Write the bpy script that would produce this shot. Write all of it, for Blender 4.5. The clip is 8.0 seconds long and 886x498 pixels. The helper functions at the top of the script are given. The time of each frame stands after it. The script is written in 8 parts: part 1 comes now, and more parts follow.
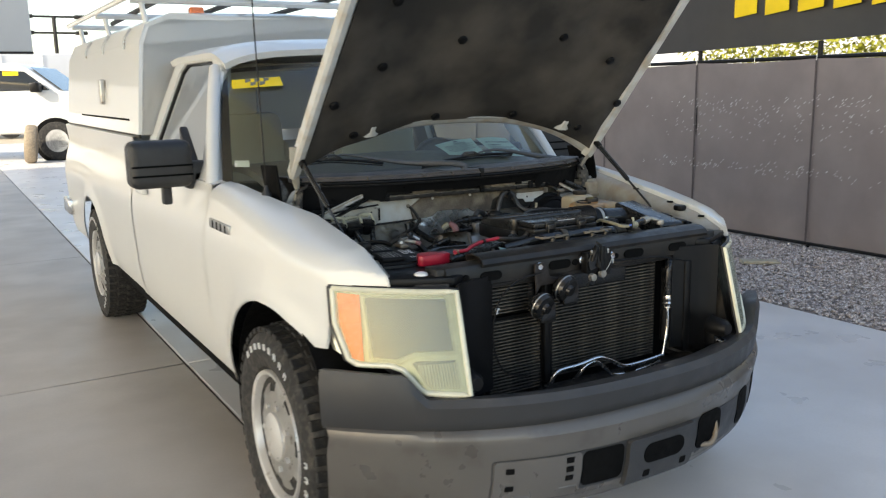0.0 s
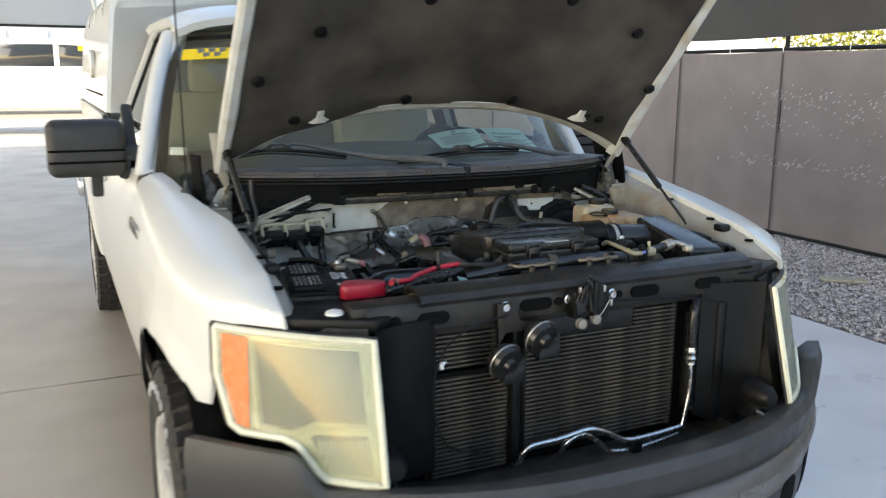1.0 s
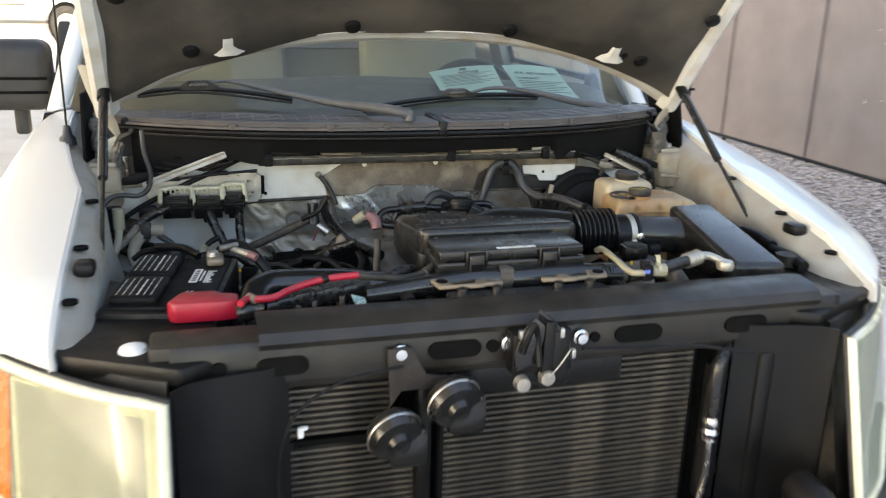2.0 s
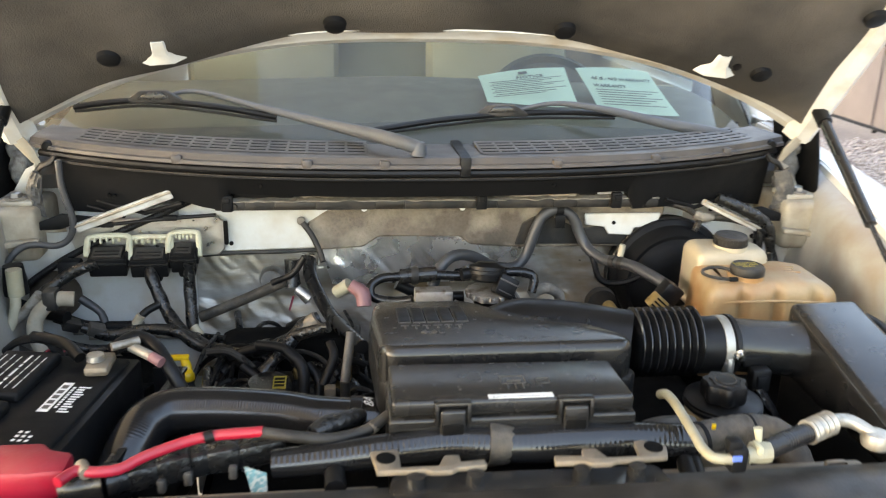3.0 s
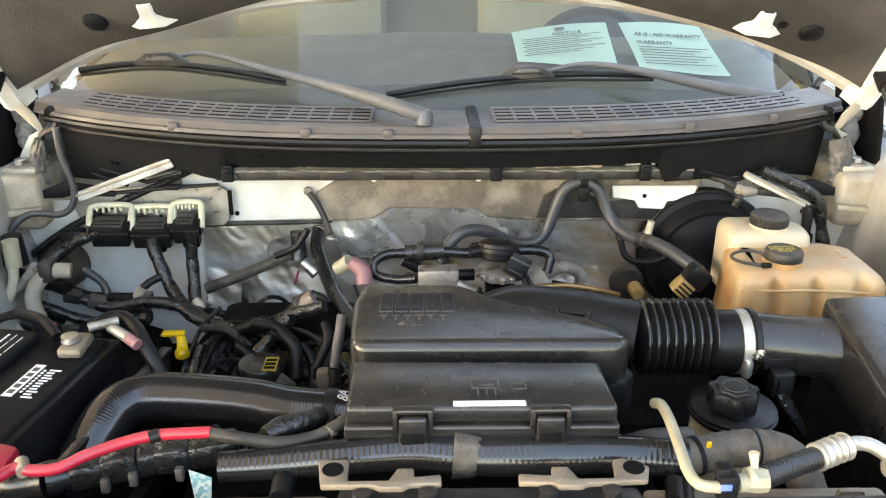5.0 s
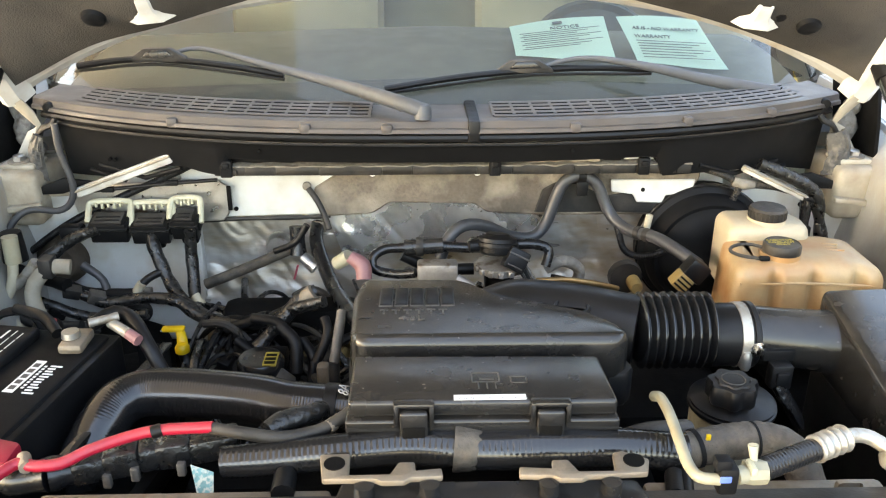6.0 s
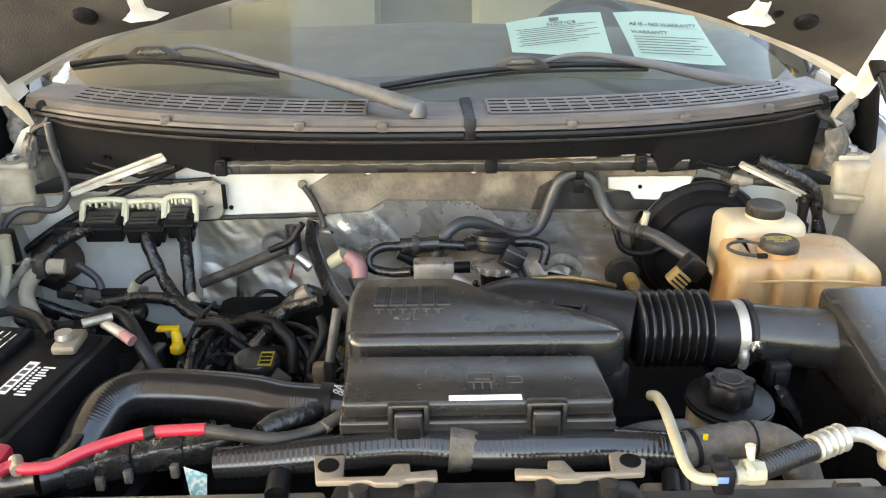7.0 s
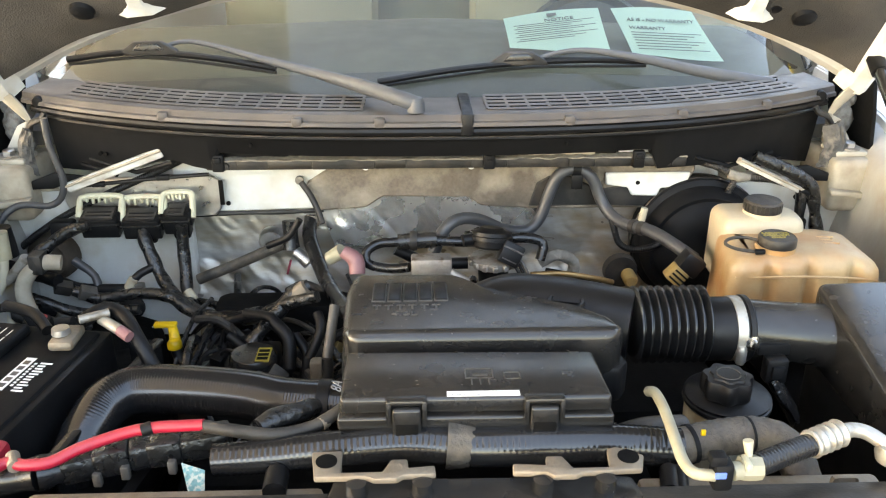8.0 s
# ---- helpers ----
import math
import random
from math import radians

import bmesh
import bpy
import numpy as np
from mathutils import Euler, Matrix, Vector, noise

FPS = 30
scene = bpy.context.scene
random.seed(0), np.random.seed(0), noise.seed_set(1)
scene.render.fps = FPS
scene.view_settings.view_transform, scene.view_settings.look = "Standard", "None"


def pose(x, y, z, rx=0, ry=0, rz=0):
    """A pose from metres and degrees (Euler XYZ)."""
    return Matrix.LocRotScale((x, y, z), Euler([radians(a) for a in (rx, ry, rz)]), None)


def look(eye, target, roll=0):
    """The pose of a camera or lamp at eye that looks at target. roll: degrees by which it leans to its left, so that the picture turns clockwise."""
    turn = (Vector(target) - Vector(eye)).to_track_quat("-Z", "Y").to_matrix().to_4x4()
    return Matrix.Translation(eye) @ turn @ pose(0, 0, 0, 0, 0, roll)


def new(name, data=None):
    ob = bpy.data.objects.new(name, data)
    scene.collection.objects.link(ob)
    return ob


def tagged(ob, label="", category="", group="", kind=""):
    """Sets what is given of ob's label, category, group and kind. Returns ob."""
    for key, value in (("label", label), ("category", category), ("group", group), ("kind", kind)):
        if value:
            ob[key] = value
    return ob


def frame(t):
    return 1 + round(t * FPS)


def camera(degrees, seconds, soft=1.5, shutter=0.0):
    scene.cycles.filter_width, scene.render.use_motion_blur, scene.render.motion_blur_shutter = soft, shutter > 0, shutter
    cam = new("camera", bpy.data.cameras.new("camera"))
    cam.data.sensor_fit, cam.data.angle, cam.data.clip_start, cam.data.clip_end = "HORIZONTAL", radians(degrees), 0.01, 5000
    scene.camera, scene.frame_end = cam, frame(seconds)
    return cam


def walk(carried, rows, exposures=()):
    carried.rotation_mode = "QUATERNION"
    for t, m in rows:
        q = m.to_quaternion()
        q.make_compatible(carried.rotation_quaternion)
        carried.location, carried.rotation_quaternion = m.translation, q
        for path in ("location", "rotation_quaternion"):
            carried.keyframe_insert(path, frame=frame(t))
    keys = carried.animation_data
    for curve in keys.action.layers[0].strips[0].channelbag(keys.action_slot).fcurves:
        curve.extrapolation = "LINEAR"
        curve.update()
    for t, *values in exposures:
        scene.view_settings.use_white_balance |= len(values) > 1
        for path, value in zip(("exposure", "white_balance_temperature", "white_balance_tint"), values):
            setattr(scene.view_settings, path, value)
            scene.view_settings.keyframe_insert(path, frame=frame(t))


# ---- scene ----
cam = camera(55.4, 8.0, soft=1.15, shutter=0.5)
PATH = [
    (0, (-1.863, -2.091, 1.588), (-0.862, -0.401, 1.212), -1.1),
    (0.5, (-1.514, -1.892, 1.571), (-0.584, -0.167, 1.17), -0.5),
    (1, (-1.183, -1.638, 1.554), (-0.354, 0.136, 1.148), 0.3),
    (1.2, (-1.049, -1.51, 1.561), (-0.221, 0.255, 1.113), 1.1),
    (2.3, (-0.362, -0.955, 1.554), (0.063, 0.906, 0.955), 1.9),
    (2.5, (-0.307, -0.81, 1.55), (0.091, 1.057, 0.953), 2.4),
    (3, (-0.169, -0.583, 1.581), (0.075, 1.291, 0.927), 1.5),
    (3.5, (-0.049, -0.499, 1.588), (0.039, 1.36, 0.855), 1.6),
    (4, (-0.031, -0.49, 1.591), (0.013, 1.363, 0.841), 0.2),
    (4.5, (-0.033, -0.488, 1.592), (0.012, 1.361, 0.831), 0.3),
    (6, (-0.038, -0.491, 1.594), (0.014, 1.349, 0.811), 0.1),
    (6.5, (-0.036, -0.485, 1.593), (0.015, 1.352, 0.804), -0.0),
    (7, (-0.033, -0.483, 1.594), (0.021, 1.353, 0.803), -0.1),
    (7.5, (-0.033, -0.482, 1.594), (0.023, 1.352, 0.798), -0.1),
    (8, (-0.034, -0.482, 1.593), (0.027, 1.35, 0.794), -0.0),
]
walk(cam, [(t, look(eye, target, roll)) for t, eye, target, roll in PATH],
     [(0.0, 1.48, 7350, 9), (1.0, 1.82, 7350, 9), (2.5, 2.95, 8600, 13), (4.0, 3.66, 9000, 13), (8.0, 3.66, 9000, 13)])
# ---- light ----
world = bpy.data.worlds.new("sky")
scene.world = world
world.use_nodes = True
wn = world.node_tree.nodes
sky = wn.new("ShaderNodeTexSky")
sky.sky_type, sky.sun_disc = "NISHITA", False
SUN_EL, SUN_AZ = 31.0, 255.0     # degrees; azimuth clockwise from +y
sky.sun_elevation, sky.sun_rotation = radians(SUN_EL), radians(SUN_AZ)
world.node_tree.links.new(sky.outputs[0], wn["Background"].inputs[0])
wn["Background"].inputs[1].default_value = 0.15
sun = new("sun", bpy.data.lights.new("sun", "SUN"))
sun.data.energy, sun.data.angle, sun.data.color = 2.6, radians(0.5), (1.0, 0.95, 0.86)
sun.matrix_world = look((0, 0, 0), (-math.sin(radians(SUN_AZ)) * math.cos(radians(SUN_EL)), -math.cos(radians(SUN_AZ)) * math.cos(radians(SUN_EL)), -math.sin(radians(SUN_EL))))


# ---- materials ----
def material(name, colour, rough=0.5, metal=0.0, vary=0.12, scale=6.0, grain=120.0, bump=0.1, second=None, second_at=0.62,
             second_soft=0.12, coat=0.0, rough_vary=0.1, sheen=0.0, per_piece=0.0, dust=0.0, dust_colour=(0.30, 0.27, 0.23), spec=0.5, stretch=None):
    """A worn surface: a base colour with broad and fine variation, a second colour in patches, dust and fine relief."""
    m = bpy.data.materials.new(name)
    m.use_nodes = True
    n, l = m.node_tree.nodes, m.node_tree.links
    b = n["Principled BSDF"]
    b.inputs["Metallic"].default_value = metal
    b.inputs["Coat Weight"].default_value = coat
    b.inputs["Specular IOR Level"].default_value = spec
    b.inputs["Coat Roughness"].default_value = 0.06
    co = n.new("ShaderNodeTexCoord").outputs["Object"]
    if stretch:
        mp = n.new("ShaderNodeMapping")
        mp.inputs["Rotation"].default_value, mp.inputs["Scale"].default_value = (0, radians(stretch[0]), 0), stretch[1]
        l.new(co, mp.inputs["Vector"])
        co = mp.outputs["Vector"]

    def tex(s, detail=4.0):
        t = n.new("ShaderNodeTexNoise")
        t.inputs["Scale"].default_value, t.inputs["Detail"].default_value = s, detail
        l.new(co, t.inputs["Vector"])
        return t.outputs["Fac"]

    def mix(fac, a, c):
        x = n.new("ShaderNodeMix")
        x.data_type = "RGBA"
        l.new(fac, x.inputs["Factor"])
        for sock, v in ((x.inputs["A"], a), (x.inputs["B"], c)):
            if isinstance(v, tuple):
                sock.default_value = (*v, 1)
            else:
                l.new(v, sock)
        return x.outputs["Result"]

    def remap(v, lo, hi, to0, to1):
        r = n.new("ShaderNodeMapRange")
        r.inputs["From Min"].default_value, r.inputs["From Max"].default_value = lo, hi
        r.inputs["To Min"].default_value, r.inputs["To Max"].default_value = to0, to1
        l.new(v, r.inputs["Value"])
        return r.outputs["Result"]

    broad, fine = tex(scale), tex(grain, 3.0)
    dark, light = tuple(c * (1 - vary) for c in colour), tuple(min(1, c * (1 + vary)) for c in colour)
    col = mix(remap(broad, 0.3, 0.7, 0, 1), dark, light)
    col = mix(remap(fine, 0.35, 0.75, 0, 0.35), col, tuple(c * (1 - 1.6 * vary) for c in colour))
    if second:
        col = mix(remap(tex(scale * 1.7, 6.0), second_at - second_soft / 2, second_at + second_soft / 2, 0, 1), col, second)
    if per_piece:
        info = n.new("ShaderNodeObjectInfo")
        col = mix(remap(info.outputs["Random"], 0, 1, 0, per_piece), col, tuple(c * 0.6 for c in colour))
    if dust:
        geo = n.new("ShaderNodeNewGeometry")
        sep = n.new("ShaderNodeSeparateXYZ")
        l.new(geo.outputs["Normal"], sep.inputs[0])
        up = remap(sep.outputs["Z"], 0.2, 0.95, 0, dust)
        mul = n.new("ShaderNodeMath")
        mul.operation = "MULTIPLY"
        l.new(up, mul.inputs[0])
        l.new(remap(tex(scale * 2.5, 5.0), 0.3, 0.75, 0.2, 1), mul.inputs[1])
        col = mix(mul.outputs[0], col, dust_colour)
    l.new(col, b.inputs["Base Color"])
    l.new(remap(tex(scale * 3, 5.0), 0.3, 0.7, max(0.02, rough - rough_vary), min(1, rough + rough_vary)), b.inputs["Roughness"])
    if bump:
        bp = n.new("ShaderNodeBump")
        bp.inputs["Strength"].default_value, bp.inputs["Distance"].default_value = bump, 0.004
        l.new(fine, bp.inputs["Height"])
        l.new(bp.outputs[0], b.inputs["Normal"])
    return m


def glass(name, tint, rough=0.0, film=0.0, ior=1.45, film_colour=(0.62, 0.58, 0.5)):
    """Thin glazing: mostly clear with a tint, a gloss that grows at grazing angles, and a film of dust or haze."""
    m = bpy.data.materials.new(name)
    m.use_nodes = True
    n, l = m.node_tree.nodes, m.node_tree.links
    n.remove(n["Principled BSDF"])
    tr, gl, mx, fr = (n.new("ShaderNode" + k) for k in ("BsdfTransparent", "BsdfGlossy", "MixShader", "Fresnel"))
    tr.inputs["Color"].default_value = (*tint, 1)
    gl.inputs["Roughness"].default_value = rough
    fr.inputs["IOR"].default_value = ior
    l.new(fr.outputs[0], mx.inputs[0])
    l.new(tr.outputs[0], mx.inputs[1])
    l.new(gl.outputs[0], mx.inputs[2])
    out = mx.outputs[0]
    if film:
        df, m2, tx, mr = (n.new("ShaderNode" + k) for k in ("BsdfDiffuse", "MixShader", "TexNoise", "MapRange"))
        df.inputs["Color"].default_value = (*film_colour, 1)
        tx.inputs["Scale"].default_value, tx.inputs["Detail"].default_value = 5.0, 6.0
        mr.inputs["To Min"].default_value, mr.inputs["To Max"].default_value = film * 0.6, film * 1.4
        l.new(tx.outputs["Fac"], mr.inputs["Value"])
        l.new(mr.outputs[0], m2.inputs[0])
        l.new(out, m2.inputs[1])
        l.new(df.outputs[0], m2.inputs[2])
        out = m2.outputs[0]
    l.new(out, n["Material Output"].inputs["Surface"])
    return m


M = dict(
    paint=material("white_paint", (0.70, 0.70, 0.675), 0.28, vary=0.025, scale=1.2, grain=400, bump=0.0, coat=0.4, rough_vary=0.0),
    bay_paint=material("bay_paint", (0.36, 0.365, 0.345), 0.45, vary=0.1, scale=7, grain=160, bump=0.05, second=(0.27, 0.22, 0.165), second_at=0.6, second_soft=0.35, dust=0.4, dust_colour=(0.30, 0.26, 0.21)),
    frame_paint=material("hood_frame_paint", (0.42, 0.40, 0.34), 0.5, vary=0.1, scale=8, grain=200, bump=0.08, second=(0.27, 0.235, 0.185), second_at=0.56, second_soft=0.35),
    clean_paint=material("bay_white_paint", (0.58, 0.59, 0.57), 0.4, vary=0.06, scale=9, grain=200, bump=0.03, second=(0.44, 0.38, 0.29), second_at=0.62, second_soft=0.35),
    black=material("black_plastic", (0.007, 0.007, 0.0075), 0.40, vary=0.25, scale=9, grain=500, bump=0.06, dust=0.015, rough_vary=0.12, spec=0.24),
    satin=material("satin_black_plastic", (0.008, 0.0083, 0.009), 0.5, vary=0.2, scale=9, grain=500, bump=0.06, spec=0.12),
    beam=material("dusty_black_steel", (0.011, 0.0102, 0.0092), 0.42, vary=0.3, scale=10, grain=260, bump=0.1, second=(0.026, 0.021, 0.017), second_at=0.56, second_soft=0.35, dust=0.06, spec=0.4),
    gloss_black=material("gloss_black_plastic", (0.014, 0.0138, 0.0136), 0.24, vary=0.15, scale=12, grain=700, bump=0.03, dust=0.085, dust_colour=(0.26, 0.22, 0.18), rough_vary=0.05),
    dusty=material("dusty_black_plastic", (0.015, 0.0147, 0.0145), 0.5, vary=0.25, scale=14, grain=300, bump=0.15, second=(0.05, 0.042, 0.035), second_at=0.6, second_soft=0.3, dust=0.16, spec=0.3),
    cowl=material("faded_cowl_plastic", (0.044, 0.040, 0.040), 0.55, vary=0.2, scale=5, grain=420, bump=0.15, second=(0.095, 0.077, 0.066), second_at=0.6, second_soft=0.4, dust=0.27),
    mirror_black=material("mirror_plastic", (0.022, 0.023, 0.025), 0.5, vary=0.1, scale=8, grain=900, bump=0.15),
    bumper=material("bumper_steel", (0.15, 0.14, 0.128), 0.34, metal=0.35, vary=0.08, scale=4, grain=300, bump=0.04, second=(0.12, 0.11, 0.10), second_at=0.6),
    bumper_cover=material("bumper_cover_plastic", (0.036, 0.037, 0.039), 0.45, vary=0.1, scale=5, grain=700, bump=0.12, dust=0.3, dust_colour=(0.2, 0.17, 0.14)),
    rubber=material("tyre_rubber", (0.016, 0.0155, 0.015), 0.75, vary=0.2, scale=20, grain=300, bump=0.25, second=(0.075, 0.065, 0.055), second_at=0.62, second_soft=0.3),
    hose=material("hose_rubber", (0.011, 0.011, 0.0115), 0.27, vary=0.15, scale=14, grain=500, bump=0.03, dust=0.02, rough_vary=0.02),
    sleek=material("smooth_hose_rubber", (0.012, 0.012, 0.0125), 0.2, vary=0.1, scale=14, grain=500, bump=0.0, rough_vary=0.015, spec=0.62),
    rim=material("rim_silver", (0.64, 0.63, 0.61), 0.36, metal=0.45, vary=0.08, scale=12, grain=300, bump=0.05, second=(0.25, 0.21, 0.17), second_at=0.68),
    steel=material("bare_steel", (0.5, 0.49, 0.47), 0.35, metal=0.9, vary=0.15, scale=20, grain=300, bump=0.1, second=(0.25, 0.19, 0.14), second_at=0.66),
    bright=material("bright_steel", (0.72, 0.72, 0.72), 0.22, metal=1.0, vary=0.08, scale=25, grain=400, bump=0.05),
    alu=material("cast_aluminium", (0.38, 0.355, 0.32), 0.5, metal=0.7, vary=0.2, scale=25, grain=260, bump=0.3, second=(0.2, 0.16, 0.12), second_at=0.6),
    tan_metal=material("stained_bracket", (0.25, 0.205, 0.155), 0.55, metal=0.35, vary=0.18, scale=18, grain=260, bump=0.2, second=(0.2, 0.15, 0.1), second_at=0.62),
    tape=material("crinkled_black_tape", (0.011, 0.011, 0.011), 0.3, vary=0.3, scale=30, grain=90, bump=0.9, dust=0.06),
    dust_tan=material("dust_covered_paint", (0.34, 0.30, 0.235), 0.7, vary=0.14, scale=14, grain=160, bump=0.2, second=(0.22, 0.18, 0.135), second_at=0.56, second_soft=0.3),
    grey_foam=material("grey_foam", (0.13, 0.13, 0.125), 0.9, vary=0.3, scale=40, grain=200, bump=0.6, second=(0.07, 0.062, 0.055), second_at=0.55, second_soft=0.2),
    vac_rubber=material("grey_vacuum_rubber", (0.040, 0.042, 0.046), 0.42, vary=0.15, scale=14, grain=400, bump=0.05, dust=0.10, rough_vary=0.05),
    tape_shine=material("shiny_black_tape", (0.012, 0.012, 0.0125), 0.2, vary=0.3, scale=40, grain=55, bump=1.0, dust=0.05, spec=0.6),
    blue_foil=material("smooth_foil", (0.58, 0.57, 0.55), 0.27, metal=0.85, vary=0.1, scale=6, grain=40, bump=0.03),
    gold_plug=material("tan_plug_plastic", (0.30, 0.20, 0.075), 0.5, vary=0.2, scale=40, grain=200, bump=0.1),
    cloth_tape=material("dusty_cloth_tape", (0.040, 0.034, 0.028), 0.65, vary=0.3, scale=30, grain=300, bump=0.4, second=(0.10, 0.08, 0.058), second_at=0.55, second_soft=0.3, dust=0.2),
    torn_pad=material("torn_rubber_pad", (0.075, 0.072, 0.068), 0.8, vary=0.35, scale=30, grain=120, bump=0.8, second=(0.15, 0.135, 0.115), second_at=0.58, second_soft=0.15),
    bay_white=material("soiled_white_paint", (0.50, 0.50, 0.48), 0.45, vary=0.12, scale=18, grain=200, bump=0.05, second=(0.30, 0.25, 0.19), second_at=0.58, second_soft=0.3),
    dash_top=material("dashboard_top", (0.135, 0.13, 0.11), 0.7, vary=0.1, scale=6, grain=400, bump=0.2),
    dust_metal=material("dust_caked_metal", (0.23, 0.205, 0.17), 0.8, vary=0.3, scale=30, grain=160, bump=0.6, second=(0.16, 0.14, 0.115), second_at=0.56, second_soft=0.15),
    fitting=material("dull_alloy_fitting", (0.42, 0.40, 0.355), 0.42, metal=0.6, vary=0.12, scale=40, grain=260, bump=0.1, second=(0.33, 0.28, 0.22), second_at=0.6),
    wiper=material("faded_wiper_paint", (0.060, 0.066, 0.076), 0.55, vary=0.12, scale=12, grain=300, bump=0.1, dust=0.2),
    foil=material("foil_insulation", (0.50, 0.49, 0.465), 0.36, metal=0.5, vary=0.2, scale=5, grain=30, bump=0.3, second=(0.30, 0.235, 0.155), second_at=0.52, second_soft=0.3, stretch=(38, (1.0, 1.0, 3.0))),
    felt=material("dirty_felt", (0.135, 0.11, 0.086), 0.95, vary=0.4, scale=9, grain=160, bump=0.8, second=(0.29, 0.25, 0.195), second_at=0.55, second_soft=0.25),
    pad=material("hood_insulation", (0.028, 0.0255, 0.022), 0.92, vary=0.35, scale=2.3, grain=420, bump=0.5, second=(0.082, 0.071, 0.058), second_at=0.53, second_soft=0.26),
    tank=material("aged_translucent_plastic", (0.41, 0.28, 0.145), 0.42, vary=0.14, scale=9, grain=220, bump=0.08, second=(0.36, 0.165, 0.055), second_at=0.55, second_soft=0.3, dust=0.25, dust_colour=(0.46, 0.38, 0.27)),
    reservoir=material("yellowed_reservoir_plastic", (0.43, 0.365, 0.26), 0.4, vary=0.08, scale=12, grain=200, bump=0.04),
    faded_yellow=material("faded_yellow_print", (0.40, 0.31, 0.05), 0.55, vary=0.15, scale=40, grain=300, bump=0.0),
    old_pale=material("aged_pale_hose", (0.295, 0.279, 0.205), 0.45, vary=0.12, scale=25, grain=200, bump=0.05, second=(0.27, 0.23, 0.15), second_at=0.6, second_soft=0.3),
    # grey of moulded edges: dust and caught highlights, put into the colour
    relief=material("relief_grey", (0.075, 0.068, 0.06), 0.5, vary=0.3, scale=60, grain=300, bump=0.1),
    pale=material("pale_plastic", (0.40, 0.36, 0.27), 0.45, vary=0.1, scale=12, grain=200, bump=0.06, second=(0.30, 0.24, 0.16), second_at=0.62),
    cream=material("cream_plastic", (0.46, 0.44, 0.32), 0.5, vary=0.1, scale=20, grain=200, bump=0.06, second=(0.4, 0.34, 0.24), second_at=0.64),
    red=material("red_plastic", (0.36, 0.010, 0.030), 0.38, vary=0.12, scale=12, grain=300, bump=0.08, dust=0.15),
    yellow=material("yellow_plastic", (0.72, 0.46, 0.015), 0.45, vary=0.1, scale=30, grain=300, bump=0.05),
    pink=material("pink_plastic", (0.27, 0.125, 0.125), 0.5, vary=0.1, scale=30, grain=300, bump=0.05),
    teal=material("teal_tag", (0.09, 0.25, 0.26), 0.5, vary=0.3, scale=60, grain=300, bump=0.05, second=(0.35, 0.38, 0.34), second_at=0.52),
    white_label=material("white_label", (0.78, 0.78, 0.76), 0.5, vary=0.04, scale=20, grain=200, bump=0.03),
    ink=material("grey_ink", (0.16, 0.17, 0.18), 0.6, vary=0.1, scale=40, grain=200, bump=0.0),
    paper=material("green_paper", (0.56, 0.72, 0.64), 0.75, vary=0.04, scale=6, grain=200, bump=0.06),
    blue=material("blue_tape", (0.10, 0.19, 0.62), 0.55, vary=0.08, scale=10, grain=300, bump=0.1),
    sticker=material("yellow_sticker", (0.85, 0.62, 0.01), 0.5, vary=0.05, scale=10, grain=300, bump=0.02),
    amber=material("amber_lens", (0.78, 0.17, 0.03), 0.25, vary=0.1, scale=10, grain=90, bump=0.15, coat=0.5),
    lamp_bowl=material("lamp_reflector", (0.80, 0.81, 0.72), 0.36, metal=0.3, vary=0.1, scale=6, grain=30, bump=0.04),
    lamp_lens=material("yellowed_lens", (0.62, 0.64, 0.47), 0.16, vary=0.08, scale=5, grain=60, bump=0.12, coat=0.8, second=(0.72, 0.70, 0.55), second_at=0.55, second_soft=0.3),
    lamp_rim=material("yellowed_lens_rim", (0.70, 0.68, 0.52), 0.25, vary=0.08, scale=9, grain=200, bump=0.05, coat=0.5),
    lamp_clear=material("fluted_lens", (0.66, 0.64, 0.5), 0.2, vary=0.15, scale=14, grain=90, bump=0.2, coat=0.7),
    # near-black: shade in depths, gaps and openings is put into this colour
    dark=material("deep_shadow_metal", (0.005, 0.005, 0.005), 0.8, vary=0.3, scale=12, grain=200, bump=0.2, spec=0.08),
    fin=material("condenser_fins", (0.075, 0.068, 0.06), 0.5, metal=0.5, vary=0.3, scale=9, grain=250, bump=0.3, second=(0.17, 0.145, 0.115), second_at=0.58, second_soft=0.25),
    concrete=material("smooth_concrete", (0.55, 0.495, 0.435), 0.5, vary=0.09, scale=0.9, grain=70, bump=0.12, second=(0.42, 0.375, 0.325), second_at=0.6, second_soft=0.35),
    # the same concrete, made paler and cooler to paint in sky light
    concrete_skylit=material("skylit_concrete", (0.72, 0.69, 0.66), 0.34, vary=0.06, scale=0.9, grain=70, bump=0.08, second=(0.58, 0.55, 0.52), second_at=0.6, second_soft=0.35),
    joint=material("joint_filler", (0.07, 0.062, 0.055), 0.9, vary=0.2, scale=5, grain=90, bump=0.3),
    gravel=material("gravel_stone", (0.33, 0.28, 0.25), 0.85, vary=0.3, scale=40, grain=200, bump=0.4, per_piece=0.6),
    mesh=material("shade_cloth", (0.205, 0.175, 0.172), 0.75, vary=0.08, scale=1.6, grain=260, bump=0.25, second=(0.235, 0.205, 0.20), second_at=0.55, second_soft=0.3),
    seam=material("cloth_seam", (0.085, 0.07, 0.07), 0.8, vary=0.1, scale=8, grain=260, bump=0.2),
    banner=material("banner_vinyl", (0.028, 0.028, 0.03), 0.45, vary=0.1, scale=2, grain=200, bump=0.05),
    beige=material("beige_interior", (0.34, 0.315, 0.25), 0.8, vary=0.08, scale=5, grain=300, bump=0.15),
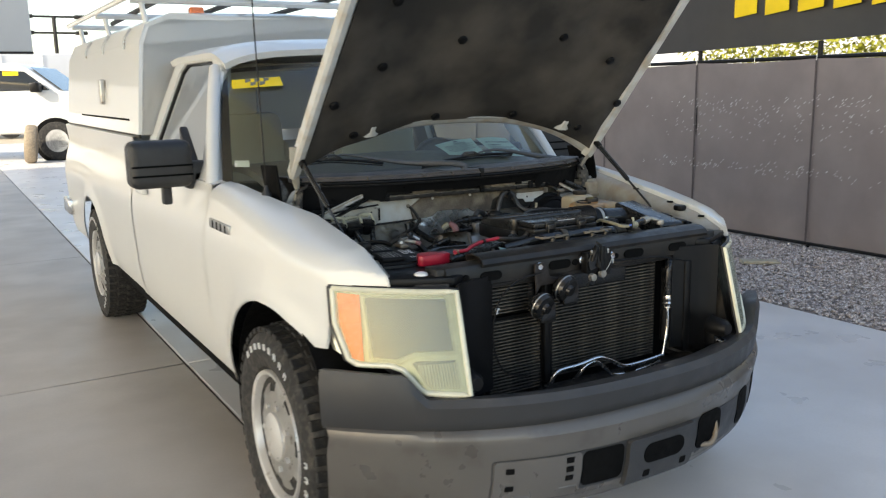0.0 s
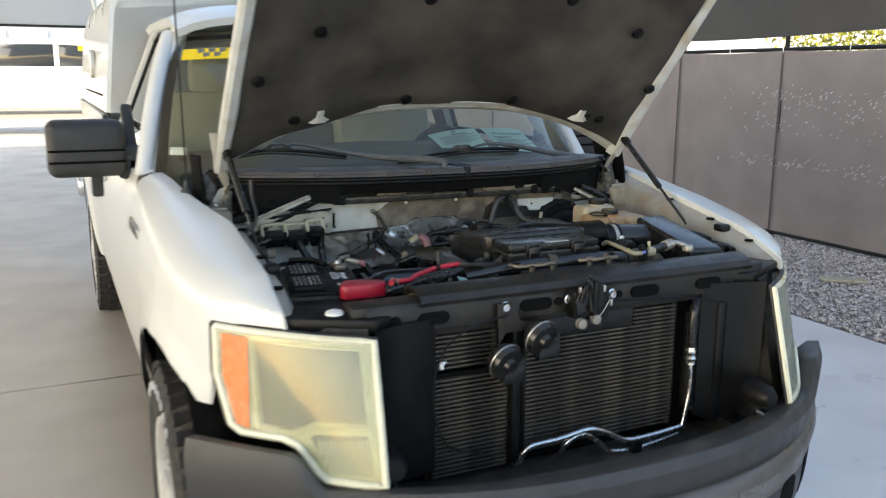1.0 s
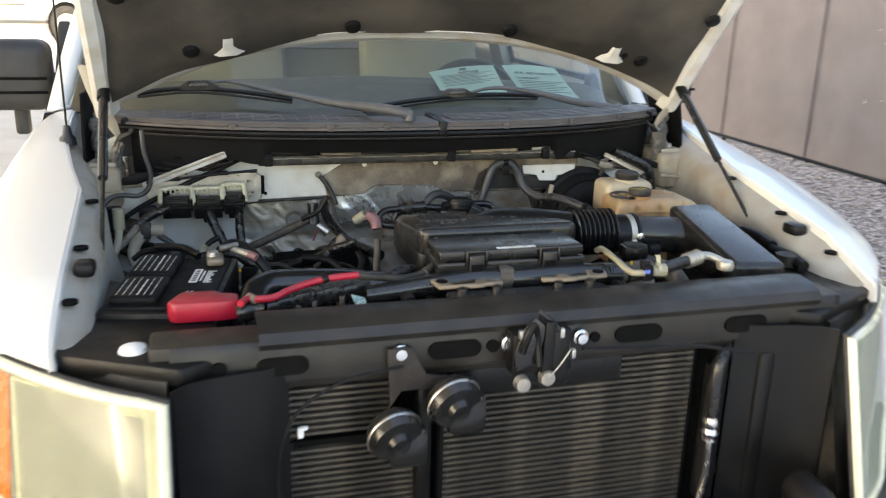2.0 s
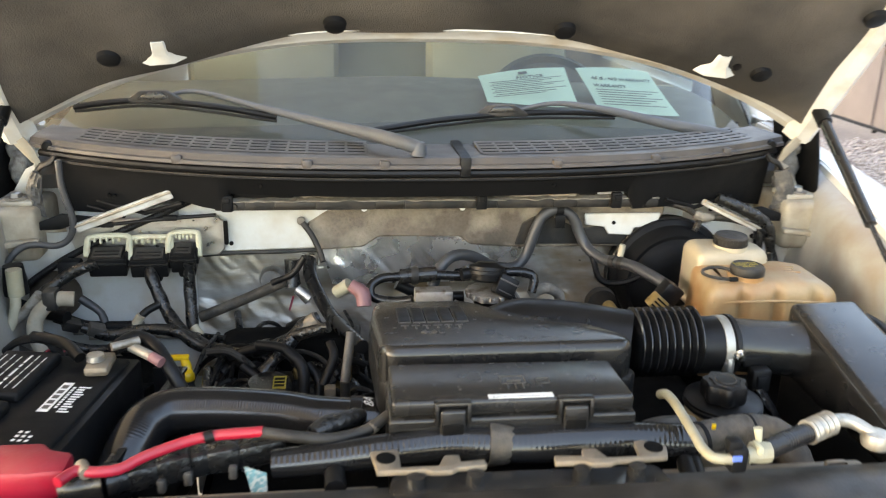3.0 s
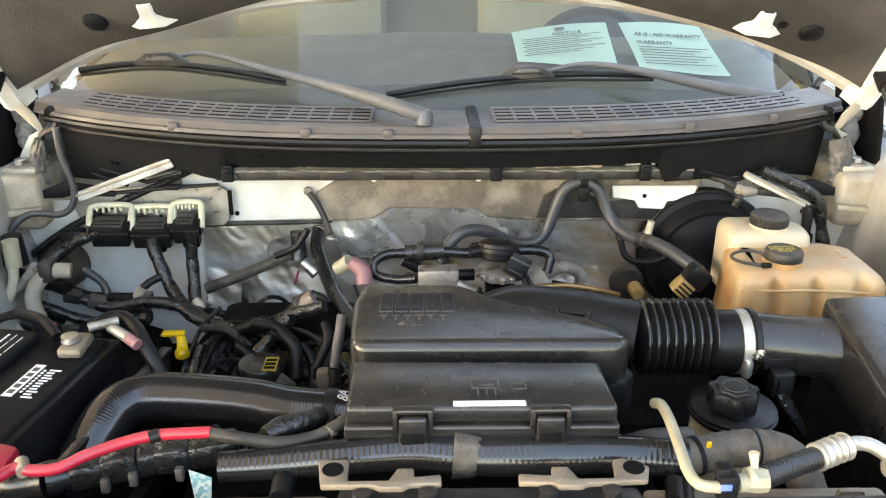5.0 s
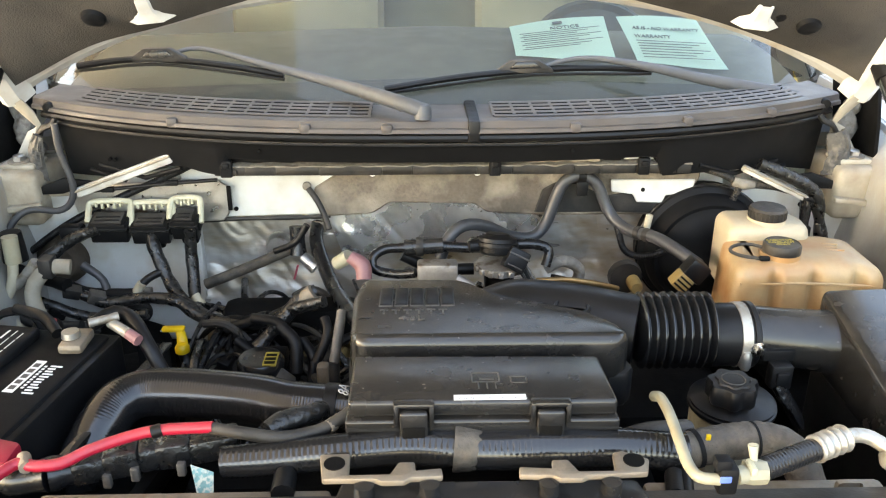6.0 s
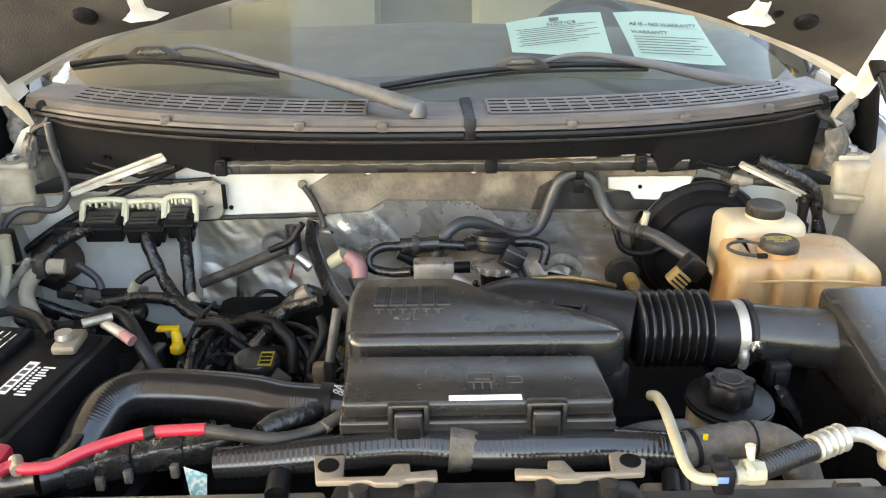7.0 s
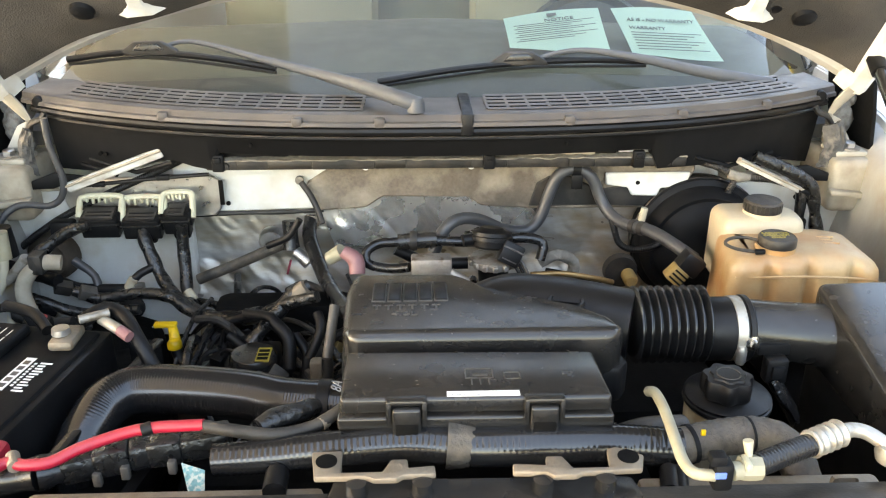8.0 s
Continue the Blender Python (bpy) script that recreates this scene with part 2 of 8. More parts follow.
    grey_int=material("grey_interior", (0.09, 0.088, 0.085), 0.75, vary=0.1, scale=6, grain=400, bump=0.2),
    wall=material("warehouse_panel", (0.62, 0.62, 0.62), 0.6, vary=0.05, scale=1, grain=60, bump=0.05),
    roof=material("canopy_steel", (0.55, 0.53, 0.49), 0.6, vary=0.06, scale=1, grain=60, bump=0.05),
    tan=material("tan_stucco", (0.45, 0.38, 0.28), 0.9, vary=0.1, scale=2, grain=60, bump=0.3),
    window_dark=material("dark_glazing", (0.02, 0.025, 0.03), 0.08, vary=0.1, scale=2, grain=90, bump=0.0, coat=0.5),
)
GLASS = glass("windscreen_glass", (0.84, 0.90, 0.84), 0.0, 0.035)
LAMP_GLASS = glass("hazed_lamp_glass", (0.92, 0.93, 0.84), 0.05, 0.18, 1.5, (0.70, 0.71, 0.58))
SIDE_GLASS = glass("side_glass", (0.72, 0.80, 0.76), 0.0)


# ---- mesh helpers ----
def part(name, bm, mat, parent=None, label="", sharp=38):
    """Links a bmesh as one mesh object, under a thing or a part where one is given."""
    me = bpy.data.meshes.new(name)
    bmesh.ops.recalc_face_normals(bm, faces=bm.faces)
    bm.to_mesh(me)
    bm.free()
    me.materials.append(mat if not isinstance(mat, str) else M[mat])
    me.polygons.foreach_set("use_smooth", [True] * len(me.polygons))
    me.set_sharp_from_angle(angle=radians(sharp))
    ob = new(name, me)
    if parent:
        under(ob, parent)
    if label:
        ob["label"] = label
    return ob


def under(ob, parent):
    ob.parent = parent
    m = parent.matrix_basis.copy()
    if parent.parent:
        m = parent.parent.matrix_basis @ parent.matrix_parent_inverse @ m
    ob.matrix_parent_inverse = m.inverted()


def thing(name, base, label, category, group="", kind=""):
    ob = new(name)
    ob.empty_display_size = 0.1
    ob.location = base
    ob.matrix_basis = Matrix.Translation(base)
    return tagged(ob, label, category, group, kind)


def box(bm, lo, hi, bevel=0.0, m=None, segs=2):
    """A box between two corners, its edges rounded."""
    c, s = [(a + b) / 2 for a, b in zip(lo, hi)], [abs(b - a) for a, b in zip(lo, hi)]
    g = bmesh.ops.create_cube(bm, size=1.0, matrix=(m or Matrix()) @ Matrix.Translation(c) @ Matrix.Diagonal((*s, 1)))
    if bevel:
        edges = {e for v in g["verts"] for e in v.link_edges}
        bmesh.ops.bevel(bm, geom=list(edges), offset=bevel, segments=segs, affect="EDGES", profile=0.5)
    return bm


def prism(bm, poly, lo, hi, axis="y", bevel=0.0, segs=2):
    """A plate: a polygon in the two other axes, from lo to hi along axis."""
    def at(p, h):
        return {"x": (h, p[0], p[1]), "y": (p[0], h, p[1]), "z": (p[0], p[1], h)}[axis]
    a, b = [bm.verts.new(at(p, lo)) for p in poly], [bm.verts.new(at(p, hi)) for p in poly]
    faces = [bm.faces.new(a), bm.faces.new(b[::-1])]
    k = len(poly)
    faces += [bm.faces.new((a[i], b[i], b[(i + 1) % k], a[(i + 1) % k])) for i in range(k)]
    if bevel:
        bmesh.ops.recalc_face_normals(bm, faces=faces)
        edges = {e for f in faces for e in f.edges}
        bmesh.ops.bevel(bm, geom=list(edges), offset=bevel, segments=segs, affect="EDGES", profile=0.5)
    return bm


def smooth_path(pts, step=0.012):
    """A soft curve through the points."""
    p = [Vector(q) for q in pts]
    if len(p) < 3:
        return [p[0].lerp(p[-1], i / 6) for i in range(7)]
    p = [p[0] * 2 - p[1]] + p + [p[-1] * 2 - p[-2]]
    out = []
    for i in range(1, len(p) - 2):
        a, b, c, d = p[i - 1:i + 3]
        n = max(3, int((c - b).length / step))
        for j in range(n):
            t = j / n
            out.append(0.5 * (2 * b + (c - a) * t + (2 * a - 5 * b + 4 * c - d) * t * t + (3 * b - a - 3 * c + d) * t ** 3))
    out.append(p[-2])
    return out


def tube(bm, pts, r, seg=12, rib=0.0, pitch=0.01, step=0.012, soft=True, caps=True, flat=1.0, lump=0.0):
    """A round bar or hose along a path. r may be a list along the points; rib gives it rings."""
    path = smooth_path(pts, min(step, pitch / 4) if rib else step) if soft else [Vector(q) for q in pts]
    n = len(path)
    rs = r if isinstance(r, (list, tuple)) else [r, r]
    up, rings, run = None, [], 0.0
    for i, c in enumerate(path):
        d = (path[min(i + 1, n - 1)] - path[max(i - 1, 0)]).normalized()
        if up is None:
            up = d.orthogonal().normalized() if abs(d.z) > 0.9 else Vector((0, 0, 1)).cross(d).cross(d).normalized()
        up = (up - d * up.dot(d)).normalized()
        side = d.cross(up)
        if i:
            run += (c - path[i - 1]).length
        f = i / max(1, n - 1) * (len(rs) - 1)
        k = min(int(f), len(rs) - 2)
        rad = rs[k] + (rs[k + 1] - rs[k]) * (f - k)
        if lump:
            rad *= 1 + lump * noise.noise(c * 45)
        if rib:
            rad += rib * math.sin(2 * math.pi * run / pitch)
        rings.append([bm.verts.new(c + (up * flat * math.cos(2 * math.pi * j / seg) + side * math.sin(2 * math.pi * j / seg)) * rad) for j in range(seg)])
    for a, b in zip(rings, rings[1:]):
        for j in range(seg):
            bm.faces.new((a[j], a[(j + 1) % seg], b[(j + 1) % seg], b[j]))
    if caps:
        bm.faces.new(rings[0][::-1])
        bm.faces.new(rings[-1])
    return bm


def lathe(bm, centre, profile, axis="z", seg=28, m=None):
    """A turned body: (radius, height) pairs round an axis through the centre."""
    rings = []
    for r, hgt in profile:
        ring = []
        for j in range(seg):
            a = 2 * math.pi * j / seg
            u, w = r * math.cos(a), r * math.sin(a)
            p = Vector({"z": (u, w, hgt), "y": (u, hgt, w), "x": (hgt, u, w)}[axis])
            ring.append(bm.verts.new(Vector(centre) + ((m @ p) if m else p)))
        rings.append(ring)
    for a, b in zip(rings, rings[1:]):
        for j in range(seg):
            bm.faces.new((a[j], a[(j + 1) % seg], b[(j + 1) % seg], b[j]))
    if profile[0][0] > 1e-4:
        bm.faces.new(rings[0][::-1])
    if profile[-1][0] > 1e-4:
        bm.faces.new(rings[-1])
    bmesh.ops.remove_doubles(bm, verts=[v for ring in rings for v in ring], dist=1e-5)
    return bm


def sheet(bm, rows, thick=0.0):
    """A skin through rows of points, given a thickness."""
    g = [[bm.verts.new(p) for p in row] for row in rows]
    faces = [bm.faces.new((g[i][j], g[i][j + 1], g[i + 1][j + 1], g[i + 1][j])) for i in range(len(g) - 1) for j in range(len(g[0]) - 1)]
    if thick:
        bmesh.ops.recalc_face_normals(bm, faces=faces)
        bmesh.ops.solidify(bm, geom=faces, thickness=thick)
    return bm


def B():
    return bmesh.new()


def curve_at(table, x):
    """A value read from a table of (x, value), straight between the entries."""
    if x <= table[0][0]:
        return table[0][1]
    for (x0, v0), (x1, v1) in zip(table, table[1:]):
        if x <= x1:
            f = (x - x0) / (x1 - x0)
            return v0 + (v1 - v0) * f
    return table[-1][1]


def turned(m, fn, *args, **kw):
    """The same helper, its result turned by m."""
    b2 = fn(B(), *args, **kw)
    bmesh.ops.transform(b2, matrix=m, verts=b2.verts)
    return b2


def join(bm, other):
    """Adds another bmesh to this one."""
    me = bpy.data.meshes.new("joined")
    other.to_mesh(me)
    other.free()
    bm.from_mesh(me)
    bpy.data.meshes.remove(me)
    return bm


# ---- the setting ----
FENCE_X, GRAVEL_X = 5.25, 3.22
tagged(part("ground", box(B(), (-150, -150, -0.4), (150, 150, -0.03)), M["tan"]), "sandy open ground reaching the horizon", "ground", kind="structure")

# concrete slabs with open joints
floor = tagged(thing("floor", (0, 0, -0.03), "beige smooth concrete floor slabs with dark sawn joints", "floor", kind="structure"))
xs, ys = [-10.0, -5.4, -0.735, GRAVEL_X], [-11.0, -6.2, -1.2, 2.85, 6.85, 11.0, 15.2, 19.5, 24.0, 30.0]
for i in range(len(xs) - 1):
    for j in range(len(ys) - 1):
        # the right column's paler colour stands in for brighter sky light
        part("slab", box(B(), (xs[i] + 0.006, ys[j] + 0.005, -0.06), (xs[i + 1] - 0.006, ys[j + 1] - 0.005, 0.0), 0.006, segs=1), "concrete_skylit" if i == 2 else "concrete", floor)
part("joint_filler", box(B(), (-10, -11, -0.07), (GRAVEL_X, 30, -0.012)), "joint", floor, "dark dirt-filled joints between slabs")

# gravel bed with stones
rng = random.Random(4)


def scatter(count, x0, x1, y0, y1, sizes):
    """Many small uneven stones in one mesh."""
    one = B()
    bmesh.ops.create_icosphere(one, subdivisions=1, radius=1)
    base, faces = np.array([v.co[:] for v in one.verts]), np.array([[v.index for v in f.verts] for f in one.faces])
    one.free()
    r = np.random.RandomState(7)
    size = r.choice(sizes, count)[:, None, None]
    shape = base[None] * (size * np.stack([np.ones(count), r.uniform(0.6, 1, count), r.uniform(0.45, 0.85, count)], 1)[:, None])
    shape += r.uniform(-0.18, 0.18, shape.shape) * size
    a, b = r.uniform(0, 6.28, count), r.uniform(-0.7, 0.7, count)
    x, y, z = shape[..., 0], shape[..., 1], shape[..., 2]
    y, z = y * np.cos(b)[:, None] - z * np.sin(b)[:, None], y * np.sin(b)[:, None] + z * np.cos(b)[:, None]
    x, y = x * np.cos(a)[:, None] - y * np.sin(a)[:, None], x * np.sin(a)[:, None] + y * np.cos(a)[:, None]
    at = np.stack([r.uniform(x0, x1, count), r.uniform(y0, y1, count), r.uniform(-0.012, 0.01, count)], 1)
    verts = np.stack([x, y, z], -1) + at[:, None]
    me = bpy.data.meshes.new("gravel")
    me.from_pydata(verts.reshape(-1, 3).tolist(), [], (faces[None] + 12 * np.arange(count)[:, None, None]).reshape(-1, 3).tolist())
    return me


stones = new("gravel", scatter(26000, GRAVEL_X + 0.02, FENCE_X + 0.25, 0.2, 7.0, (0.006, 0.009, 0.012, 0.016, 0.022)))
stones.data.materials.append(material("gravel_mix", (0.40, 0.34, 0.31), 0.85, vary=0.5, scale=45, grain=160, bump=0.4, second=(0.66, 0.62, 0.59), second_at=0.56, second_soft=0.1))
tagged(stones, "loose grey and reddish gravel along the fence foot", "gravel", kind="stuff")
tagged(part("gravel_bed", box(B(), (GRAVEL_X, -11, -0.05), (FENCE_X + 0.6, 30, -0.012)), M["gravel"]), "grey gravel bed beside the concrete", "gravel", kind="structure")
# a pale splinter of board lying on the gravel
tagged(part("scrap_board", box(B(), (-0.17, -0.05, 0.0), (0.17, 0.05, 0.03), 0.008, m=pose(4.25, 2.75, 0.012, 2, 3, -28)), M["pale"]), "pale broken board lying on the gravel", "board")

# fence with shade cloth
fence = thing("fence", (FENCE_X, 4, 0), "dark plum shade cloth fence on steel posts", "fence", kind="structure")
rows = []
for i in range(27):
    z = 0.04 + 1.75 * i / 26
    rows.append([(FENCE_X + 0.012 * math.sin(y * 4.5 + 0.3 * z) * math.sin(z * 1.7) + 0.006 * math.sin(y * 13 + z * 5), y, z - 0.018 * abs(math.sin((y - 4.47) * math.pi / 1.45)) * (i == 26)) for y in [-9 + 0.175 * k for k in range(160)]])
part("shade_cloth", sheet(B(), rows, 0.002), "mesh", fence, "dusty plum-grey woven shade cloth")
for k in range(-9, 9):
    y = 4.47 + 1.45 * k
    part("post", tube(B(), [(FENCE_X + 0.035, y, -0.05), (FENCE_X + 0.035, y, 1.95)], 0.024, 10), "black", fence)
    part("cloth_seam", box(B(), (FENCE_X - 0.017, y - 0.009, 0.05), (FENCE_X - 0.012, y + 0.009, 1.77)), "seam", fence, "dark cloth seam at a post")
    for d in (0.0, 0.7):
        part("cloth_tie", tube(B(), [(FENCE_X - 0.012, y + d, 1.76), (FENCE_X - 0.012, y + d, 1.83)], 0.005, 6), "bright", fence)
part("top_rail", tube(B(), [(FENCE_X + 0.03, -9, 1.80), (FENCE_X + 0.03, 19, 1.80)], 0.02, 10), "black", fence)
part("bottom_rail", tube(B(), [(FENCE_X - 0.02, -9, 0.045), (FENCE_X - 0.02, 19, 0.045)], 0.016, 8), "black", fence)
# pale slivers: frayed threads, and light through the cloth painted in
bm = B()
for _ in range(340):
    y = rng.choice((rng.gauss(2.6, 0.55), rng.gauss(3.5, 0.5), rng.gauss(4.4, 0.35)))
    z = rng.choice((rng.gauss(1.35, 0.05), rng.gauss(1.15, 0.09), rng.gauss(0.72, 0.03)))
    w = rng.uniform(0.012, 0.035)
    box(bm, (-0.001, -w / 2, -0.002), (0.001, w / 2, 0.002), m=pose(FENCE_X - 0.016, y, z, rng.choice((-40, -48, -35))))
part("worn_threads", bm, "wall", fence, "pale slivers for frayed threads and light through the cloth")

banner = thing("banner", (FENCE_X, 2, 1.9), "black vinyl banner with yellow number hung above fence", "banner")
rows = [[(FENCE_X + 0.0 + 0.02 * math.sin(y * 2.1 + z), y, z + (0.03 * math.sin(y * 0.9) if i == 0 else 0)) for y in [-6 + 0.25 * k for k in range(65)]] for i, z in enumerate([1.94, 2.3, 2.7, 3.1, 3.45])]
part("banner_sheet", sheet(B(), rows, 0.002), "banner", banner)
for k in range(11):
    y = 3.98 - k * 0.37
    part("figure_bar", prism(B(), [(y, 2.22), (y - 0.27, 2.25), (y - 0.27, 2.68), (y, 2.66)], FENCE_X - 0.035, FENCE_X - 0.028, "x", 0.002), "sticker", banner, "yellow figure drawn as a bar")

# canopy: the unseen deck's height and edges are set to block the sun
canopy = thing("canopy", (0, 4, 0), "wide pale steel canopy, its unseen deck set to shade the bay", "canopy", kind="structure")
bm = box(B(), (-17.2, -11.0, 7.2), (-1.9, 15.4, 7.32))
for k in range(22):
    y = -10.8 + k * 1.2
    box(bm, (-17.1, y - 0.05, 7.02), (-2.0, y + 0.05, 7.2))
part("canopy_deck", bm, "roof", canopy)
part("canopy_fascia", box(B(), (-12.5, 15.3, 2.37), (-0.17, 15.4, 7.2), 0.01), "wall", canopy, "pale painted end panel")
part("fascia_trim", box(B(), (-12.5, 15.28, 2.33), (-0.165, 15.42, 2.37), 0.01), "dusty", canopy)
# ---- the pickup truck ----
# x to the truck's left, y to its tail, z up; the headlamps' inner top corners stand at y = 0
truck = thing("pickup_truck", (0, 2.4, 0), "white work pickup truck with open hood and service cap", "pickup truck")
AXLE_F, AXLE_R, HUB_Z = 0.62, 4.30, 0.392
SIDE = [(0.40, 0.90), (0.50, 0.935), (0.62, 0.955), (0.80, 0.966), (0.95, 0.975), (1.04, 0.966), (1.14, 0.94), (1.21, 0.915), (1.36, 0.935)]
TAPER = [(-0.1, 0.78), (0.1, 0.855), (0.26, 0.895), (0.32, 0.925), (0.45, 0.965), (0.62, 0.99), (0.9, 1.0), (6, 1.0)]
RIM_X = [(0.08, 0.745), (0.3, 0.745), (0.65, 0.752), (0.8, 0.785), (1.0, 0.82), (1.2, 0.835), (1.46, 0.85)]
RIM_Z = [(0.08, 1.0), (0.12, 1.025), (0.29, 1.095), (0.65, 1.16), (1.0, 1.203), (1.2, 1.222), (1.46, 1.228)]


def side_x(y, z):
    arch = sum(0.018 * math.exp(-((math.hypot(y - a, z - HUB_Z) - 0.495) / 0.05) ** 2) for a in (AXLE_F, AXLE_R))
    return curve_at(SIDE, z) * curve_at(TAPER, y) + arch * (z < 1.0)


def foot(y):
    """The lower edge of the side panels: sills and wheel arches."""
    if y < 0.275:
        z = curve_at([(0.08, 0.995), (0.26, 0.985), (0.275, 0.8)], y)
    elif y < 0.40:
        z = 0.79
    else:
        z = 0.45 + 0.02 * (y > 2.9)
    for a in (AXLE_F, AXLE_R):
        if abs(y - a) < 0.488 and y > 0.36:
            z = max(z, HUB_Z + math.sqrt(0.488 ** 2 - (y - a) ** 2))
    return z


def spaced(a, b, n):
    return [a + (b - a) * i / n for i in range(n + 1)]


def lamp_edge(x):
    """How far back the lamp's upper edge stands, by the distance from the middle."""
    d = max(0, abs(x) - 0.579)
    return 0.5 * d + 1.4 * d * d


def side_panel(sgn, y0, y1, top, n, roll=False):
    """A side panel from its foot to a height, rolled over to the engine bay's edge for a fender."""
    rows = []
    for y in spaced(y0, y1, n):
        zb = foot(y)
        row = []
        if roll:
            zi, xi = curve_at(RIM_Z, y), curve_at(RIM_X, y)
            zs = max(zb + 0.005, min(zi - 0.085, 1.13))
            for z in spaced(zb, zs, 11):
                row.append((sgn * side_x(y, z), y, z))
            xo = side_x(y, zs)
            for k in range(1, 9):
                a = k / 8 * math.pi / 2
                row.append((sgn * (xi + (xo - xi) * math.cos(a) ** 0.9), y, zs + (zi - zs) * math.sin(a) ** 0.9))
            row.append((sgn * (xi - 0.004), y, zi - 0.03))
            row = [(x, max(y, lamp_edge(x) + 0.004 + 0.25 * max(0, z - 0.99)), z) for x, y, z in row]
        else:
            row = [(sgn * side_x(y, z), y, z) for z in spaced(zb, top, 14)]
            row.append((sgn * (side_x(y, top) - 0.05), y, top + 0.012))
        # the panel's inner skin closes the section
        rows.append(row + [(x - 0.006 * sgn, y, z - 0.003) for x, y, z in reversed(row)])
    return sheet(B(), rows)


for sgn in (-1, 1):
    part("fender", side_panel(sgn, 0.085, 1.335, 1.2, 90, True), "paint", truck)
    door = part("door", side_panel(sgn, 1.342, 2.60, 1.215, 30), "paint", truck)
    part("cab_corner", side_panel(sgn, 2.607, 2.80, 1.215, 8), "paint", truck)
    part("bed_side", side_panel(sgn, 2.825, 5.55, 1.35, 80), "paint", truck)
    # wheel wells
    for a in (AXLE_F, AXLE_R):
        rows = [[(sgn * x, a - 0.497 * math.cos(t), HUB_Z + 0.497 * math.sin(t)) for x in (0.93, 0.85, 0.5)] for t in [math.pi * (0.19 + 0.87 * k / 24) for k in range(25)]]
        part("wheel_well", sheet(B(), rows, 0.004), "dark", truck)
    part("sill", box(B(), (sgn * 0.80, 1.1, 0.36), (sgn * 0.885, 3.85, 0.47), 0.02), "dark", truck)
    # greenhouse side
    def glassx(z):
        return sgn * (0.905 - (z - 1.215) * 0.40)
    outer = [(1.40, 1.215), (1.86, 1.752), (2.0, 1.785), (2.58, 1.785), (2.70, 1.75), (2.78, 1.215)]
    inner = [(1.60, 1.25), (1.925, 1.70), (2.0, 1.735), (2.50, 1.735), (2.56, 1.70), (2.62, 1.25)]
    bm = B()
    for q in range(6):
        a, b, c, d = outer[q], outer[(q + 1) % 6], inner[(q + 1) % 6], inner[q]
        for e, f, g2, h2 in zip(*[[tuple(np.add(np.multiply(s, 1 - k / 4), np.multiply(u, k / 4))) for k in r] for s, u, r in ((a, b, range(4)), (a, b, range(1, 5)), (d, c, range(1, 5)), (d, c, range(4)))]):
            bm.faces.new([bm.verts.new((glassx(p[1]), *p)) for p in (e, f, g2, h2)])
    bmesh.ops.remove_doubles(bm, verts=bm.verts, dist=1e-4)
    bmesh.ops.solidify(bm, geom=bm.faces[:], thickness=0.05 * -sgn)
    part("door_frame", bm, "paint", truck)
    bm = B()
    k = [(y + (0.012 if y < 2.1 else -0.012) * 0, z) for y, z in inner]
    ring = [(y, z) for y, z in inner]
    cy, cz = sum(p[0] for p in ring) / 6, sum(p[1] for p in ring) / 6
    for q in range(6):
        a, b = ring[q], ring[(q + 1) % 6]
        c, d = [((y - cy) * 0.93 + cy, (z - cz) * 0.93 + cz) for y, z in (b, a)]
        bm.faces.new([bm.verts.new((glassx(p[1]) - sgn * 0.012, *p)) for p in (a, b, c, d)])
    bmesh.ops.remove_doubles(bm, verts=bm.verts, dist=1e-4)
    bmesh.ops.solidify(bm, geom=bm.faces[:], thickness=0.012)
    part("window_seal", bm, "black", truck)
    bm = B()
    bm.faces.new([bm.verts.new((glassx(z) - sgn * 0.02, y, z)) for y, z in ring])
    pane = part("side_window", bm, SIDE_GLASS, truck)
    pane.visible_shadow = False
    part("mirror_sail", prism(B(), [(1.60, 1.25), (1.60, 1.16), (1.80, 1.19), (1.80, 1.44)], sgn * 0.885, sgn * 0.925, "x", 0.008), "mirror_black", truck)
    # towing-style door mirror
    bm = B()
    box(bm, (sgn * 0.93, 1.56, 1.19), (sgn * 1.19, 1.70, 1.39), 0.035, segs=4)
    mir = part("door_mirror", bm, "mirror_black", truck, "large textured black door mirror")
    part("mirror_arm", box(B(), (sgn * 0.80, 1.60, 1.175), (sgn * 0.96, 1.67, 1.295), 0.018), "mirror_black", mir)
    for z, x0, x1 in ((1.245, 0.935, 1.185), (1.285, 0.935, 1.185)):
        part("mirror_groove", box(B(), (sgn * x0, 1.5565, z - 0.004), (sgn * x1, 1.562, z + 0.004)), "dark", mir)
    part("mirror_glass", box(B(), (sgn * 0.955, 1.70, 1.21), (sgn * 1.17, 1.704, 1.37), 0.01), "bright", mir)
    part("turn_mast", box(B(), (sgn * 1.01, 1.64, 1.11), (sgn * 1.05, 1.69, 1.20), 0.01), "mirror_black", mir)
    # badge on the fender
    part("badge", box(B(), (sgn * 0.950, 1.0, 1.055), (sgn * 0.962, 1.27, 1.092), 0.004), "steel", truck, "chrome badge drawn as a plain bar")
    for k in range(4):
        part("badge_gap", box(B(), (sgn * 0.9618, 1.045 + 0.055 * k, 1.058), (sgn * 0.963, 1.062 + 0.055 * k, 1.089)), "dark", truck)
part("door_handle", box(B(), (-0.99, 2.42, 1.07), (-0.955, 2.58, 1.10), 0.012), "paint", door)

# roof and windscreen
def roof_z(x, y):
    return 1.812 - 0.030 * (x / 0.70) ** 2 - 0.040 * abs(x / 0.70) ** 8 - 0.9 * max(0, 2.02 - y) ** 2 - 0.1 * max(0, y - 2.6)


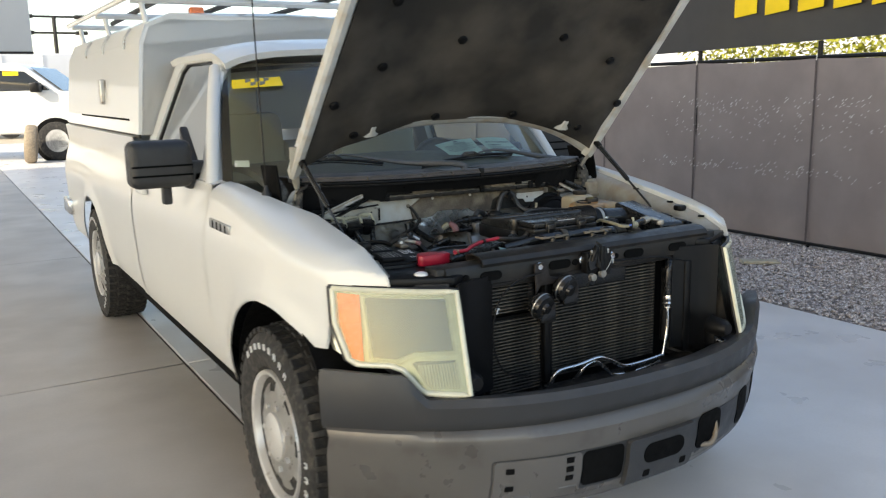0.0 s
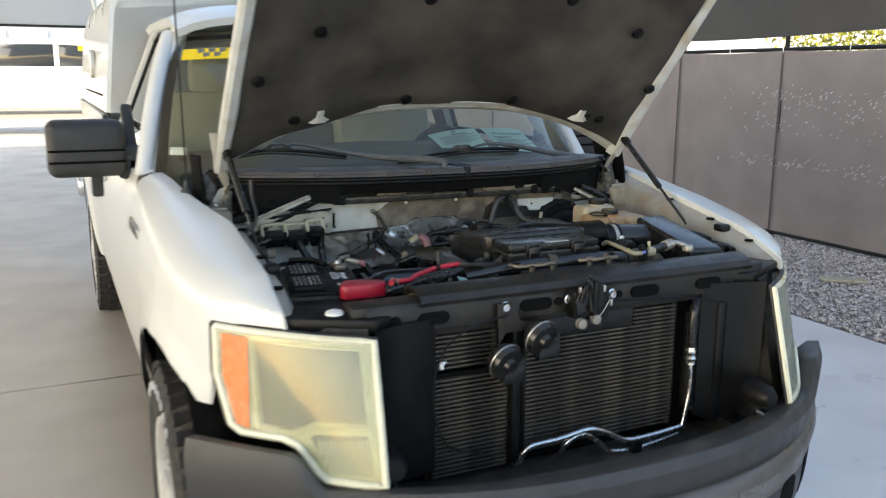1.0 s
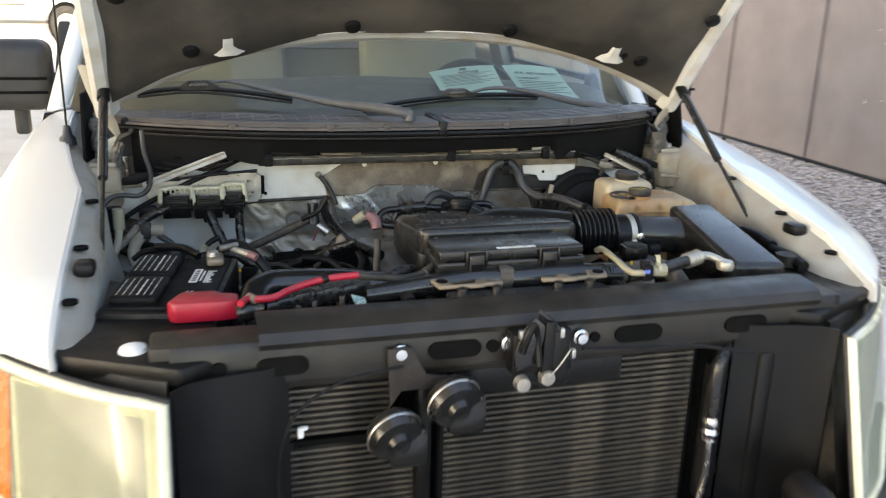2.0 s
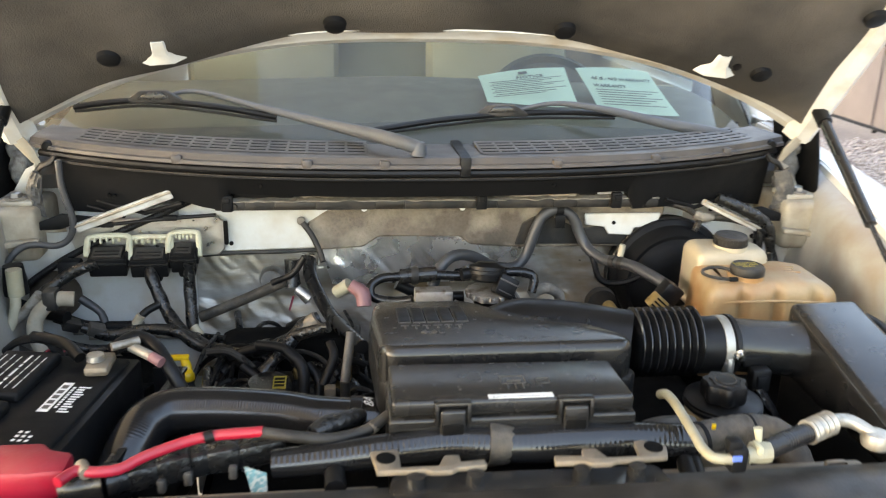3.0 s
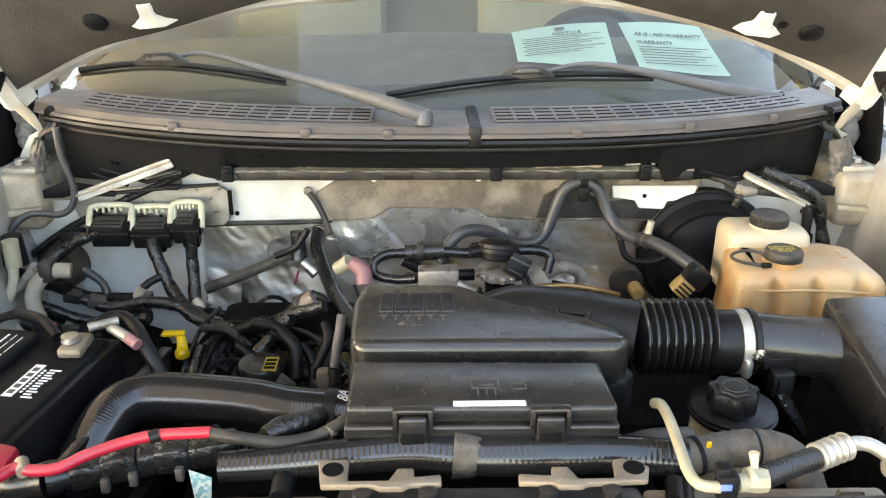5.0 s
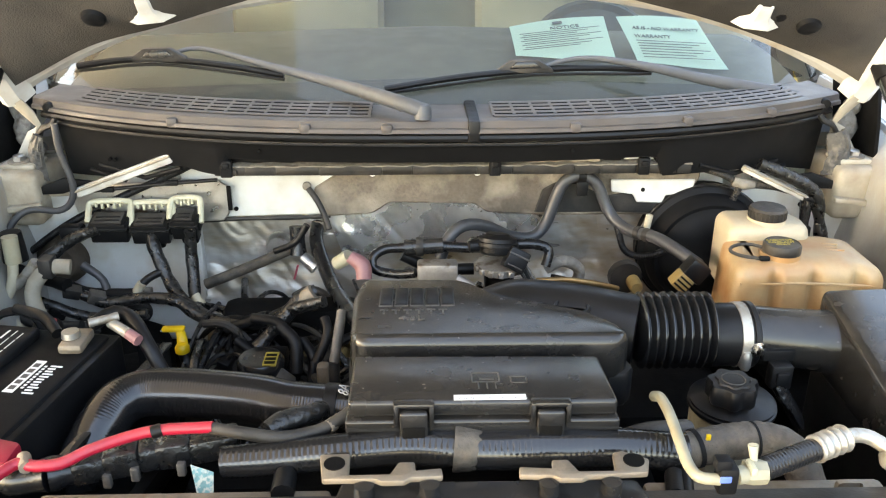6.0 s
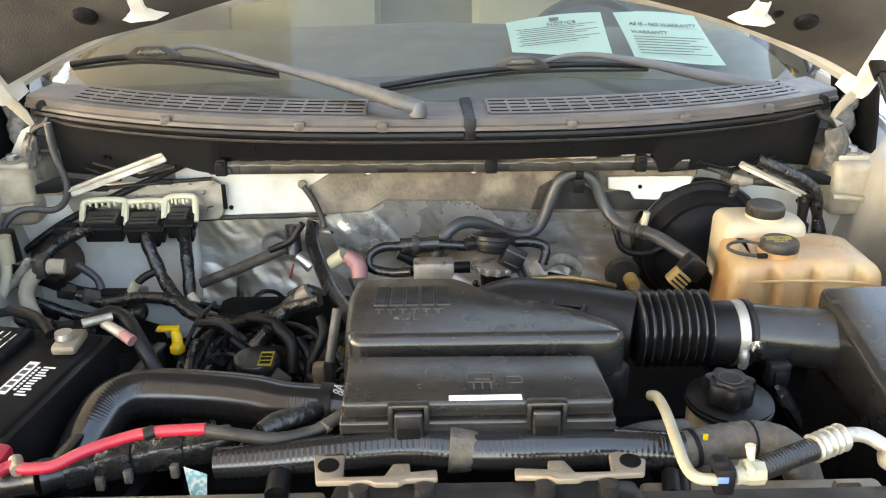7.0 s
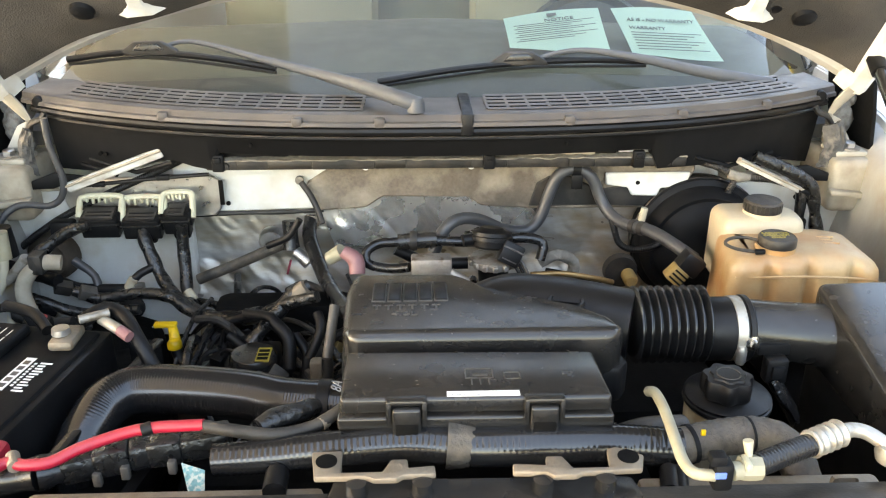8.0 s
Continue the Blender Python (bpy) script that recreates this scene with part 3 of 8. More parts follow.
rows = [[(x, y, roof_z(x, y)) for x in spaced(-0.70, 0.70, 24)] for y in spaced(1.77, 2.76, 16)]
part("roof", sheet(B(), rows, -0.03), "paint", truck)


def screen(u, v):
    """The windscreen: u across from -1 to 1, v up from the cowl to the roof."""
    half = 0.86 + (0.70 - 0.86) * v
    y = (1.03 + 0.36 * abs(u) ** 3.5) * (1 - v) + (1.72 + 0.12 * abs(u) ** 2) * v
    z = (1.235 - 0.02 * abs(u)) * (1 - v) + (1.722 - 0.03 * u * u) * v + 0.05 * math.sin(math.pi * v)
    return half * u, y, z


rows = [[screen(u, v) for u in spaced(-1, 1, 24)] for v in spaced(0, 1, 14)]
ws = part("windscreen", sheet(B(), rows), GLASS, truck)
ws.visible_shadow = False
bm = B()
for u0, u1, v0, v1 in ((-1.0, -0.965, 0, 1), (0.965, 1.0, 0, 1), (-1, 1, 0.95, 1.0)):
    sheet(bm, [[Vector(screen(u, v)) + Vector((0, 0.006, -0.004)) for u in spaced(u0, u1, 16)] for v in spaced(v0, v1, 10)], 0.003)
part("screen_band", bm, "black", truck, "black ceramic band round the windscreen")
for sgn in (-1, 1):
    pts = [Vector(screen(sgn * 1.03, v)) + Vector((sgn * 0.005, 0.0, 0.0)) for v in spaced(-0.02, 1, 8)]
    rows = []
    for v in spaced(-0.03, 0.96, 8):
        a = Vector(screen(sgn * 1.02, v))
        z = a.z
        b = Vector((sgn * (0.890 - (z - 1.215) * 0.40), 1.42 + (z - 1.215) * 0.80, z))
        rows.append([a, a.lerp(b, 0.5) + Vector((sgn * 0.006, -0.006, 0)), b])
    part("pillar_panel", sheet(B(), rows, 0.006), "paint", truck)
    part("windscreen_pillar", tube(B(), pts, 0.030, 12), "paint", truck)
bm = B()
for u0, u1, v0, v1 in ((-0.95, -0.68, 0.70, 0.805),):
    sheet(bm, [[Vector(screen(u, v)) + Vector((0, -0.012, 0.008)) for u in spaced(u0, u1, 6)] for v in spaced(v0, v1, 3)], 0.001)
stk = part("price_sticker", bm, "sticker", truck, "yellow sticker on the windscreen")
for u, v in ((-0.865, 0.772), (-0.815, 0.772), (-0.765, 0.772), (-0.84, 0.732), (-0.79, 0.732)):
    p = Vector(screen(u, v)) + Vector((0, -0.016, 0.011))
    part("mark_bar", box(B(), p - Vector((0.012, 0.001, 0.008)), p + Vector((0.012, 0.001, 0.008))), "ink", stk)

# cab interior
part("cab_back_wall", box(B(), (-0.72, 2.70, 0.6), (0.72, 2.75, 1.30), 0.01), "beige", truck)
part("headliner", box(B(), (-0.64, 1.92, 1.70), (0.64, 2.70, 1.72), 0.01), "beige", truck)
rows = [[(x, y, 1.17 + 0.09 * math.sin((y - 1.02) / 0.62 * 1.9) - 0.03 * abs(x)) for x in spaced(-0.74, 0.74, 12)] for y in spaced(1.03, 1.65, 14)]
part("dashboard", sheet(B(), rows[:5], -0.03), "grey_int", truck, "dark grey dashboard")
# split into dark and light rows to paint tones reflected in the windscreen
part("dashboard_top", sheet(B(), rows[4:], -0.03), "dash_top", truck, "dashboard top coloured lighter for tones reflected in the windscreen")
part("dash_face", box(B(), (-0.74, 1.60, 0.7), (0.74, 1.66, 1.19), 0.02), "beige", truck)
for x in (-0.42, 0.42):
    seat = part("seat", box(B(), (x - 0.27, 2.05, 0.75), (x + 0.27, 2.55, 0.92), 0.06), "beige", truck)
    part("seat_back", box(B(), (x - 0.26, -0.08, 0.0), (x + 0.26, 0.08, 0.62), 0.06, m=pose(0, 2.48, 0.86, -12)), "beige", seat)
    part("head_rest", box(B(), (x - 0.13, 2.55, 1.45), (x + 0.13, 2.65, 1.63), 0.04), "beige", seat)
bm = turned(pose(0.42, 1.72, 1.16, 62), lathe, (0, 0, 0), [(0.178, -0.014), (0.192, 0), (0.178, 0.014), (0.165, 0)], "z", 36)
wheel = part("steering_wheel", bm, "grey_int", truck)
bm = box(turned(pose(0.42, 1.72, 1.16, 62), lathe, (0, 0, -0.03), [(0.07, 0), (0.06, 0.03)], "z", 20), (-0.17, -0.02, -0.01), (0.17, 0.02, 0.005), 0.006, m=pose(0.42, 1.72, 1.16, 62))
part("wheel_hub", bm, "grey_int", wheel)
part("rear_view_mirror", box(B(), (-0.12, 1.78, 1.54), (0.12, 1.81, 1.61), 0.02), "black", truck)

# service cap on the bed
bm = B()
def cap_row(y, lean):
    pts = []
    for x, z in [(-0.90, 1.365), (-0.875, 1.6), (-0.845, 1.85), (-0.80, 1.95), (-0.70, 1.995), (0, 2.02), (0.70, 1.995), (0.80, 1.95), (0.845, 1.85), (0.875, 1.6), (0.90, 1.365)]:
        pts.append((x, y + lean * (z - 1.36), z))
    return pts
rows = [cap_row(2.72, 0.12), cap_row(2.76, 0.05)] + [cap_row(y, 0) for y in spaced(2.9, 5.5, 6)]
cap = part("service_cap", sheet(bm, rows, -0.02), "paint", truck, "white fibreglass service cap over the bed")
front = cap_row(2.72, 0.12)
bm = B()
bm.faces.new([bm.verts.new(p) for p in front])
bmesh.ops.solidify(bm, geom=bm.faces[:], thickness=0.02)
part("cap_front", bm, "paint", cap)
part("cap_seal", box(B(), (-0.915, 2.74, 1.345), (-0.90, 5.5, 1.372), 0.004), "dusty", cap)
for sgn in (-1,):
    bm = B()
    pan = [(2.98, 1.45), (4.75, 1.45), (4.70, 1.86), (3.00, 1.88)]
    rows = [[(sgn * (0.912 - (z - 1.365) * 0.10), y, z) for y, z in ((pan[0][0] + (pan[1][0] - pan[0][0]) * u, 1.45 + 0.42 * v) for u in spaced(0, 1, 8))] for v in spaced(0, 1, 6)]
    cdoor = part("cap_door", sheet(bm, rows, 0.018), "paint", cap)
    part("cap_door_gap", box(B(), (sgn * 0.913, 2.97, 1.435), (sgn * 0.906, 4.76, 1.447)), "dark", cdoor)
    for yy in (3.15, 3.85, 4.55):
        part("cap_hinge", tube(B(), [(sgn * 0.878, yy, 1.84), (sgn * 0.868, yy, 1.90), (sgn * 0.83, yy, 1.955)], 0.007, 6), "steel", cdoor, "dull metal strap hinge")
    part("cap_latch", box(B(), (sgn * 0.925, 3.78, 1.52), (sgn * 0.89, 3.86, 1.68), 0.01, segs=3), "steel", cdoor)
# ladder rack
for y in (2.95, 4.1, 5.2):
    bar = part("rack_bar", tube(B(), [(-0.86, y, 2.10), (0.86, y, 2.10)], 0.02, 8), "paint", cap)
    for x in (-0.78, 0.78):
        part("rack_foot", tube(B(), [(x, y, 1.95), (x * 1.03, y, 2.10)], 0.016, 8), "paint", bar)
for x in (-0.86, 0.86):
    part("rack_rail", tube(B(), [(x, 2.7, 2.12), (x, 5.4, 2.12)], 0.018, 8), "paint", cap)
part("marker_lamp", box(B(), (-0.56, 2.84, 2.0), (-0.48, 2.90, 2.06), 0.012), "amber", cap, "amber marker lamp")
for x in (-0.66, -0.2, 0.3):
    part("carried_pipe", tube(B(), [(x, 2.4, 2.135), (x + 0.1, 5.2, 2.135)], 0.018, 8), "dusty", cap)

# wheels
def wheel_at(sgn, y):
    x0 = sgn * 0.972
    bm = B()
    prof = [(0.232, -0.035), (0.250, -0.012), (0.30, 0.0), (0.345, -0.004), (0.372, -0.020), (0.388, -0.045), (0.392, -0.06)]
    prof += [(0.392, -0.22), (0.388, -0.235), (0.372, -0.26), (0.30, -0.280), (0.232, -0.24)]
    lathe(bm, (0, 0, 0), [(r, d * sgn) for r, d in prof], "x", 56)
    tyre = part("tyre", bm, "rubber", truck, "all-terrain tyre with raised white lettering")
    tyre.location = (x0, y, HUB_Z)
    # tread blocks
    for k in range(44):
        a = 2 * math.pi * k / 44
        for row, (lo, hi, off) in enumerate(((-0.062, -0.012, 0), (-0.118, -0.07, 0.5), (-0.182, -0.126, 0), (-0.266, -0.190, 0.5))):
            aa = 360 * (k + off) / 44
            mname = "tread_block"
            key = (row, sgn)
            if key not in TREAD:
                b2 = box(B(), (-0.018, sgn * lo, 0.372), (0.018, sgn * hi, 0.3985 - 0.007 * (row in (0, 3))), 0.003, segs=1)
                bmesh.ops.transform(b2, matrix=Matrix.Rotation(radians(90), 4, "Z").inverted(), verts=b2.verts)
                me = bpy.data.meshes.new(mname)
                bmesh.ops.recalc_face_normals(b2, faces=b2.faces)
                b2.to_mesh(me)
                b2.free()
                me.materials.append(M["rubber"])
                TREAD[key] = me
            ob = new(mname, TREAD[key])
            ob.parent = tyre
            ob.matrix_basis = Matrix.Rotation(radians(aa), 4, "X")
    # raised white letters as short bars
    for k in list(range(0, 9)) + list(range(14, 22)):
        aa = -40 + 9 * k
        b2 = box(box(box(B(), (-0.002, -0.009, -0.011), (0.0022, -0.0065, 0.011)), (-0.002, 0.005, -0.011), (0.0022, 0.0075, 0.011)), (-0.002, -0.0065, 0.008), (0.0022, 0.005, 0.011))
        ob = part("letter_bar", b2, "white_label", None)
        ob.parent = tyre
        ob.matrix_basis = Matrix.Rotation(radians(aa), 4, "X") @ Matrix.Translation((sgn * 0.001, 0, 0.325))
    # steel rim: outer lip, dished face with openings, hub
    bm = lathe(B(), (0, 0, 0), [(0.205, -0.09 * sgn), (0.212, -0.03 * sgn), (0.222, -0.012 * sgn), (0.236, -0.008 * sgn), (0.240, -0.02 * sgn), (0.226, -0.05 * sgn)], "x", 48)
    rim = part("rim", bm, "rim", tyre)
    rim.parent, rim.matrix_parent_inverse, rim.location = truck, Matrix(), (0, 0, 0)
    under(rim, truck)
    rim.location = (x0, y, HUB_Z)
    bm = B()
    n = 7
    rs = [(0.210, -0.050), (0.194, -0.036), (0.160, -0.027), (0.100, -0.020), (0.088, -0.018)]
    segn = 56
    rings = [[bm.verts.new((d * sgn, r * math.cos(2 * math.pi * j / segn), r * math.sin(2 * math.pi * j / segn))) for j in range(segn)] for r, d in rs]
    for i in range(len(rs) - 1):
        for j in range(segn):
            if i == 1 and j % 8 in (2, 3, 4):
                continue
            bm.faces.new((rings[i][j], rings[i][(j + 1) % segn], rings[i + 1][(j + 1) % segn], rings[i + 1][j]))
    bmesh.ops.solidify(bm, geom=bm.faces[:], thickness=0.008)
    ob = part("wheel_face", bm, "rim", None)
    ob.parent = rim
    ob = part("hub_cap", lathe(B(), (0, 0, 0), [(0.090, -0.03 * sgn), (0.086, -0.008 * sgn), (0.06, 0.002 * sgn), (0.0, 0.006 * sgn)], "x", 32), "rim", None)
    ob.parent = rim
    for k in range(7):
        a = 2 * math.pi * k / 7
        b2 = lathe(B(), (-0.03 * sgn, 0.115 * math.cos(a), 0.115 * math.sin(a)), [(0.011, 0), (0.011, 0.018 * sgn), (0.0, 0.022 * sgn)], "x", 8)
        ob = part("lug_nut", b2, "rim", None)
        ob.parent = rim
    ob = part("brake_drum", lathe(B(), (0, 0, 0), [(0.19, -0.13 * sgn), (0.19, -0.10 * sgn), (0.0, -0.10 * sgn)], "x", 28), "dark", None)
    ob.parent = rim


TREAD = {}
for sgn in (-1, 1):
    for y in (AXLE_F, AXLE_R):
        wheel_at(sgn, y)
part("axle", tube(B(), [(-0.8, AXLE_R, HUB_Z), (0.8, AXLE_R, HUB_Z)], 0.05, 10), "dark", truck)
part("frame_rail", box(box(B(), (-0.45, 0.1, 0.42), (-0.35, 5.4, 0.55)), (0.35, 0.1, 0.42), (0.45, 5.4, 0.55)), "dark", truck)
part("bed_floor", box(B(), (-0.86, 2.85, 0.75), (0.86, 5.5, 0.80)), "bay_paint", truck)
part("cab_floor", box(B(), (-0.85, 1.25, 0.50), (0.85, 2.8, 0.56)), "dark", truck)
part("step_bar", box(B(), (-1.0, 5.35, 0.62), (-0.93, 5.65, 0.75), 0.02), "bright", truck)
part("tailgate", box(B(), (-0.86, 5.5, 0.7), (0.86, 5.55, 1.35), 0.02), "paint", truck)

# open hood
HV, HN = Vector((0, -0.675, 0.738)), Vector((0, 0.738, 0.675))


def hood(x, v, n=0.0):
    """A place on the raised hood: across, forward from the hinge line, and out from its skin."""
    crown = 0.085 * (1 - min(1, abs(x) / 0.75) ** 2.4)
    return Vector((x, 0.95, 1.28)) + HV * v + HN * (crown + n)


def hood_back(x):
    return 0.15 * (1 - min(1, abs(x) / 0.70) ** 2.6)


def hood_half(f):
    return 0.735 - 0.02 * f - 0.05 * max(0, f - 0.85) / 0.15 * 0.5


HOOD_LEN = 1.16
rows = []
for f in spaced(0, 1, 20):
    row = []
    for u in spaced(-1, 1, 28):
        x = u * hood_half(f)
        v0 = hood_back(x)
        row.append(hood(x, v0 + (HOOD_LEN - 0.06 * u * u - v0) * f, 0.015 * (1 - abs(u) ** 8)))
    rows.append(row)
hd = part("hood", sheet(B(), rows, 0.004), "paint", truck, "white hood propped wide open")
# inner frame: side channels, rear lip, front beam
for sgn in (-1, 1):
    rows = []
    for f in spaced(0, 1, 18):
        xo = hood_half(f)
        v = hood_back(xo) + (HOOD_LEN - 0.06 - hood_back(xo)) * f
        rows.append([hood(sgn * xo, v, 0.012), hood(sgn * (xo + 0.004), v, -0.03), hood(sgn * (xo - 0.008), v, -0.040), hood(sgn * (xo - 0.030), v, -0.040), hood(sgn * (xo - 0.048), v, -0.02)])
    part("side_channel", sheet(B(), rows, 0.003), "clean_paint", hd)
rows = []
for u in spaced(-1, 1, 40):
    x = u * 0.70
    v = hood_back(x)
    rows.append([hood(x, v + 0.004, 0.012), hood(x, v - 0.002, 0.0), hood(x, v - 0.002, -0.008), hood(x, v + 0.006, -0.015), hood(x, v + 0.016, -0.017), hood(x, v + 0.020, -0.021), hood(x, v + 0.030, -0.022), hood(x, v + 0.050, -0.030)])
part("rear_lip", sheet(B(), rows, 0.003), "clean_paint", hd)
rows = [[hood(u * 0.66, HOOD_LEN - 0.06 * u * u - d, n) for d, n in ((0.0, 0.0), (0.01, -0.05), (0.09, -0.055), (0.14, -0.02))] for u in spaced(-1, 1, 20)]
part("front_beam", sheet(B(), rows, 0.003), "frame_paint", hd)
# insulation pad with quilted hollows
rows = []
for f in spaced(0, 1, 44):
    row = []
    for u in spaced(-1, 1, 60):
        x = u * (0.700 - 0.024 * f)
        v0 = hood_back(x) + 0.046
        v = v0 + (HOOD_LEN - 0.17 - 0.06 * u * u - v0) * f
        bump = 0.012 * math.sin(abs(x) * 9 + 0.6) * math.sin(v * 7) + 0.010 * (noise.noise(Vector((x * 6, v * 6, 3))))
        edge = min(1 - abs(u), f, 1 - f)
        row.append(hood(x, v, -0.03 + bump - 0.012 * min(1, edge * 16)))
    rows.append(row)
pad = part("insulation_pad", sheet(B(), rows, 0.006), "pad", hd, "stained dark quilted insulation pad", 60)
for x, v in ((-0.522, 0.195), (0.56, 0.18), (-0.17, 0.241), (0.204, 0.237), (0.672, 0.34), (-0.655, 0.37), (-0.50, 0.52), (0.52, 0.55), (-0.2, 0.62), (0.25, 0.64), (-0.534, 0.80), (0.5, 0.86), (0, 0.95)):
    bm = turned(Matrix.Translation(hood(x, v, -0.058)) @ Matrix.Rotation(radians(-42.4), 4, "X"), lathe, (0, 0, 0), [(0.019, 0.004), (0.017, -0.004), (0.012, -0.007), (0.0, -0.007)], "z", 18)
    part("pad_clip", bm, "satin", pad)
for sgn in (-1, 1):
    x = -0.444 if sgn < 0 else 0.484
    v = hood_back(x)
    rows = [[hood(x + sgn * dx, v + dv, n) for dx, n in ((-w, -0.052), (-w * 0.5, -0.062), (w * 0.5, -0.062), (w, -0.052))] for dv, w in ((0.072, 0.036), (0.086, 0.026), (0.096, 0.016), (0.118, 0.014), (0.122, 0.012))]
    tab = part("hood_tab", sheet(B(), rows, 0.003), "clean_paint", hd, "folded metal tab on the hood edge")
    part("tab_screw", tube(B(), [hood(x + sgn * 0.030, v + 0.098, -0.045), hood(x + sgn * 0.030, v + 0.098, -0.060)], 0.008, 8, soft=False), "black", hd)
    # hinge: a bent strap down from the hood, a thin leg, a foot on a dusty tower
    def strap(path, half):
        return sheet(B(), [[Vector((sgn * x - sgn * w, y, z)), Vector((sgn * x, y - 0.003, z)), Vector((sgn * x + sgn * w, y + 0.006, z))] for (x, y, z), w in zip(path, half)], 0.004)
    hinge = part("hood_hinge", strap([(0.742, 0.86, 1.385), (0.732, 0.885, 1.335), (0.722, 0.915, 1.285), (0.708, 0.945, 1.245), (0.700, 0.958, 1.220)], [0.016, 0.017, 0.015, 0.012, 0.007]), "frame_paint", truck, "dusty white bent hood hinge strap")
    part("hinge_leg", strap([(0.700, 0.958, 1.224), (0.704, 0.957, 1.205), (0.716, 0.955, 1.172), (0.722, 0.955, 1.156)], [0.006, 0.004, 0.004, 0.006]), "frame_paint", hinge)
    part("hinge_web", prism(B(), [(sgn * 0.702, 1.215), (sgn * 0.712, 1.18), (sgn * 0.728, 1.157), (sgn * 0.752, 1.157), (sgn * 0.722, 1.205)], 0.962, 0.968, "y", 0.001), "bay_paint", hinge)
    part("hinge_foot", box(B(), (sgn * 0.705, 0.925, 1.146), (sgn * 0.765, 0.985, 1.156), 0.004), "frame_paint", hinge)
    tower = part("hinge_tower", box(B(), (sgn * 0.695, 0.90, 1.05), (sgn * 0.80, 1.04, 1.147), 0.014, segs=3), "dust_tan", truck, "tan dust-covered hinge tower")
    part("tower_flange", prism(B(), [(sgn * 0.69, 1.098), (sgn * 0.81, 1.085), (sgn * 0.81, 1.072), (sgn * 0.69, 1.088)], 0.885, 0.902, "y", 0.003), "dust_tan", tower)
    # near-black panel puts the shaded hollow beside the hinge into colour
    part("hinge_cover", prism(B(), [(0.93, 1.14), (1.09, 1.14), (1.15, 1.30), (0.975, 1.31), (0.945, 1.22)], sgn * 0.768, sgn * 0.776, "x", 0.002), "dark", hinge)
    part("hinge_bolt", lathe(B(), (sgn * 0.725, 0.905, 1.30), [(0.0, -0.010), (0.009, -0.009), (0.010, 0.0), (0.014, 0.001), (0.014, 0.004)], "y", 10), "steel", hinge)
    part("foot_washer", lathe(B(), (sgn * 0.737, 0.945, 1.156), [(0.020, 0), (0.020, 0.0025), (0.012, 0.003)], "z", 20), "dust_metal", hinge)
    part("foot_bolt", lathe(B(), (sgn * 0.737, 0.945, 1.158), [(0.011, 0), (0.011, 0.009), (0.008, 0.011), (0.0, 0.0115)], "z", 6), "steel", hinge)
    for c, r in (((0.742, 1.005, 1.195), (0.022, 0.02, 0.034)), ((0.730, 0.995, 1.165), (0.018, 0.018, 0.02)), ((0.752, 1.01, 1.232), (0.015, 0.015, 0.02))):
        bm = B()
        bmesh.ops.create_icosphere(bm, subdivisions=3, radius=1.0)
        for q in bm.verts:
            f = 1 + 0.25 * noise.noise(q.co * 2.1 + Vector(c) * 9) + 0.1 * noise.noise(q.co * 6)
            q.co = Vector((sgn * c[0], c[1], c[2])) + Vector((q.co.x * r[0], q.co.y * r[1], q.co.z * r[2])) * f
        part("hinge_foam", bm, "grey_foam", truck, "grey torn foam packed behind the hinge", 60)
    a, b = Vector((sgn * 0.712, 0.865, 1.325)), Vector((sgn * 0.70, 0.50, 1.075))
    st = part("gas_strut", tube(B(), [a, a.lerp(b, 0.58)], 0.010, 12, soft=False), "gloss_black", truck)
    part("strut_rod", tube(B(), [a.lerp(b, 0.56), b], 0.0045, 8, soft=False), "gloss_black", st)
    part("strut_collar", tube(B(), [a.lerp(b, -0.02), a.lerp(b, 0.05)], 0.014, 10, soft=False), "black", st)

# front bumper: plastic upper cover over a steel bar
def nose(s):
    return -0.225 + 0.40 * abs(s) ** 2.5


COVER = [(0.13, 0.655), (0.085, 0.672), (0.05, 0.688), (0.014, 0.691), (0.0, 0.674), (0.006, 0.635), (0.014, 0.606), (0.03, 0.594)]
LIFT = [(0.0, 0.0), (0.70, 0.0), (0.75, 0.08), (0.9, 0.09), (0.965, 0.09)]
rows = []
for s in sorted(spaced(-1, 1, 60) + [-0.745, -0.785, 0.745, 0.785]):
    lift = curve_at(LIFT, abs(s) * 0.945)
    if s > 0.93:    # this end is pushed down
        lift *= 1 - 7 * (s - 0.93)
    rows.append([(s * 0.965 - math.copysign(0.5 * d * abs(s) ** 3, s), nose(s) + d * (1 - 0.4 * abs(s) ** 2), z + lift * max(0, z - 0.6) / 0.1) for d, z in COVER])
bump = part("front_bumper", sheet(B(), rows, -0.006), "bumper_cover", truck, "grey textured plastic bumper cover over a steel bar")
BAR = [(0.045, 0.600), (0.014, 0.598), (-0.004, 0.588), (-0.012, 0.572), (-0.006, 0.548), (0.006, 0.51), (0.012, 0.43), (0.03, 0.355), (0.06, 0.315), (0.10, 0.30)]
rows = []
for s in spaced(-1, 1, 70):
    rows.append([(s * 0.948 - math.copysign(0.4 * d * abs(s) ** 3, s), nose(s) + d, z + 0.1 * max(0, 0.5 - z) * s * s) for d, z in BAR])
part("bumper_bar", sheet(B(), rows, -0.008), "bumper", bump, "satin grey steel bumper bar")
# ---- the truck's front: headlamps, radiator, bumper openings ----
def lens_y(x, z):
    d = abs(x) - 0.579
    return 0.285 * (z - 0.985) + (0.5 * d + 1.4 * d * d if d > 0 else 0.3 * d)


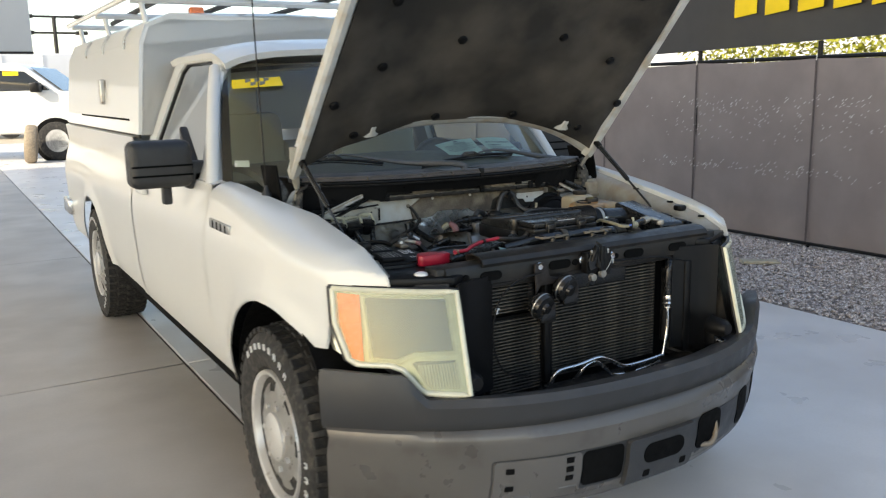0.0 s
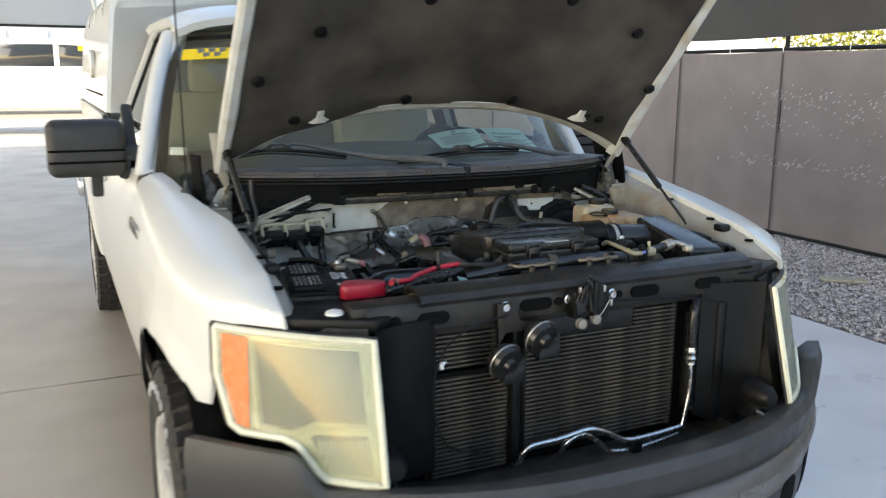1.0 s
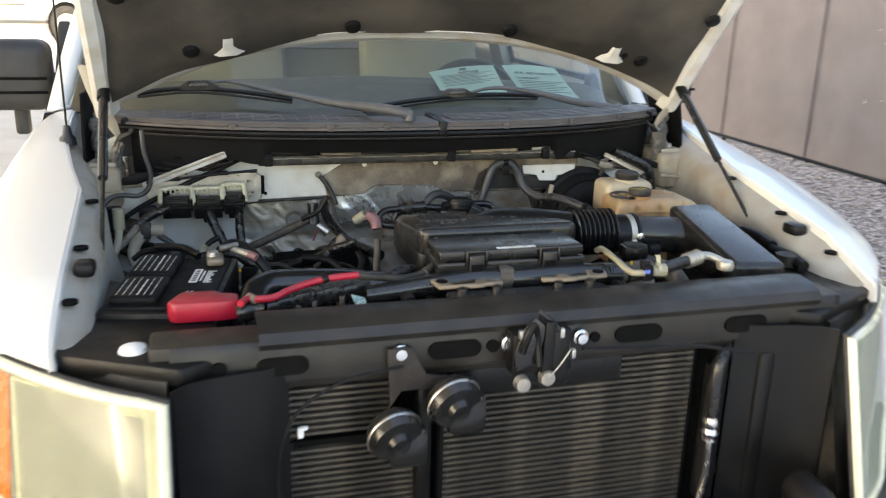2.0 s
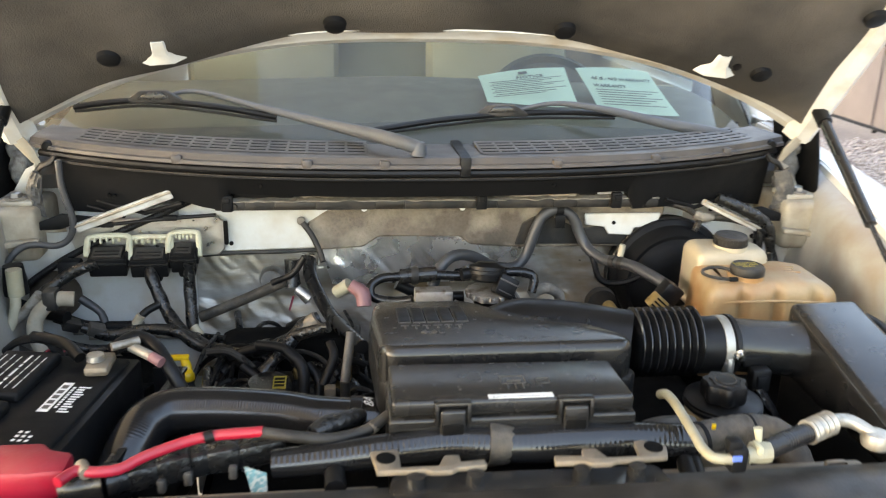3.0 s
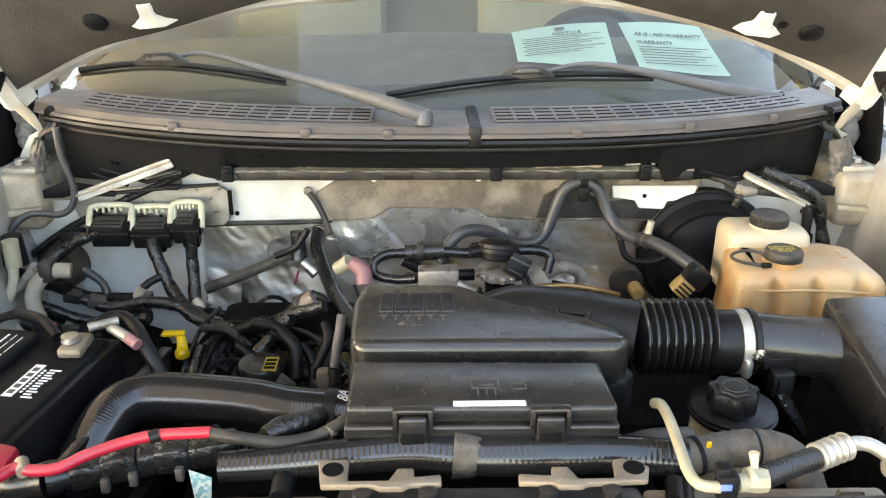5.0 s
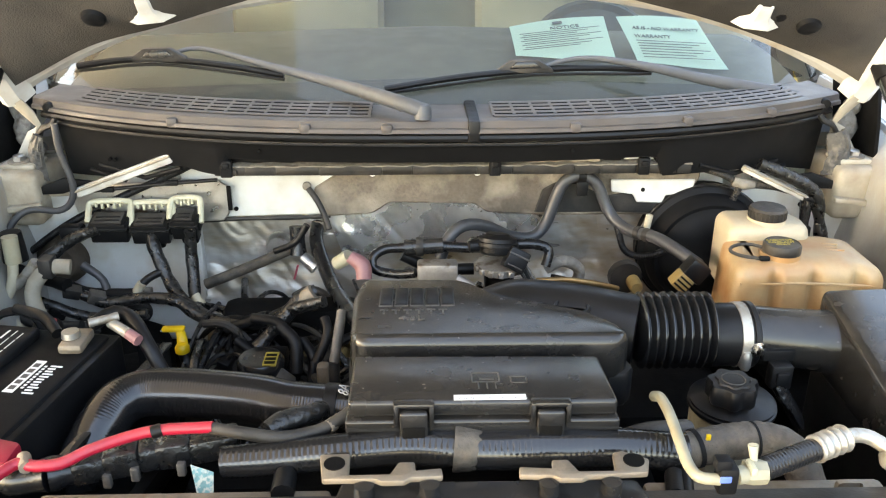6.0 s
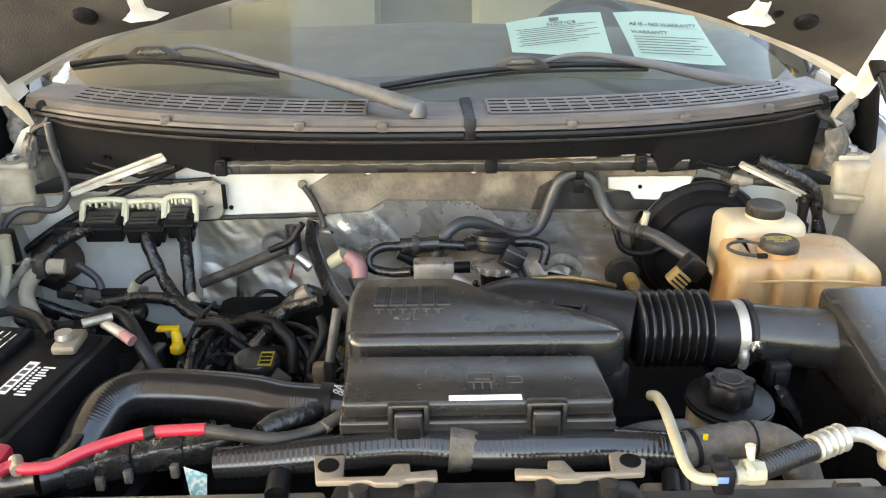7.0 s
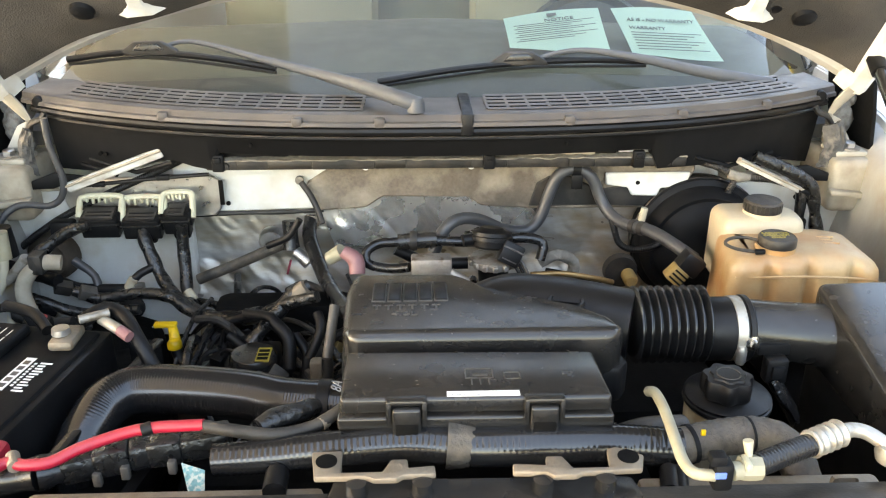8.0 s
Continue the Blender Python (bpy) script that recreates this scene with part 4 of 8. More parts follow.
def lens_plate(sgn, poly, proud, thick, n=6):
    """A plate in the lamp's curved face: a polygon of (x, z), cut fine and bent to the face."""
    bm = B()
    bm.faces.new([bm.verts.new((x, 0, z)) for x, z in poly])
    bmesh.ops.triangulate(bm, faces=bm.faces[:])
    bmesh.ops.subdivide_edges(bm, edges=bm.edges[:], cuts=n, use_grid_fill=True)
    bmesh.ops.dissolve_degenerate(bm, dist=1e-5, edges=bm.edges[:])
    bmesh.ops.recalc_face_normals(bm, faces=bm.faces[:])
    r = bmesh.ops.extrude_face_region(bm, geom=bm.faces[:])
    moved = {v for v in r["geom"] if isinstance(v, bmesh.types.BMVert)}
    for v in bm.verts:
        y = lens_y(v.co.x, v.co.z) - proud + (thick if v not in moved else 0)
        v.co = (sgn * v.co.x, y, v.co.z)
    return bm


OUTLINE = [(0.869, 0.987), (0.823, 0.987), (0.748, 0.988), (0.58, 0.987), (0.586, 0.688), (0.694, 0.694), (0.708, 0.706), (0.740, 0.758), (0.765, 0.768), (0.838, 0.764), (0.856, 0.778), (0.874, 0.883)]
def lens_rim(sgn, poly, proud, r):
    bm = B()
    ring = [(sgn * x, lens_y(x, z) - proud, z) for x, z in poly]
    fine = []
    for p, q in zip(ring, ring[1:] + ring[:1]):
        for k in range(6):
            x, z = [p[i] + (q[i] - p[i]) * k / 6 for i in (0, 2)]
            fine.append((x, lens_y(x, z) - proud, z))
    return tube(bm, fine + fine[:1], r, 8, soft=False)


AMBER = [(0.860, 0.975), (0.814, 0.973), (0.826, 0.776), (0.848, 0.782), (0.864, 0.883)]
MAIN = [(0.804, 0.970), (0.76, 0.974), (0.61, 0.974), (0.597, 0.962), (0.600, 0.806), (0.70, 0.800), (0.722, 0.788), (0.745, 0.776), (0.804, 0.776)]
LOWER = [(0.716, 0.778), (0.601, 0.794), (0.602, 0.702), (0.688, 0.702)]
for sgn in (-1, 1):
    lamp = part("headlamp", lens_plate(sgn, OUTLINE, -0.085, 0.03), "lamp_bowl", truck, "yellowed headlamp with amber side lens")
    part("lens_seal", lens_rim(sgn, [(0.724 + (x - 0.724) * 1.03, 0.84 + (z - 0.84) * 1.03) for x, z in OUTLINE], -0.008, 0.008), "mirror_black", lamp, "grey rubber seal")
    for strip in (
            [(0.868, 0.986), (0.58, 0.986), (0.58, 0.966), (0.866, 0.966)],
            [(0.607, 0.985), (0.58, 0.985), (0.586, 0.69), (0.608, 0.69)],
            [(0.84, 0.786), (0.745, 0.786), (0.722, 0.798), (0.70, 0.810), (0.60, 0.814), (0.60, 0.790), (0.705, 0.784), (0.735, 0.764), (0.838, 0.764)],
            [(0.742, 0.758), (0.716, 0.778), (0.684, 0.702), (0.694, 0.694), (0.708, 0.706)],
            [(0.70, 0.694), (0.695, 0.708), (0.60, 0.706), (0.586, 0.689)]):
        part("bezel", lens_plate(sgn, strip, -0.004, 0.012, 4), "lamp_rim", lamp)
    part("lens_rim", lens_rim(sgn, OUTLINE, 0.0, 0.009), "lamp_rim", lamp, "yellowed clear rim")
    part("outer_lens", lens_plate(sgn, OUTLINE, 0.004, 0.003), LAMP_GLASS, lamp, "hazed yellow-green outer lens").visible_shadow = False
    part("amber_lens", lens_plate(sgn, AMBER, 0.0055, 0.03), "amber", lamp, "amber side marker lens")
    part("chamber_rim", lens_rim(sgn, MAIN, -0.010, 0.008), "lamp_rim", lamp)
    part("divider", lens_plate(sgn, [(0.818, 0.972), (0.804, 0.972), (0.804, 0.778), (0.828, 0.776)], -0.004, 0.03), "lamp_rim", lamp)
    fog = part("lower_lens", lens_plate(sgn, LOWER, -0.010, 0.02), "fin", lamp, "fluted lower lens")
    for k in range(14):
        x = 0.606 + k * 0.0072
        zt, zb = 0.783 - 0.1 * (x - 0.6), max(0.708, 0.708 + (x - 0.684) * 1.9)
        if zt - zb > 0.01:
            part("flute", tube(B(), [(sgn * x, lens_y(x, z) + 0.006, z) for z in (zb, zt)], 0.0034, 6), "lamp_clear", fog)
    # black housing behind and above the lamp
    part("lamp_housing", lens_plate(sgn, [(0.80, 1.0), (0.575, 1.0), (0.575, 0.69), (0.70, 0.69), (0.80, 0.78)], -0.05, 0.10), "dusty", lamp)
    bm = B()
    prism(bm, [(sgn * 0.555, 0.05), (sgn * 0.75, 0.15), (sgn * 0.75, 0.34), (sgn * 0.50, 0.30), (sgn * 0.50, 0.08)], 0.985, 1.02, "z", 0.008)
    part("lamp_shelf", bm, "black", truck, "dusty black panel above the lamp")
    # ends of the radiator opening
    bm = sheet(B(), [[(sgn * x, y, z) for x, y in ((0.57, 0.02), (0.545, 0.045), (0.50, 0.06), (0.44, 0.07), (0.40, 0.085))] for z in spaced(0.62, 1.0, 5)], 0.006)
    part("air_deflector", bm, "black", truck, "black plastic air deflector")
    kx, ky, kz = (-0.560, -0.03, 0.715) if sgn < 0 else (0.500, -0.05, 0.715)
    bm = lathe(B(), (kx, ky, kz), [(0.0, -0.05), (0.02, -0.05), (0.032, -0.03), (0.035, 0.03)], "y", 18)
    adj = part("lamp_bracket", box(bm, (kx - 0.02, ky - 0.005, kz - 0.075), (kx + 0.02, ky + 0.05, kz), 0.008), "black", truck)
    part("bracket_bolt", lathe(B(), (kx, ky - 0.035, kz - 0.05), [(0.0, -0.006), (0.011, -0.004), (0.011, 0.03)], "y", 10), "bright", adj)

# radiator support beam across the front
beam = part("radiator_support", box(B(), (-0.60, 0.085, 0.955), (0.62, 0.16, 1.040), 0.006), "beam", truck, "black stamped radiator support beam")
sheet_rows = [[(x, y, z) for y, z in ((0.085, 0.968), (0.078, 0.972), (0.075, 1.03), (0.082, 1.04))] for x in spaced(-0.57, 0.60, 10)]
part("beam_face", sheet(B(), sheet_rows, 0.003), "beam", beam)
rows = [[(x, y, z) for y, z in ((0.070, 1.030), (0.066, 1.040), (0.075, 1.055), (0.10, 1.064), (0.135, 1.066), (0.165, 1.058), (0.17, 1.04))] for x in spaced(-0.44, 0.56, 12)]
part("beam_seal", sheet(B(), rows, 0.004), "beam", beam, "black rubber-edged sight shield")
# near-black plates in place of the shaded slots and holes
for x0, x1, z in ((-0.445, -0.365, 1.0), (-0.175, -0.085, 1.003), (0.155, 0.245, 1.003), (0.37, 0.455, 1.003)):
    pts = [(x0 + 0.015 - 0.015 * math.cos(a), z + 0.014 * math.sin(a)) for a in spaced(math.pi / 2, -math.pi / 2, 6)][::-1]
    oval = [(x1 - 0.016 + 0.016 * math.cos(a), z + 0.015 * math.sin(a)) for a in spaced(-math.pi / 2, math.pi / 2, 6)] + [(x0 + 0.016 + 0.016 * math.cos(a), z + 0.015 * math.sin(a)) for a in spaced(math.pi / 2, 3 * math.pi / 2, 6)]
    part("beam_slot", prism(B(), oval, 0.0715, 0.079, "y"), "dark", beam, "black oval opening")
for x, r in ((-0.50, 0.012), (-0.065, 0.011), (0.118, 0.009)):
    part("beam_hole", lathe(B(), (x, 0.0715, 1.003), [(r, 0), (r, 0.01)], "y", 14), "dark", beam)
for x in (-0.222, -0.04, 0.088):
    part("beam_bolt", lathe(B(), (x, 0.06, 1.008), [(0.0, -0.004), (0.009, -0.003), (0.010, 0.003), (0.014, 0.005), (0.014, 0.012)], "y", 12), "bright", beam)
# horn bracket and horns
hb = part("horn_bracket", prism(B(), [(-0.245, 1.02), (-0.205, 1.02), (-0.18, 0.97), (-0.10, 0.955), (-0.10, 0.945), (-0.22, 0.945), (-0.25, 0.90), (-0.25, 0.86), (-0.235, 0.86)], 0.058, 0.066, "y", 0.002), material("rusted_bracket", (0.018, 0.013, 0.011), 0.7, vary=0.3, scale=30, grain=200, bump=0.3), truck, "rusty brown horn bracket")
for x, z in ((-0.142, 0.932), (-0.238, 0.885)):
    bm = turned(pose(x, 0.03, z, 18, 0, 12), lathe, (0, 0, 0), [(0.0, -0.030), (0.016, -0.028), (0.020, -0.018), (0.040, -0.016), (0.045, -0.006), (0.045, 0.012), (0.039, 0.022), (0.0, 0.03)], "y", 30)
    box(bm, (x - 0.01, 0.02, z - 0.06), (x + 0.055, 0.055, z + 0.01), 0.012)
    hn = part("horn", bm, "gloss_black", truck, "round black disc horn")
    bm = turned(pose(x, 0.03, z, 18, 0, 12), lathe, (0, 0, 0), [(0.0455, -0.002), (0.047, 0.0), (0.047, 0.002), (0.0455, 0.004)], "y", 30)
    part("horn_ring", bm, "steel", hn)
# hood latch
lt = part("hood_latch", box(B(), (-0.045, 0.035, 0.965), (0.06, 0.07, 1.035), 0.004), "black", truck, "greasy black hood latch")
part("latch_cheek", box(B(), (-0.032, 0.022, 0.955), (-0.012, 0.06, 1.058), 0.004, m=Matrix.Rotation(radians(2), 4, "Y")), "black", lt)
part("latch_cheek", box(B(), (0.02, 0.022, 0.955), (0.048, 0.06, 1.042), 0.004), "black", lt)
part("latch_hook", tube(B(), [(-0.034, 0.022, 1.01), (-0.026, 0.016, 1.045), (-0.016, 0.02, 1.056), (-0.006, 0.03, 1.03), (-0.004, 0.02, 0.985)], 0.006, 8), "black", lt)
part("latch_lever", tube(B(), [(0.0, 0.045, 1.07), (0.018, 0.035, 1.055), (0.036, 0.025, 1.036)], 0.004, 8), "dusty", lt)
part("latch_spring", tube(B(), [(0.048, 0.018, 1.01), (0.03, 0.016, 0.985), (0.012, 0.016, 0.965)], 0.0013, 8), "steel", lt)
part("latch_claw", prism(B(), [(-0.040, 0.975), (-0.046, 1.01), (-0.030, 1.046), (-0.012, 1.066), (0.006, 1.052), (0.030, 1.046), (0.052, 1.02), (0.056, 0.985), (0.036, 0.99), (0.024, 1.018), (0.004, 1.022), (-0.006, 0.985)], 0.026, 0.034, "y", 0.003), "gloss_black", lt)
for x, z in ((-0.036, 1.04), (0.034, 1.038), (0.056, 1.0)):
    part("latch_tip", box(B(), (x - 0.004, 0.020, z - 0.008), (x + 0.004, 0.03, z + 0.008), 0.002, m=None), "steel", lt)
for x, z in ((0.012, 0.962), (-0.03, 0.955)):
    part("latch_foot", lathe(B(), (x, 0.02, z), [(0.0, -0.006), (0.012, -0.004), (0.014, 0.01)], "y", 12), "alu", lt)
part("release_cable", tube(B(), [(0.09, 0.06, 0.99), (0.2, 0.055, 0.985), (0.30, 0.05, 0.98), (0.42, 0.05, 0.955)], 0.003, 6), "black", truck)
part("sensor_cable", tube(B(), [(-0.22, 0.055, 0.99), (-0.32, 0.05, 0.975), (-0.40, 0.04, 0.92), (-0.42, 0.045, 0.80), (-0.38, 0.045, 0.69), (-0.28, 0.05, 0.65)], 0.003, 6), "black", truck)

# condenser and cooler cores with fins
def core(x0, x1, z0, z1, y, pitch=0.0112):
    # near-black backing puts the shade between the fins into colour
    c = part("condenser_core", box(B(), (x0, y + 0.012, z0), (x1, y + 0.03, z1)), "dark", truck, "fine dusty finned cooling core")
    fin = box(B(), (x0, y, -0.0022), (x1, y + 0.016, 0.0022))
    me = bpy.data.meshes.new("cooling_fin")
    fin.to_mesh(me)
    fin.free()
    me.materials.append(M["fin"])
    for i in range(int((z1 - z0) / pitch)):
        f = new("cooling_fin", me)
        under(f, c)
        f.location = (0, 0, z0 + (i + 0.5) * pitch)
    for x in (x0, x1):
        part("core_tank", tube(B(), [(x, y + 0.015, z0 - 0.005), (x, y + 0.015, z1 + 0.005)], 0.013, 10), "black", c)
    return c


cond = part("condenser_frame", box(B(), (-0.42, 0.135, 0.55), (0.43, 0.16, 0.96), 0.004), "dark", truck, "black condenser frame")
core(-0.135, 0.335, 0.60, 0.965, 0.105)
core(-0.395, -0.19, 0.58, 0.845, 0.100)
core(-0.395, -0.225, 0.858, 0.965, 0.100)
part("mid_strut", box(B(), (-0.19, 0.075, 0.60), (-0.165, 0.10, 0.95), 0.006), "black", cond)
part("side_panel", box(B(), (0.44, 0.055, 0.60), (0.475, 0.12, 0.95), 0.01), "black", truck)
part("receiver", tube(B(), [(0.365, 0.075, 0.66), (0.365, 0.075, 0.93)], 0.02, 12), "black", truck, "black receiver drier")
# aluminium lines along the foot of the core
PIPE = [(-0.176, 0.10, 0.575), (-0.172, 0.07, 0.598), (-0.166, 0.058, 0.622), (-0.144, 0.055, 0.641), (-0.06, 0.055, 0.645), (0.018, 0.055, 0.655), (0.056, 0.055, 0.648), (0.096, 0.055, 0.630), (0.145, 0.055, 0.604), (0.218, 0.055, 0.601), (0.318, 0.055, 0.608), (0.338, 0.056, 0.612), (0.350, 0.058, 0.66), (0.360, 0.06, 0.72), (0.359, 0.062, 0.79)]
ln = part("coolant_line", tube(B(), PIPE, 0.0075, 12), "bright", truck, "bent bare aluminium coolant line")
part("line_hose", tube(B(), [(0.358, 0.062, 0.81), (0.357, 0.062, 0.90), (0.365, 0.066, 0.94), (0.388, 0.085, 0.952)], 0.0135, 12), "hose", ln)
part("line_crimp", tube(B(), [(0.359, 0.062, 0.785), (0.358, 0.062, 0.832)], 0.0150, 12, rib=0.002, pitch=0.013), "bright", ln)
ln2 = part("oil_line", tube(B(), [(-0.045, 0.11, 0.575), (-0.042, 0.075, 0.602), (-0.030, 0.062, 0.628), (0.0, 0.06, 0.642), (0.028, 0.06, 0.638), (0.075, 0.06, 0.600), (0.102, 0.06, 0.578), (0.17, 0.06, 0.570), (0.24, 0.065, 0.572), (0.34, 0.075, 0.578)], 0.007, 12), "bright", truck, "bent bare aluminium oil line")
part("line_clip", box(B(), (0.165, 0.042, 0.560), (0.195, 0.075, 0.600), 0.004), "black", ln2)
part("lower_shelf", box(B(), (-0.56, -0.04, 0.53), (0.56, 0.15, 0.565), 0.01), "dusty", truck)
part("white_clip", box(box(B(), (-0.385, 0.08, 0.868), (-0.375, 0.09, 0.885), 0.002), (-0.382, 0.082, 0.88), (-0.368, 0.09, 0.886), 0.002), "white_label", truck)

# openings and mounts in the bumper's face; openings are near-black plates for shade
def bar_x(x):
    s = x / 0.948
    return nose(s) + 0.01


def on_bar(name, x0, x1, z0, z1, depth, mat, r=0.02, proud=0.004, label=""):
    """A flat plate or opening on the bumper bar's face, its corners rounded, bent to the bar."""
    r = min(r, (z1 - z0) / 2.05, (x1 - x0) / 2.05)
    poly = []
    for cx, cz, a0 in ((x1 - r, z1 - r, 0), (x0 + r, z1 - r, 90), (x0 + r, z0 + r, 180), (x1 - r, z0 + r, 270)):
        poly += [(cx + r * math.cos(radians(a0 + 18 * k)), cz + r * math.sin(radians(a0 + 18 * k))) for k in range(6)]
    bm = B()
    bm.faces.new([bm.verts.new((x, 0, z)) for x, z in poly])
    for k in range(1, int((x1 - x0) / 0.05) + 1):
        bmesh.ops.bisect_plane(bm, geom=bm.verts[:] + bm.edges[:] + bm.faces[:], plane_co=(x0 + 0.05 * k, 0, 0), plane_no=(1, 0, 0))
    for k in range(1, int((z1 - z0) / 0.03) + 1):
        bmesh.ops.bisect_plane(bm, geom=bm.verts[:] + bm.edges[:] + bm.faces[:], plane_co=(0, 0, z0 + 0.03 * k), plane_no=(0, 0, 1))
    bmesh.ops.recalc_face_normals(bm, faces=bm.faces[:])
    g = bmesh.ops.extrude_face_region(bm, geom=bm.faces[:])
    front = {v for v in g["geom"] if isinstance(v, bmesh.types.BMVert)}
    for v in bm.verts:
        lean = curve_at([(0.30, 0.10), (0.315, 0.06), (0.355, 0.03), (0.43, 0.012), (0.51, 0.006)], v.co.z)
        v.co.y = nose(v.co.x / 0.948) + lean - (proud if v in front else proud - depth)
    return part(name, bm, mat, bump, label)


on_bar("lower_insert", -0.55, 0.82, 0.345, 0.500, 0.02, "bumper_cover", 0.012, 0.010, "dark grey lower bumper insert")
on_bar("insert_plate", -0.545, -0.275, 0.355, 0.498, 0.02, "bumper", 0.014, 0.015, "grey mounting plate")
on_bar("insert_opening", -0.268, -0.115, 0.375, 0.495, 0.01, "dark", 0.02, 0.0125)
holder = on_bar("plate_holder", -0.105, 0.19, 0.335, 0.500, 0.03, "bumper_cover", 0.012, 0.028, "dark plate holder")
on_bar("holder_slot", -0.045, 0.135, 0.405, 0.475, 0.01, "dark", 0.034, 0.030)
for x, z in ((-0.50, 0.465), (-0.50, 0.405), (-0.315, 0.478), (-0.315, 0.448), (-0.315, 0.418)):
    on_bar("plate_hole", x - 0.012, x + 0.012, z - 0.009, z + 0.009, 0.01, "dark", 0.002, 0.017)
for x, z in ((-0.02, 0.368), (0.145, 0.372)):
    on_bar("plate_hole", x - 0.013, x + 0.013, z - 0.012, z + 0.012, 0.01, "dark", 0.004, 0.030)
on_bar("tow_opening", 0.225, 0.36, 0.375, 0.505, 0.01, "dark", 0.03, 0.0125)
on_bar("tow_opening", 0.50, 0.60, 0.375, 0.51, 0.01, "dark", 0.03, 0.0125)
on_bar("tow_opening", 0.68, 0.76, 0.39, 0.52, 0.01, "dark", 0.02, 0.0125)
part("tow_hook", tube(B(), [(0.25, -0.185, 0.385), (0.30, -0.205, 0.385), (0.33, -0.20, 0.42), (0.335, -0.18, 0.48)], 0.009, 10), "tan_metal", bump)
# pressed ridges in the mounting plate
for a, b in (((-0.435, 0.37), (-0.45, 0.46)), ((-0.435, 0.37), (-0.485, 0.372)), ((-0.345, 0.385), (-0.285, 0.385)), ((-0.285, 0.385), (-0.278, 0.37))):
    part("pressed_ridge", tube(B(), [(a[0], nose(a[0] / 0.948) + 0.012, a[1]), (b[0], nose(b[0] / 0.948) + 0.012, b[1])], 0.006, 8, soft=False), "bumper", bump)
bump.location = (0, -0.010, -0.012)
# ---- the engine bay ----
def plate(name, poly, y0, y1, mat, parent=truck, label="", bevel=0.002):
    return part(name, prism(B(), poly, y0, y1, "y", bevel, 1), mat, parent, label)


def hose(name, pts, r, mat="hose", parent=truck, label="", **kw):
    return part(name, tube(B(), pts, r, kw.pop("seg", 12), **kw), mat, parent, label)


def rod(name, a, b, r, mat, parent=truck, label=""):
    return part(name, tube(B(), [a, b], r, 12, soft=False), mat, parent, label)


def disc(name, c, profile, axis, mat, parent=truck, label="", seg=28, m=None):
    return part(name, lathe(B(), c, profile, axis, seg, m), mat, parent, label)


def block(name, lo, hi, bevel, mat, parent=truck, label="", m=None, segs=2):
    return part(name, box(B(), lo, hi, bevel, m, segs), mat, parent, label)


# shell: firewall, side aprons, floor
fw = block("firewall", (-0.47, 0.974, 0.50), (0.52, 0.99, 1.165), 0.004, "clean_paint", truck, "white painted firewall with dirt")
for sgn in (-1, 1):
    rows = []
    for y in spaced(0.16, 1.03, 14):
        zi, xi = curve_at(RIM_Z, y), curve_at(RIM_X, y)
        rows.append([(sgn * (xi + 0.002), y, zi - 0.012), (sgn * (xi - 0.03), y, zi - 0.026), (sgn * (xi - 0.05), y, zi - 0.05), (sgn * (xi - 0.055), y, zi - 0.12), (sgn * (xi - 0.075), y, zi - 0.20), (sgn * (xi - 0.08), y, 0.70), (sgn * (xi - 0.20), y, 0.55)])
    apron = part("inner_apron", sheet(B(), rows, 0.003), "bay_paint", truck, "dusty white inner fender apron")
    for y in (0.25, 0.42, 0.62):
        zi = curve_at(RIM_Z, y)
        disc("apron_hole", (sgn * 0.725, y, zi - 0.017), [(0.013, 0.0), (0.013, 0.005)], "z", "dark", apron, seg=14)
    part("bump_stop", box(B(), (sgn * 0.695, 0.33, 1.075), (sgn * 0.73, 0.375, 1.10), 0.008), "black", truck, "black rubber bump stop")
    # wheel-house side of the bay, near-black in place of deep shade
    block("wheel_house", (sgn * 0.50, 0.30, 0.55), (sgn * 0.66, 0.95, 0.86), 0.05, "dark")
# floor and block are near-black: the bay's depth shade is their colour
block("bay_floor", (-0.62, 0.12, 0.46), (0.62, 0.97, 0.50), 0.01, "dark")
block("engine_block", (-0.30, 0.33, 0.52), (0.30, 0.96, 0.86), 0.06, "dark", truck, "engine block, near-black for the shade deep in the bay")
# corner panels beside the firewall
plate("corner_panel", [(-0.80, 1.112), (-0.62, 1.114), (-0.45, 1.150), (-0.44, 1.02), (-0.44, 0.80), (-0.80, 0.80)], 0.945, 0.966, "clean_paint", label="white painted panel beside the firewall")
plate("corner_panel", [(0.80, 1.098), (0.60, 1.098), (0.50, 1.08), (0.50, 0.86), (0.80, 0.86)], 0.955, 0.966, "clean_paint", label="white painted panel beside the firewall")
disc("panel_hole", (-0.706, 0.944, 1.079), [(0.009, -0.002), (0.009, 0.004)], "y", "dark", truck, seg=16)
disc("panel_hole", (0.662, 0.954, 1.062), [(0.005, -0.002), (0.005, 0.004)], "y", "dark", truck, seg=14)
hose("panel_seam", [(-0.79, 0.943, 1.098), (-0.735, 0.943, 1.093), (-0.715, 0.943, 1.102), (-0.69, 0.943, 1.096), (-0.65, 0.943, 1.098)], 0.004, "dust_tan")
hose("panel_seam", [(0.70, 0.953, 1.09), (0.755, 0.953, 1.088), (0.775, 0.953, 1.108), (0.80, 0.953, 1.112)], 0.004, "dust_tan")

